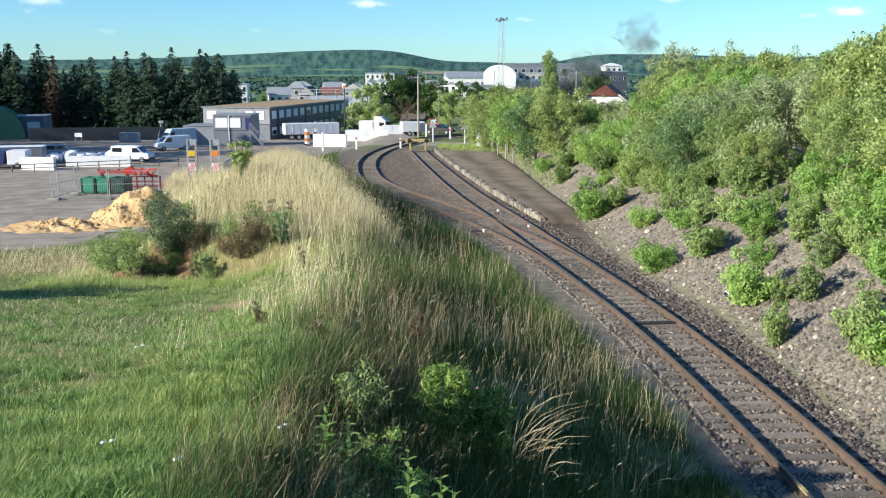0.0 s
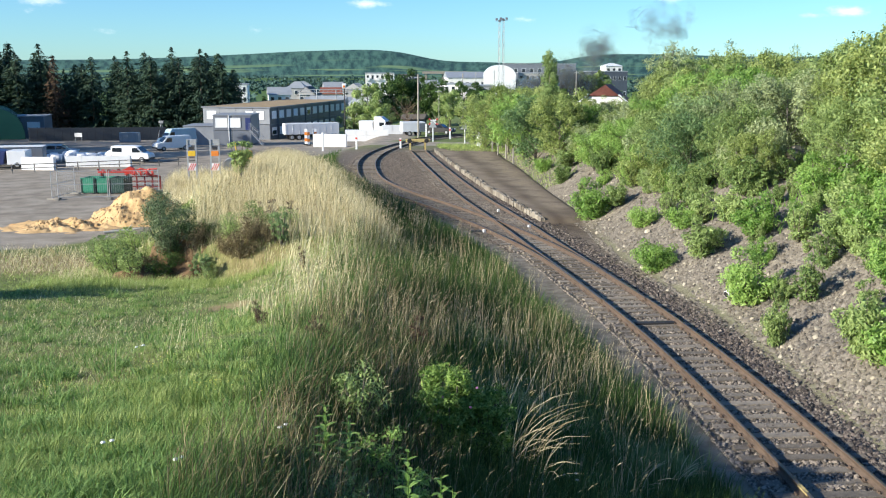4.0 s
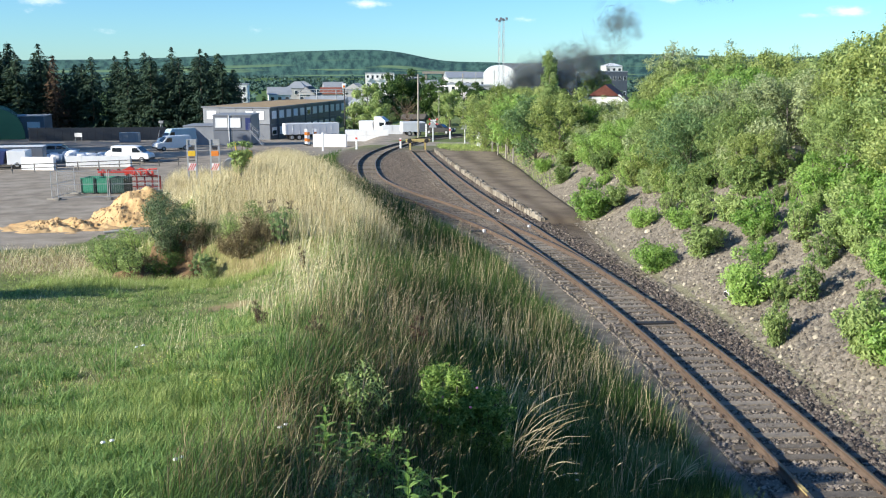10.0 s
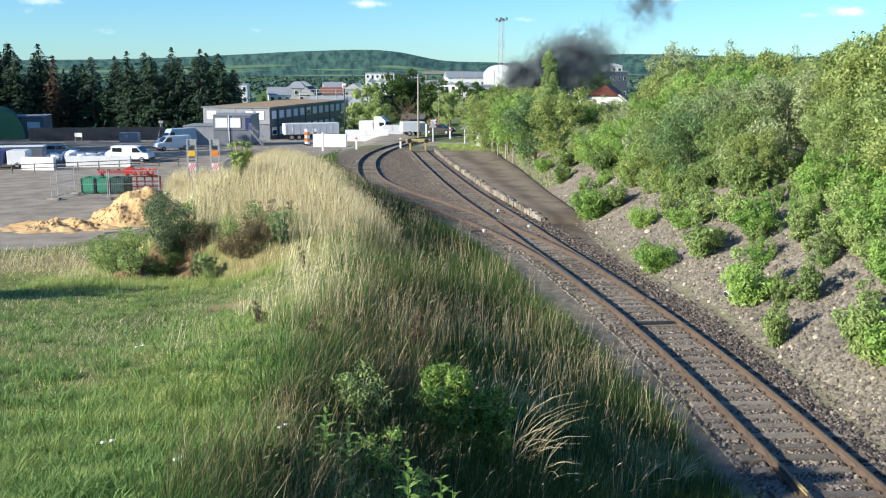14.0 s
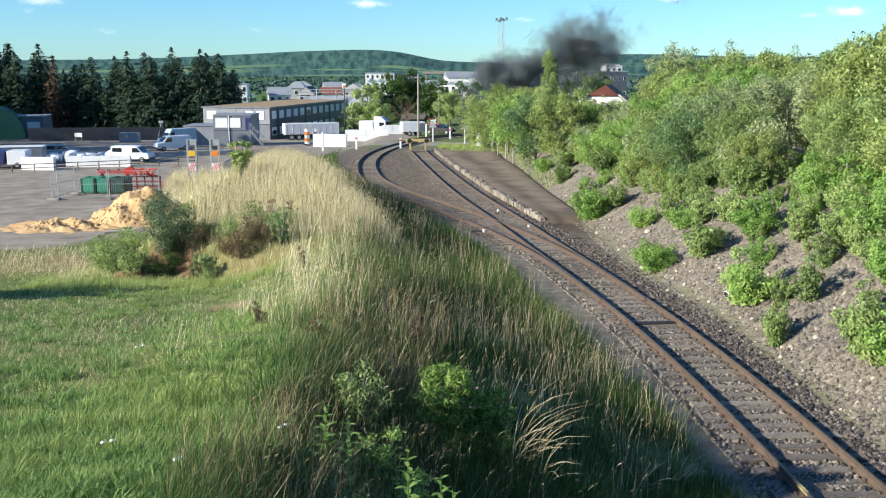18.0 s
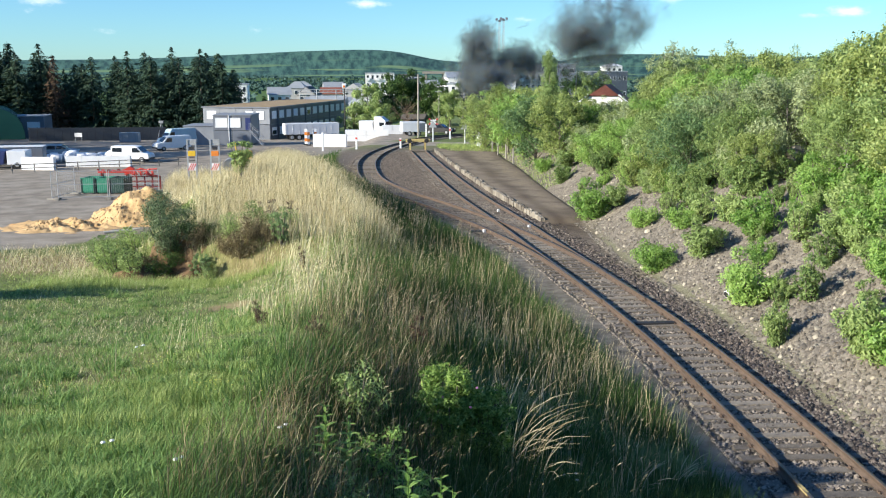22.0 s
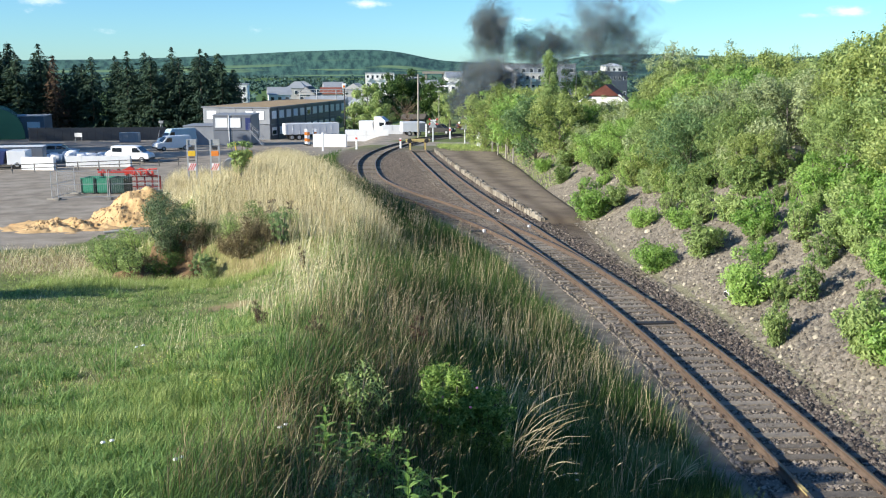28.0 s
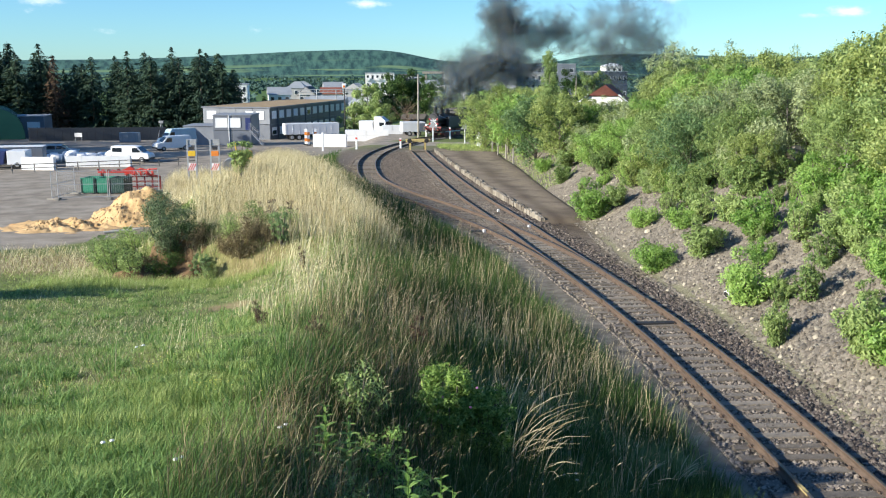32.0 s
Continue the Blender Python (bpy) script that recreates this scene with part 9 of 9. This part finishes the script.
    box(bm, -3.85, 0, 1.9, 0.7, 2.4, 1.5, 0.05)
    part("coal_bunker", bm, M["black_paint"], lo)
    wheels = []
    for x in (2.0, 0.4, -1.2):
        wheels += wheel_set(lo, x, 0.6)
    return lo, wheels


def build_coach():
    co = thing("passenger_coach", "old dark green railway coach with a grey roof", "railway coach", group="train coaches")
    bm = B()
    box(bm, 0, 0, 0.95, 11.0, 2.4, 0.28, 0.03)
    box(bm, 0, 0, 0.7, 6.0, 1.6, 0.35, 0.03)
    part("underframe", bm, M["chassis"], co)
    bm = B()
    box(bm, 0, 0, 1.5, 10.6, 2.7, 0.95, 0.02)
    box(bm, 0, 0, 2.98, 10.6, 2.7, 0.3, 0.02)
    for i in range(9):
        for s in (-1, 1):
            box(bm, -5.2 + i * 1.3, s * 1.32, 2.4, 0.28, 0.06, 0.96, 0.01)
    for s in (-1, 1):
        box(bm, s * 5.27, 0, 2.3, 0.06, 2.6, 1.2, 0.01)
    part("body", bm, M["coach_green"], co)
    for i in range(8):
        for s in (-1, 1):
            bm = B()
            box(bm, -4.55 + i * 1.3, s * 1.30, 2.4, 1.05, 0.02, 0.9)
            part("window", bm, M["pane"], co)
    bm = B()
    prism(bm, [(-1.45, 3.1), (1.45, 3.1), (1.35, 3.28), (0.7, 3.5), (0, 3.57), (-0.7, 3.5), (-1.35, 3.28)], 11.0, "x", 0.01)
    part("roof", bm, M["chassis"], co)
    for s in (-1, 1):
        for e in (-1, 1):
            bm = B()
            cyl(bm, (e * 5.5, s * 0.88, 1.06), (e * 6.0, s * 0.88, 1.06), 0.09, 0.2, 12)
            part("buffer", bm, M["chassis"], co)
    for x in (-3.2, 3.2):
        wheel_set(co, x, 0.48, mat=M["chassis"])
    return co


LOCO, WHEELS = build_loco()
COACH = build_coach()
COACHES = [COACH, copy_thing(COACH, Matrix()), copy_thing(COACH, Matrix())]


def run_train():
    ts = [0, 2, 4, 6, 8, 10, 12, 14, 17, 20, 22, 24, 26, 27, 28, 29, 30, 31, 32]
    walk(LOCO, [(t, on_rails(float(LOCO_AT(t)), 4.3)) for t in ts])
    for k, c in enumerate(COACHES):
        walk(c, [(t, on_rails(along(float(LOCO_AT(t)), 9.4 + k * 12.2), 5.5)) for t in ts])
    for w in WHEELS:
        b = w.matrix_basis.copy()
        rows, turn, y = [], 0.0, float(LOCO_AT(0))
        for i in range(161):
            t = i * 0.2
            y2 = float(LOCO_AT(t))
            turn += (y - y2) * 1.1 / 0.6
            y = y2
            rows.append((t, b @ Matrix.Rotation(turn, 4, "Y")))
        walk(w, rows)


# ---- smoke: dark translucent puffs that rise and drift ----


def smoke_material(name, dark, light, dens):
    m = bpy.data.materials.new(name)
    m.use_nodes = True
    t = m.node_tree
    out = t.nodes["Material Output"]
    t.nodes.remove(t.nodes["Principled BSDF"])
    uv = t.nodes.new("ShaderNodeUVMap")
    dist = t.nodes.new("ShaderNodeVectorMath")
    dist.operation = "LENGTH"
    t.links.new(uv.outputs[0], dist.inputs[0])
    co = t.nodes.new("ShaderNodeTexCoord")
    info = t.nodes.new("ShaderNodeObjectInfo")
    nz = node(t, "ShaderNodeTexNoise", Scale=0.55, Detail=4.0, Roughness=0.6)
    nz.noise_dimensions = "4D"
    sc = node(t, "ShaderNodeMath")
    sc.operation = "MULTIPLY"
    sc.inputs[1].default_value = 40
    t.links.new(info.outputs["Random"], sc.inputs[0])
    t.links.new(sc.outputs[0], nz.inputs["W"])
    t.links.new(co.outputs["Object"], nz.inputs["Vector"])
    soft = t.nodes.new("ShaderNodeMapRange")
    soft.interpolation_type = "SMOOTHSTEP"
    for i, v in enumerate((1.0, 0.15, 0.0, 1.0)):
        soft.inputs[i + 1].default_value = v
    t.links.new(dist.outputs["Value"], soft.inputs[0])
    gap = t.nodes.new("ShaderNodeMapRange")
    gap.interpolation_type = "SMOOTHSTEP"
    for i, v in enumerate((0.25, 0.68, 0.16, 1.0)):
        gap.inputs[i + 1].default_value = v
    t.links.new(nz.outputs[0], gap.inputs[0])
    mul = node(t, "ShaderNodeMath")
    mul.operation = "MULTIPLY"
    t.links.new(soft.outputs[0], mul.inputs[0])
    t.links.new(gap.outputs[0], mul.inputs[1])
    den = node(t, "ShaderNodeMath")
    den.operation = "MULTIPLY"
    den.inputs[1].default_value = dens
    t.links.new(mul.outputs[0], den.inputs[0])
    mix = t.nodes.new("ShaderNodeMix")
    mix.data_type = "RGBA"
    mix.inputs[6].default_value, mix.inputs[7].default_value = (*dark, 1), (*light, 1)
    t.links.new(nz.outputs[0], mix.inputs[0])
    df = t.nodes.new("ShaderNodeBsdfDiffuse")
    t.links.new(mix.outputs[2], df.inputs[0])
    tl = t.nodes.new("ShaderNodeBsdfTranslucent")
    t.links.new(mix.outputs[2], tl.inputs[0])
    both = t.nodes.new("ShaderNodeMixShader")
    both.inputs[0].default_value = 0.5
    t.links.new(df.outputs[0], both.inputs[1])
    t.links.new(tl.outputs[0], both.inputs[2])
    tp = t.nodes.new("ShaderNodeBsdfTransparent")
    mx = t.nodes.new("ShaderNodeMixShader")
    t.links.new(den.outputs[0], mx.inputs[0])
    t.links.new(tp.outputs[0], mx.inputs[1])
    t.links.new(both.outputs[0], mx.inputs[2])
    t.links.new(mx.outputs[0], out.inputs[0])
    return m


# smoke greys lightened and tinted blue-green: haze put into the colour
SMOKE_DENSE = smoke_material("dense_black_smoke", (0.10, 0.122, 0.126), (0.27, 0.305, 0.31), 0.29)
SMOKE_THIN = smoke_material("thin_grey_smoke", (0.16, 0.172, 0.176), (0.33, 0.345, 0.35), 0.14)


def puff_mesh(radius, flakes, seed, mat):
    """A ragged puff: soft-edged curved wisps set at all angles round one centre."""
    r = np.random.RandomState(seed)
    V, Q, U = [], [], []
    k = 6
    g = np.linspace(-1, 1, k + 1)
    GX, GY = np.meshgrid(g, g)
    GX, GY = GX.ravel(), GY.ravel()
    for f in range(flakes):
        n = r.randn(3)
        n /= np.linalg.norm(n)
        a = np.cross(n, r.randn(3))
        a /= np.linalg.norm(a)
        b = np.cross(n, a)
        s = radius * (0.55 + 0.35 * r.rand())
        c = r.randn(3) * radius * 0.42
        bend = 0.35 * (GX**2 + GY**2) * (r.rand() - 0.5) * 2 + 0.12 * np.sin(GX * 4 + r.rand() * 6)
        P = c + s * (GX[:, None] * a + GY[:, None] * b + bend[:, None] * n)
        base = len(V) * (k + 1) ** 2
        V.append(P)
        U.append(np.stack([GX, GY], 1))
        i = np.arange((k + 1) ** 2).reshape(k + 1, k + 1) + base
        Q.append(np.stack([i[:-1, :-1], i[:-1, 1:], i[1:, 1:], i[1:, :-1]], -1).reshape(-1, 4))
    Q = np.concatenate(Q)
    U = np.concatenate(U)
    me = np_mesh("smoke_puff", np.concatenate(V), quads=Q, mat=mat, smooth=True)
    lay = me.uv_layers.new(name="UVMap")
    lay.data.foreach_set("uv", U[Q.ravel()].astype(np.float32).ravel())
    return me


PUFFS = {}
for size in (0.55, 0.9, 1.6, 2.6, 3.6, 4.8):
    for v in range(3):
        PUFFS[size, v, 0] = puff_mesh(size, 9, int(size * 100) + v, SMOKE_DENSE)
        PUFFS[size, v, 1] = puff_mesh(size, 7, int(size * 100) + v + 50, SMOKE_THIN)


def chimney_at(t):
    y = along(float(LOCO_AT(max(-3.0, t)) if t > -3 else 170 - 2.7 * (t + 3)), 1.2)
    return Vector((float(branch_x(min(y, 239))), y, float(track_level(y)) + 3.9))


def waiting_at(t, lead):
    """Smoke not yet given off rides unseen in the train, and comes forward to the chimney as its time nears."""
    y = along(float(LOCO_AT(t)), 1.2 + 14.0 * lead)
    return Vector((float(branch_x(min(y, 239))), y, float(track_level(y)) + 2.1))


# banks of smoke: time, bearing across, height angle (thousandths of the distance), half width and half height of each
BANKS = [
    ("old_brown", 225, 11, 0.1, (2.6, 3.6, 3.6), [(0, 203, 27, 13, 10), (2, 215, 34, 20, 9), (3.5, 222, 39, 22, 10), (6, 242, 51, 23, 10), (9, 262, 82, 30, 14), (32, 310, 160, 36, 24)]),
    ("brown", 215, 18, 0.5, (2.6, 2.6, 3.6), [(0, 149, -3, 13, 8), (2, 154, 6, 10, 12), (3.5, 157, 13, 11, 13), (6, 163, 23, 12, 17), (8, 168, 33, 13, 19), (10, 178, 40, 14, 17), (12, 190, 49, 15, 13), (14, 206, 59, 19, 11), (17, 236, 90, 28, 18), (32, 310, 180, 40, 30)]),
    ("column", 210, 24, 0.5, (2.6, 3.6, 3.6), [(0, 120, -24, 12, 8), (3.5, 128, -16, 18, 7), (6, 134, -6, 18, 8), (8, 140, 2, 20, 10), (10, 142, 6, 23, 11), (12, 147, 10, 23, 14), (14, 156, 17, 22, 17), (17, 159, 25, 24, 18), (19, 165, 34, 26, 18), (21, 178, 46, 26, 17), (25, 204, 86, 30, 20), (28, 226, 116, 34, 24), (32, 250, 150, 40, 30)]),
    ("pale_mass", 200, 42, 0.5, (3.6, 4.8, 4.8), [(0, 98, -46, 7, 6), (8, 105, -26, 11, 7), (12, 114, -10, 18, 9), (14, 130, 2, 21, 12), (17, 136, 12, 24, 15), (19, 141, 16, 25, 18), (21, 144, 25, 26, 19), (23, 156, 25, 25, 23), (25, 162, 25, 25, 25), (28, 174, 29, 29, 26), (30, 187, 27, 31, 27), (32, 197, 24, 34, 29)]),
    ("head", 185, 34, 1.0, (2.6, 2.6, 3.6), [(0, 87, -58, 5, 4), (6, 93, -32, 8, 6), (10, 90, -20, 11, 7), (14, 86, -13, 12, 8), (17, 66, -13, 15, 8), (19, 50, -6, 17, 11), (21, 39, 7, 10, 16), (23, 39, 21, 9, 16), (25, 43, 29, 9, 16), (28, 49, 36, 11, 15), (30, 56, 46, 13, 15), (32, 62, 47, 14, 16)]),
    ("tail", 187, 30, 1.0, (2.6, 2.6, 3.6), [(0, 98, -58, 5, 4), (6, 98, -36, 8, 5), (10, 112, -16, 12, 6), (14, 116, -6, 14, 8), (17, 100, -5, 15, 8), (19, 84, -6, 17, 8), (21, 76, 0, 17, 8), (23, 78, 6, 19, 7), (25, 87, 13, 19, 7), (28, 100, 20, 27, 8), (30, 96, 28, 27, 9), (32, 104, 34, 32, 10)]),
    ("low_mass", 165, 46, 0.9, (2.6, 2.6, 3.6), [(0, 52, -66, 5, 3), (17, 45, -52, 9, 5), (20, 40, -32, 10, 6), (23, 46, -13, 16, 9), (25, 50, -11, 17, 10), (28, 50, -15, 18, 10), (30, 63, -8, 25, 12), (32, 62, -1, 27, 15)]),
    ("fresh", 152, 22, 1.0, (1.6, 1.6, 2.6), [(0, 34, -70, 3, 2), (26.5, 26, -62, 4, 3), (28, 26, -36, 7, 10), (30, 29, -20, 9, 11), (32, 17, -11, 13, 12)]),
]


def run_smoke():
    rng = random.Random(77)
    for kind, depth, n, dark, sizes, keys in BANKS:
        T = [k[0] for k in keys]
        path = [curve_through(T, [k[i] for k in keys]) for i in (1, 2, 3, 4)]
        for i in range(n):
            size, var, u = rng.choice(sizes), rng.randrange(3), rng.random()
            thin = 0 if rng.random() < dark else 1
            ring, ang = ((i + 0.5) / n) ** 0.6 * 1.3, i * 2.399
            a, b = ring * math.cos(ang) + rng.uniform(-0.15, 0.15), ring * math.sin(ang) + rng.uniform(-0.15, 0.15)
            d = depth + rng.uniform(-4, 4)
            ob = new("smoke_puff", PUFFS[size, var, thin])
            tagged(ob, "dark grey puff of coal smoke drifting from the engine" if not thin else "thin brown-grey wisp of drifting coal smoke", "smoke", group="engine smoke")
            spin = Euler((u * 6, var * 2.0, a * 3)).to_matrix().to_4x4()
            rows = []
            for t in [0.0] + [float(q) for q in np.arange(1.0, 31.6, 1.0)] + [32.0]:
                x, z, w, h = (float(f(t)) * d / 1000 for f in path)
                sway = 0.05 * math.sin(t * 0.7 + u * 9)
                c = Vector((x + (a + sway) * w, d, 7.4 + z + (b + 0.6 * sway) * h))
                rows.append((t, Matrix.Translation(c) @ Matrix.Rotation(t * 0.09 * (1 if a > 0 else -1), 4, "Y") @ spin))
            walk(ob, rows)
    # the fresh plume at the chimney
    cloud, t0 = [], 26.5
    while t0 < 31.8:
        for k in range(8):
            cloud.append((t0 + rng.uniform(0, 0.45), rng.uniform(-1, 1), 0.8 + rng.uniform(-0.2, 0.2), rng.choice((0.55, 0.9, 0.9, 1.6)), rng.randrange(3), rng.random()))
        t0 += 0.45
    for born, side, push, size, var, u in cloud:
        ob = new("smoke_puff", PUFFS[size, var, 0])
        tagged(ob, "dark grey puff of coal smoke rising from the chimney", "smoke", group="engine smoke")
        spin = Euler((u * 6, var * 2.0, side * 3)).to_matrix().to_4x4()
        source = chimney_at(born)
        rows = []
        for t in [float(q) for q in np.arange(0.0, 26.0, 2.0)] + [float(q) for q in np.arange(26.0, 31.6, 0.5)] + [32.0]:
            age = t - born
            if age <= 0:
                c = waiting_at(t, min(1.0, -age / 1.5))
            else:
                up = push * 8.2 * (1 - math.exp(-age / 3.6)) + 0.24 * age
                c = source + Vector((0.9 * age + side * 0.34 * age, 0.35 * side * age, up - 1.6 * math.exp(-age * 3)))
            rows.append((t, Matrix.Translation(c) @ Matrix.Rotation(max(age, 0) * 0.10 * (1 if side > 0 else -1), 4, "Y") @ spin))
        walk(ob, rows)


def motions():
    run_train()
    run_smoke()


motions()
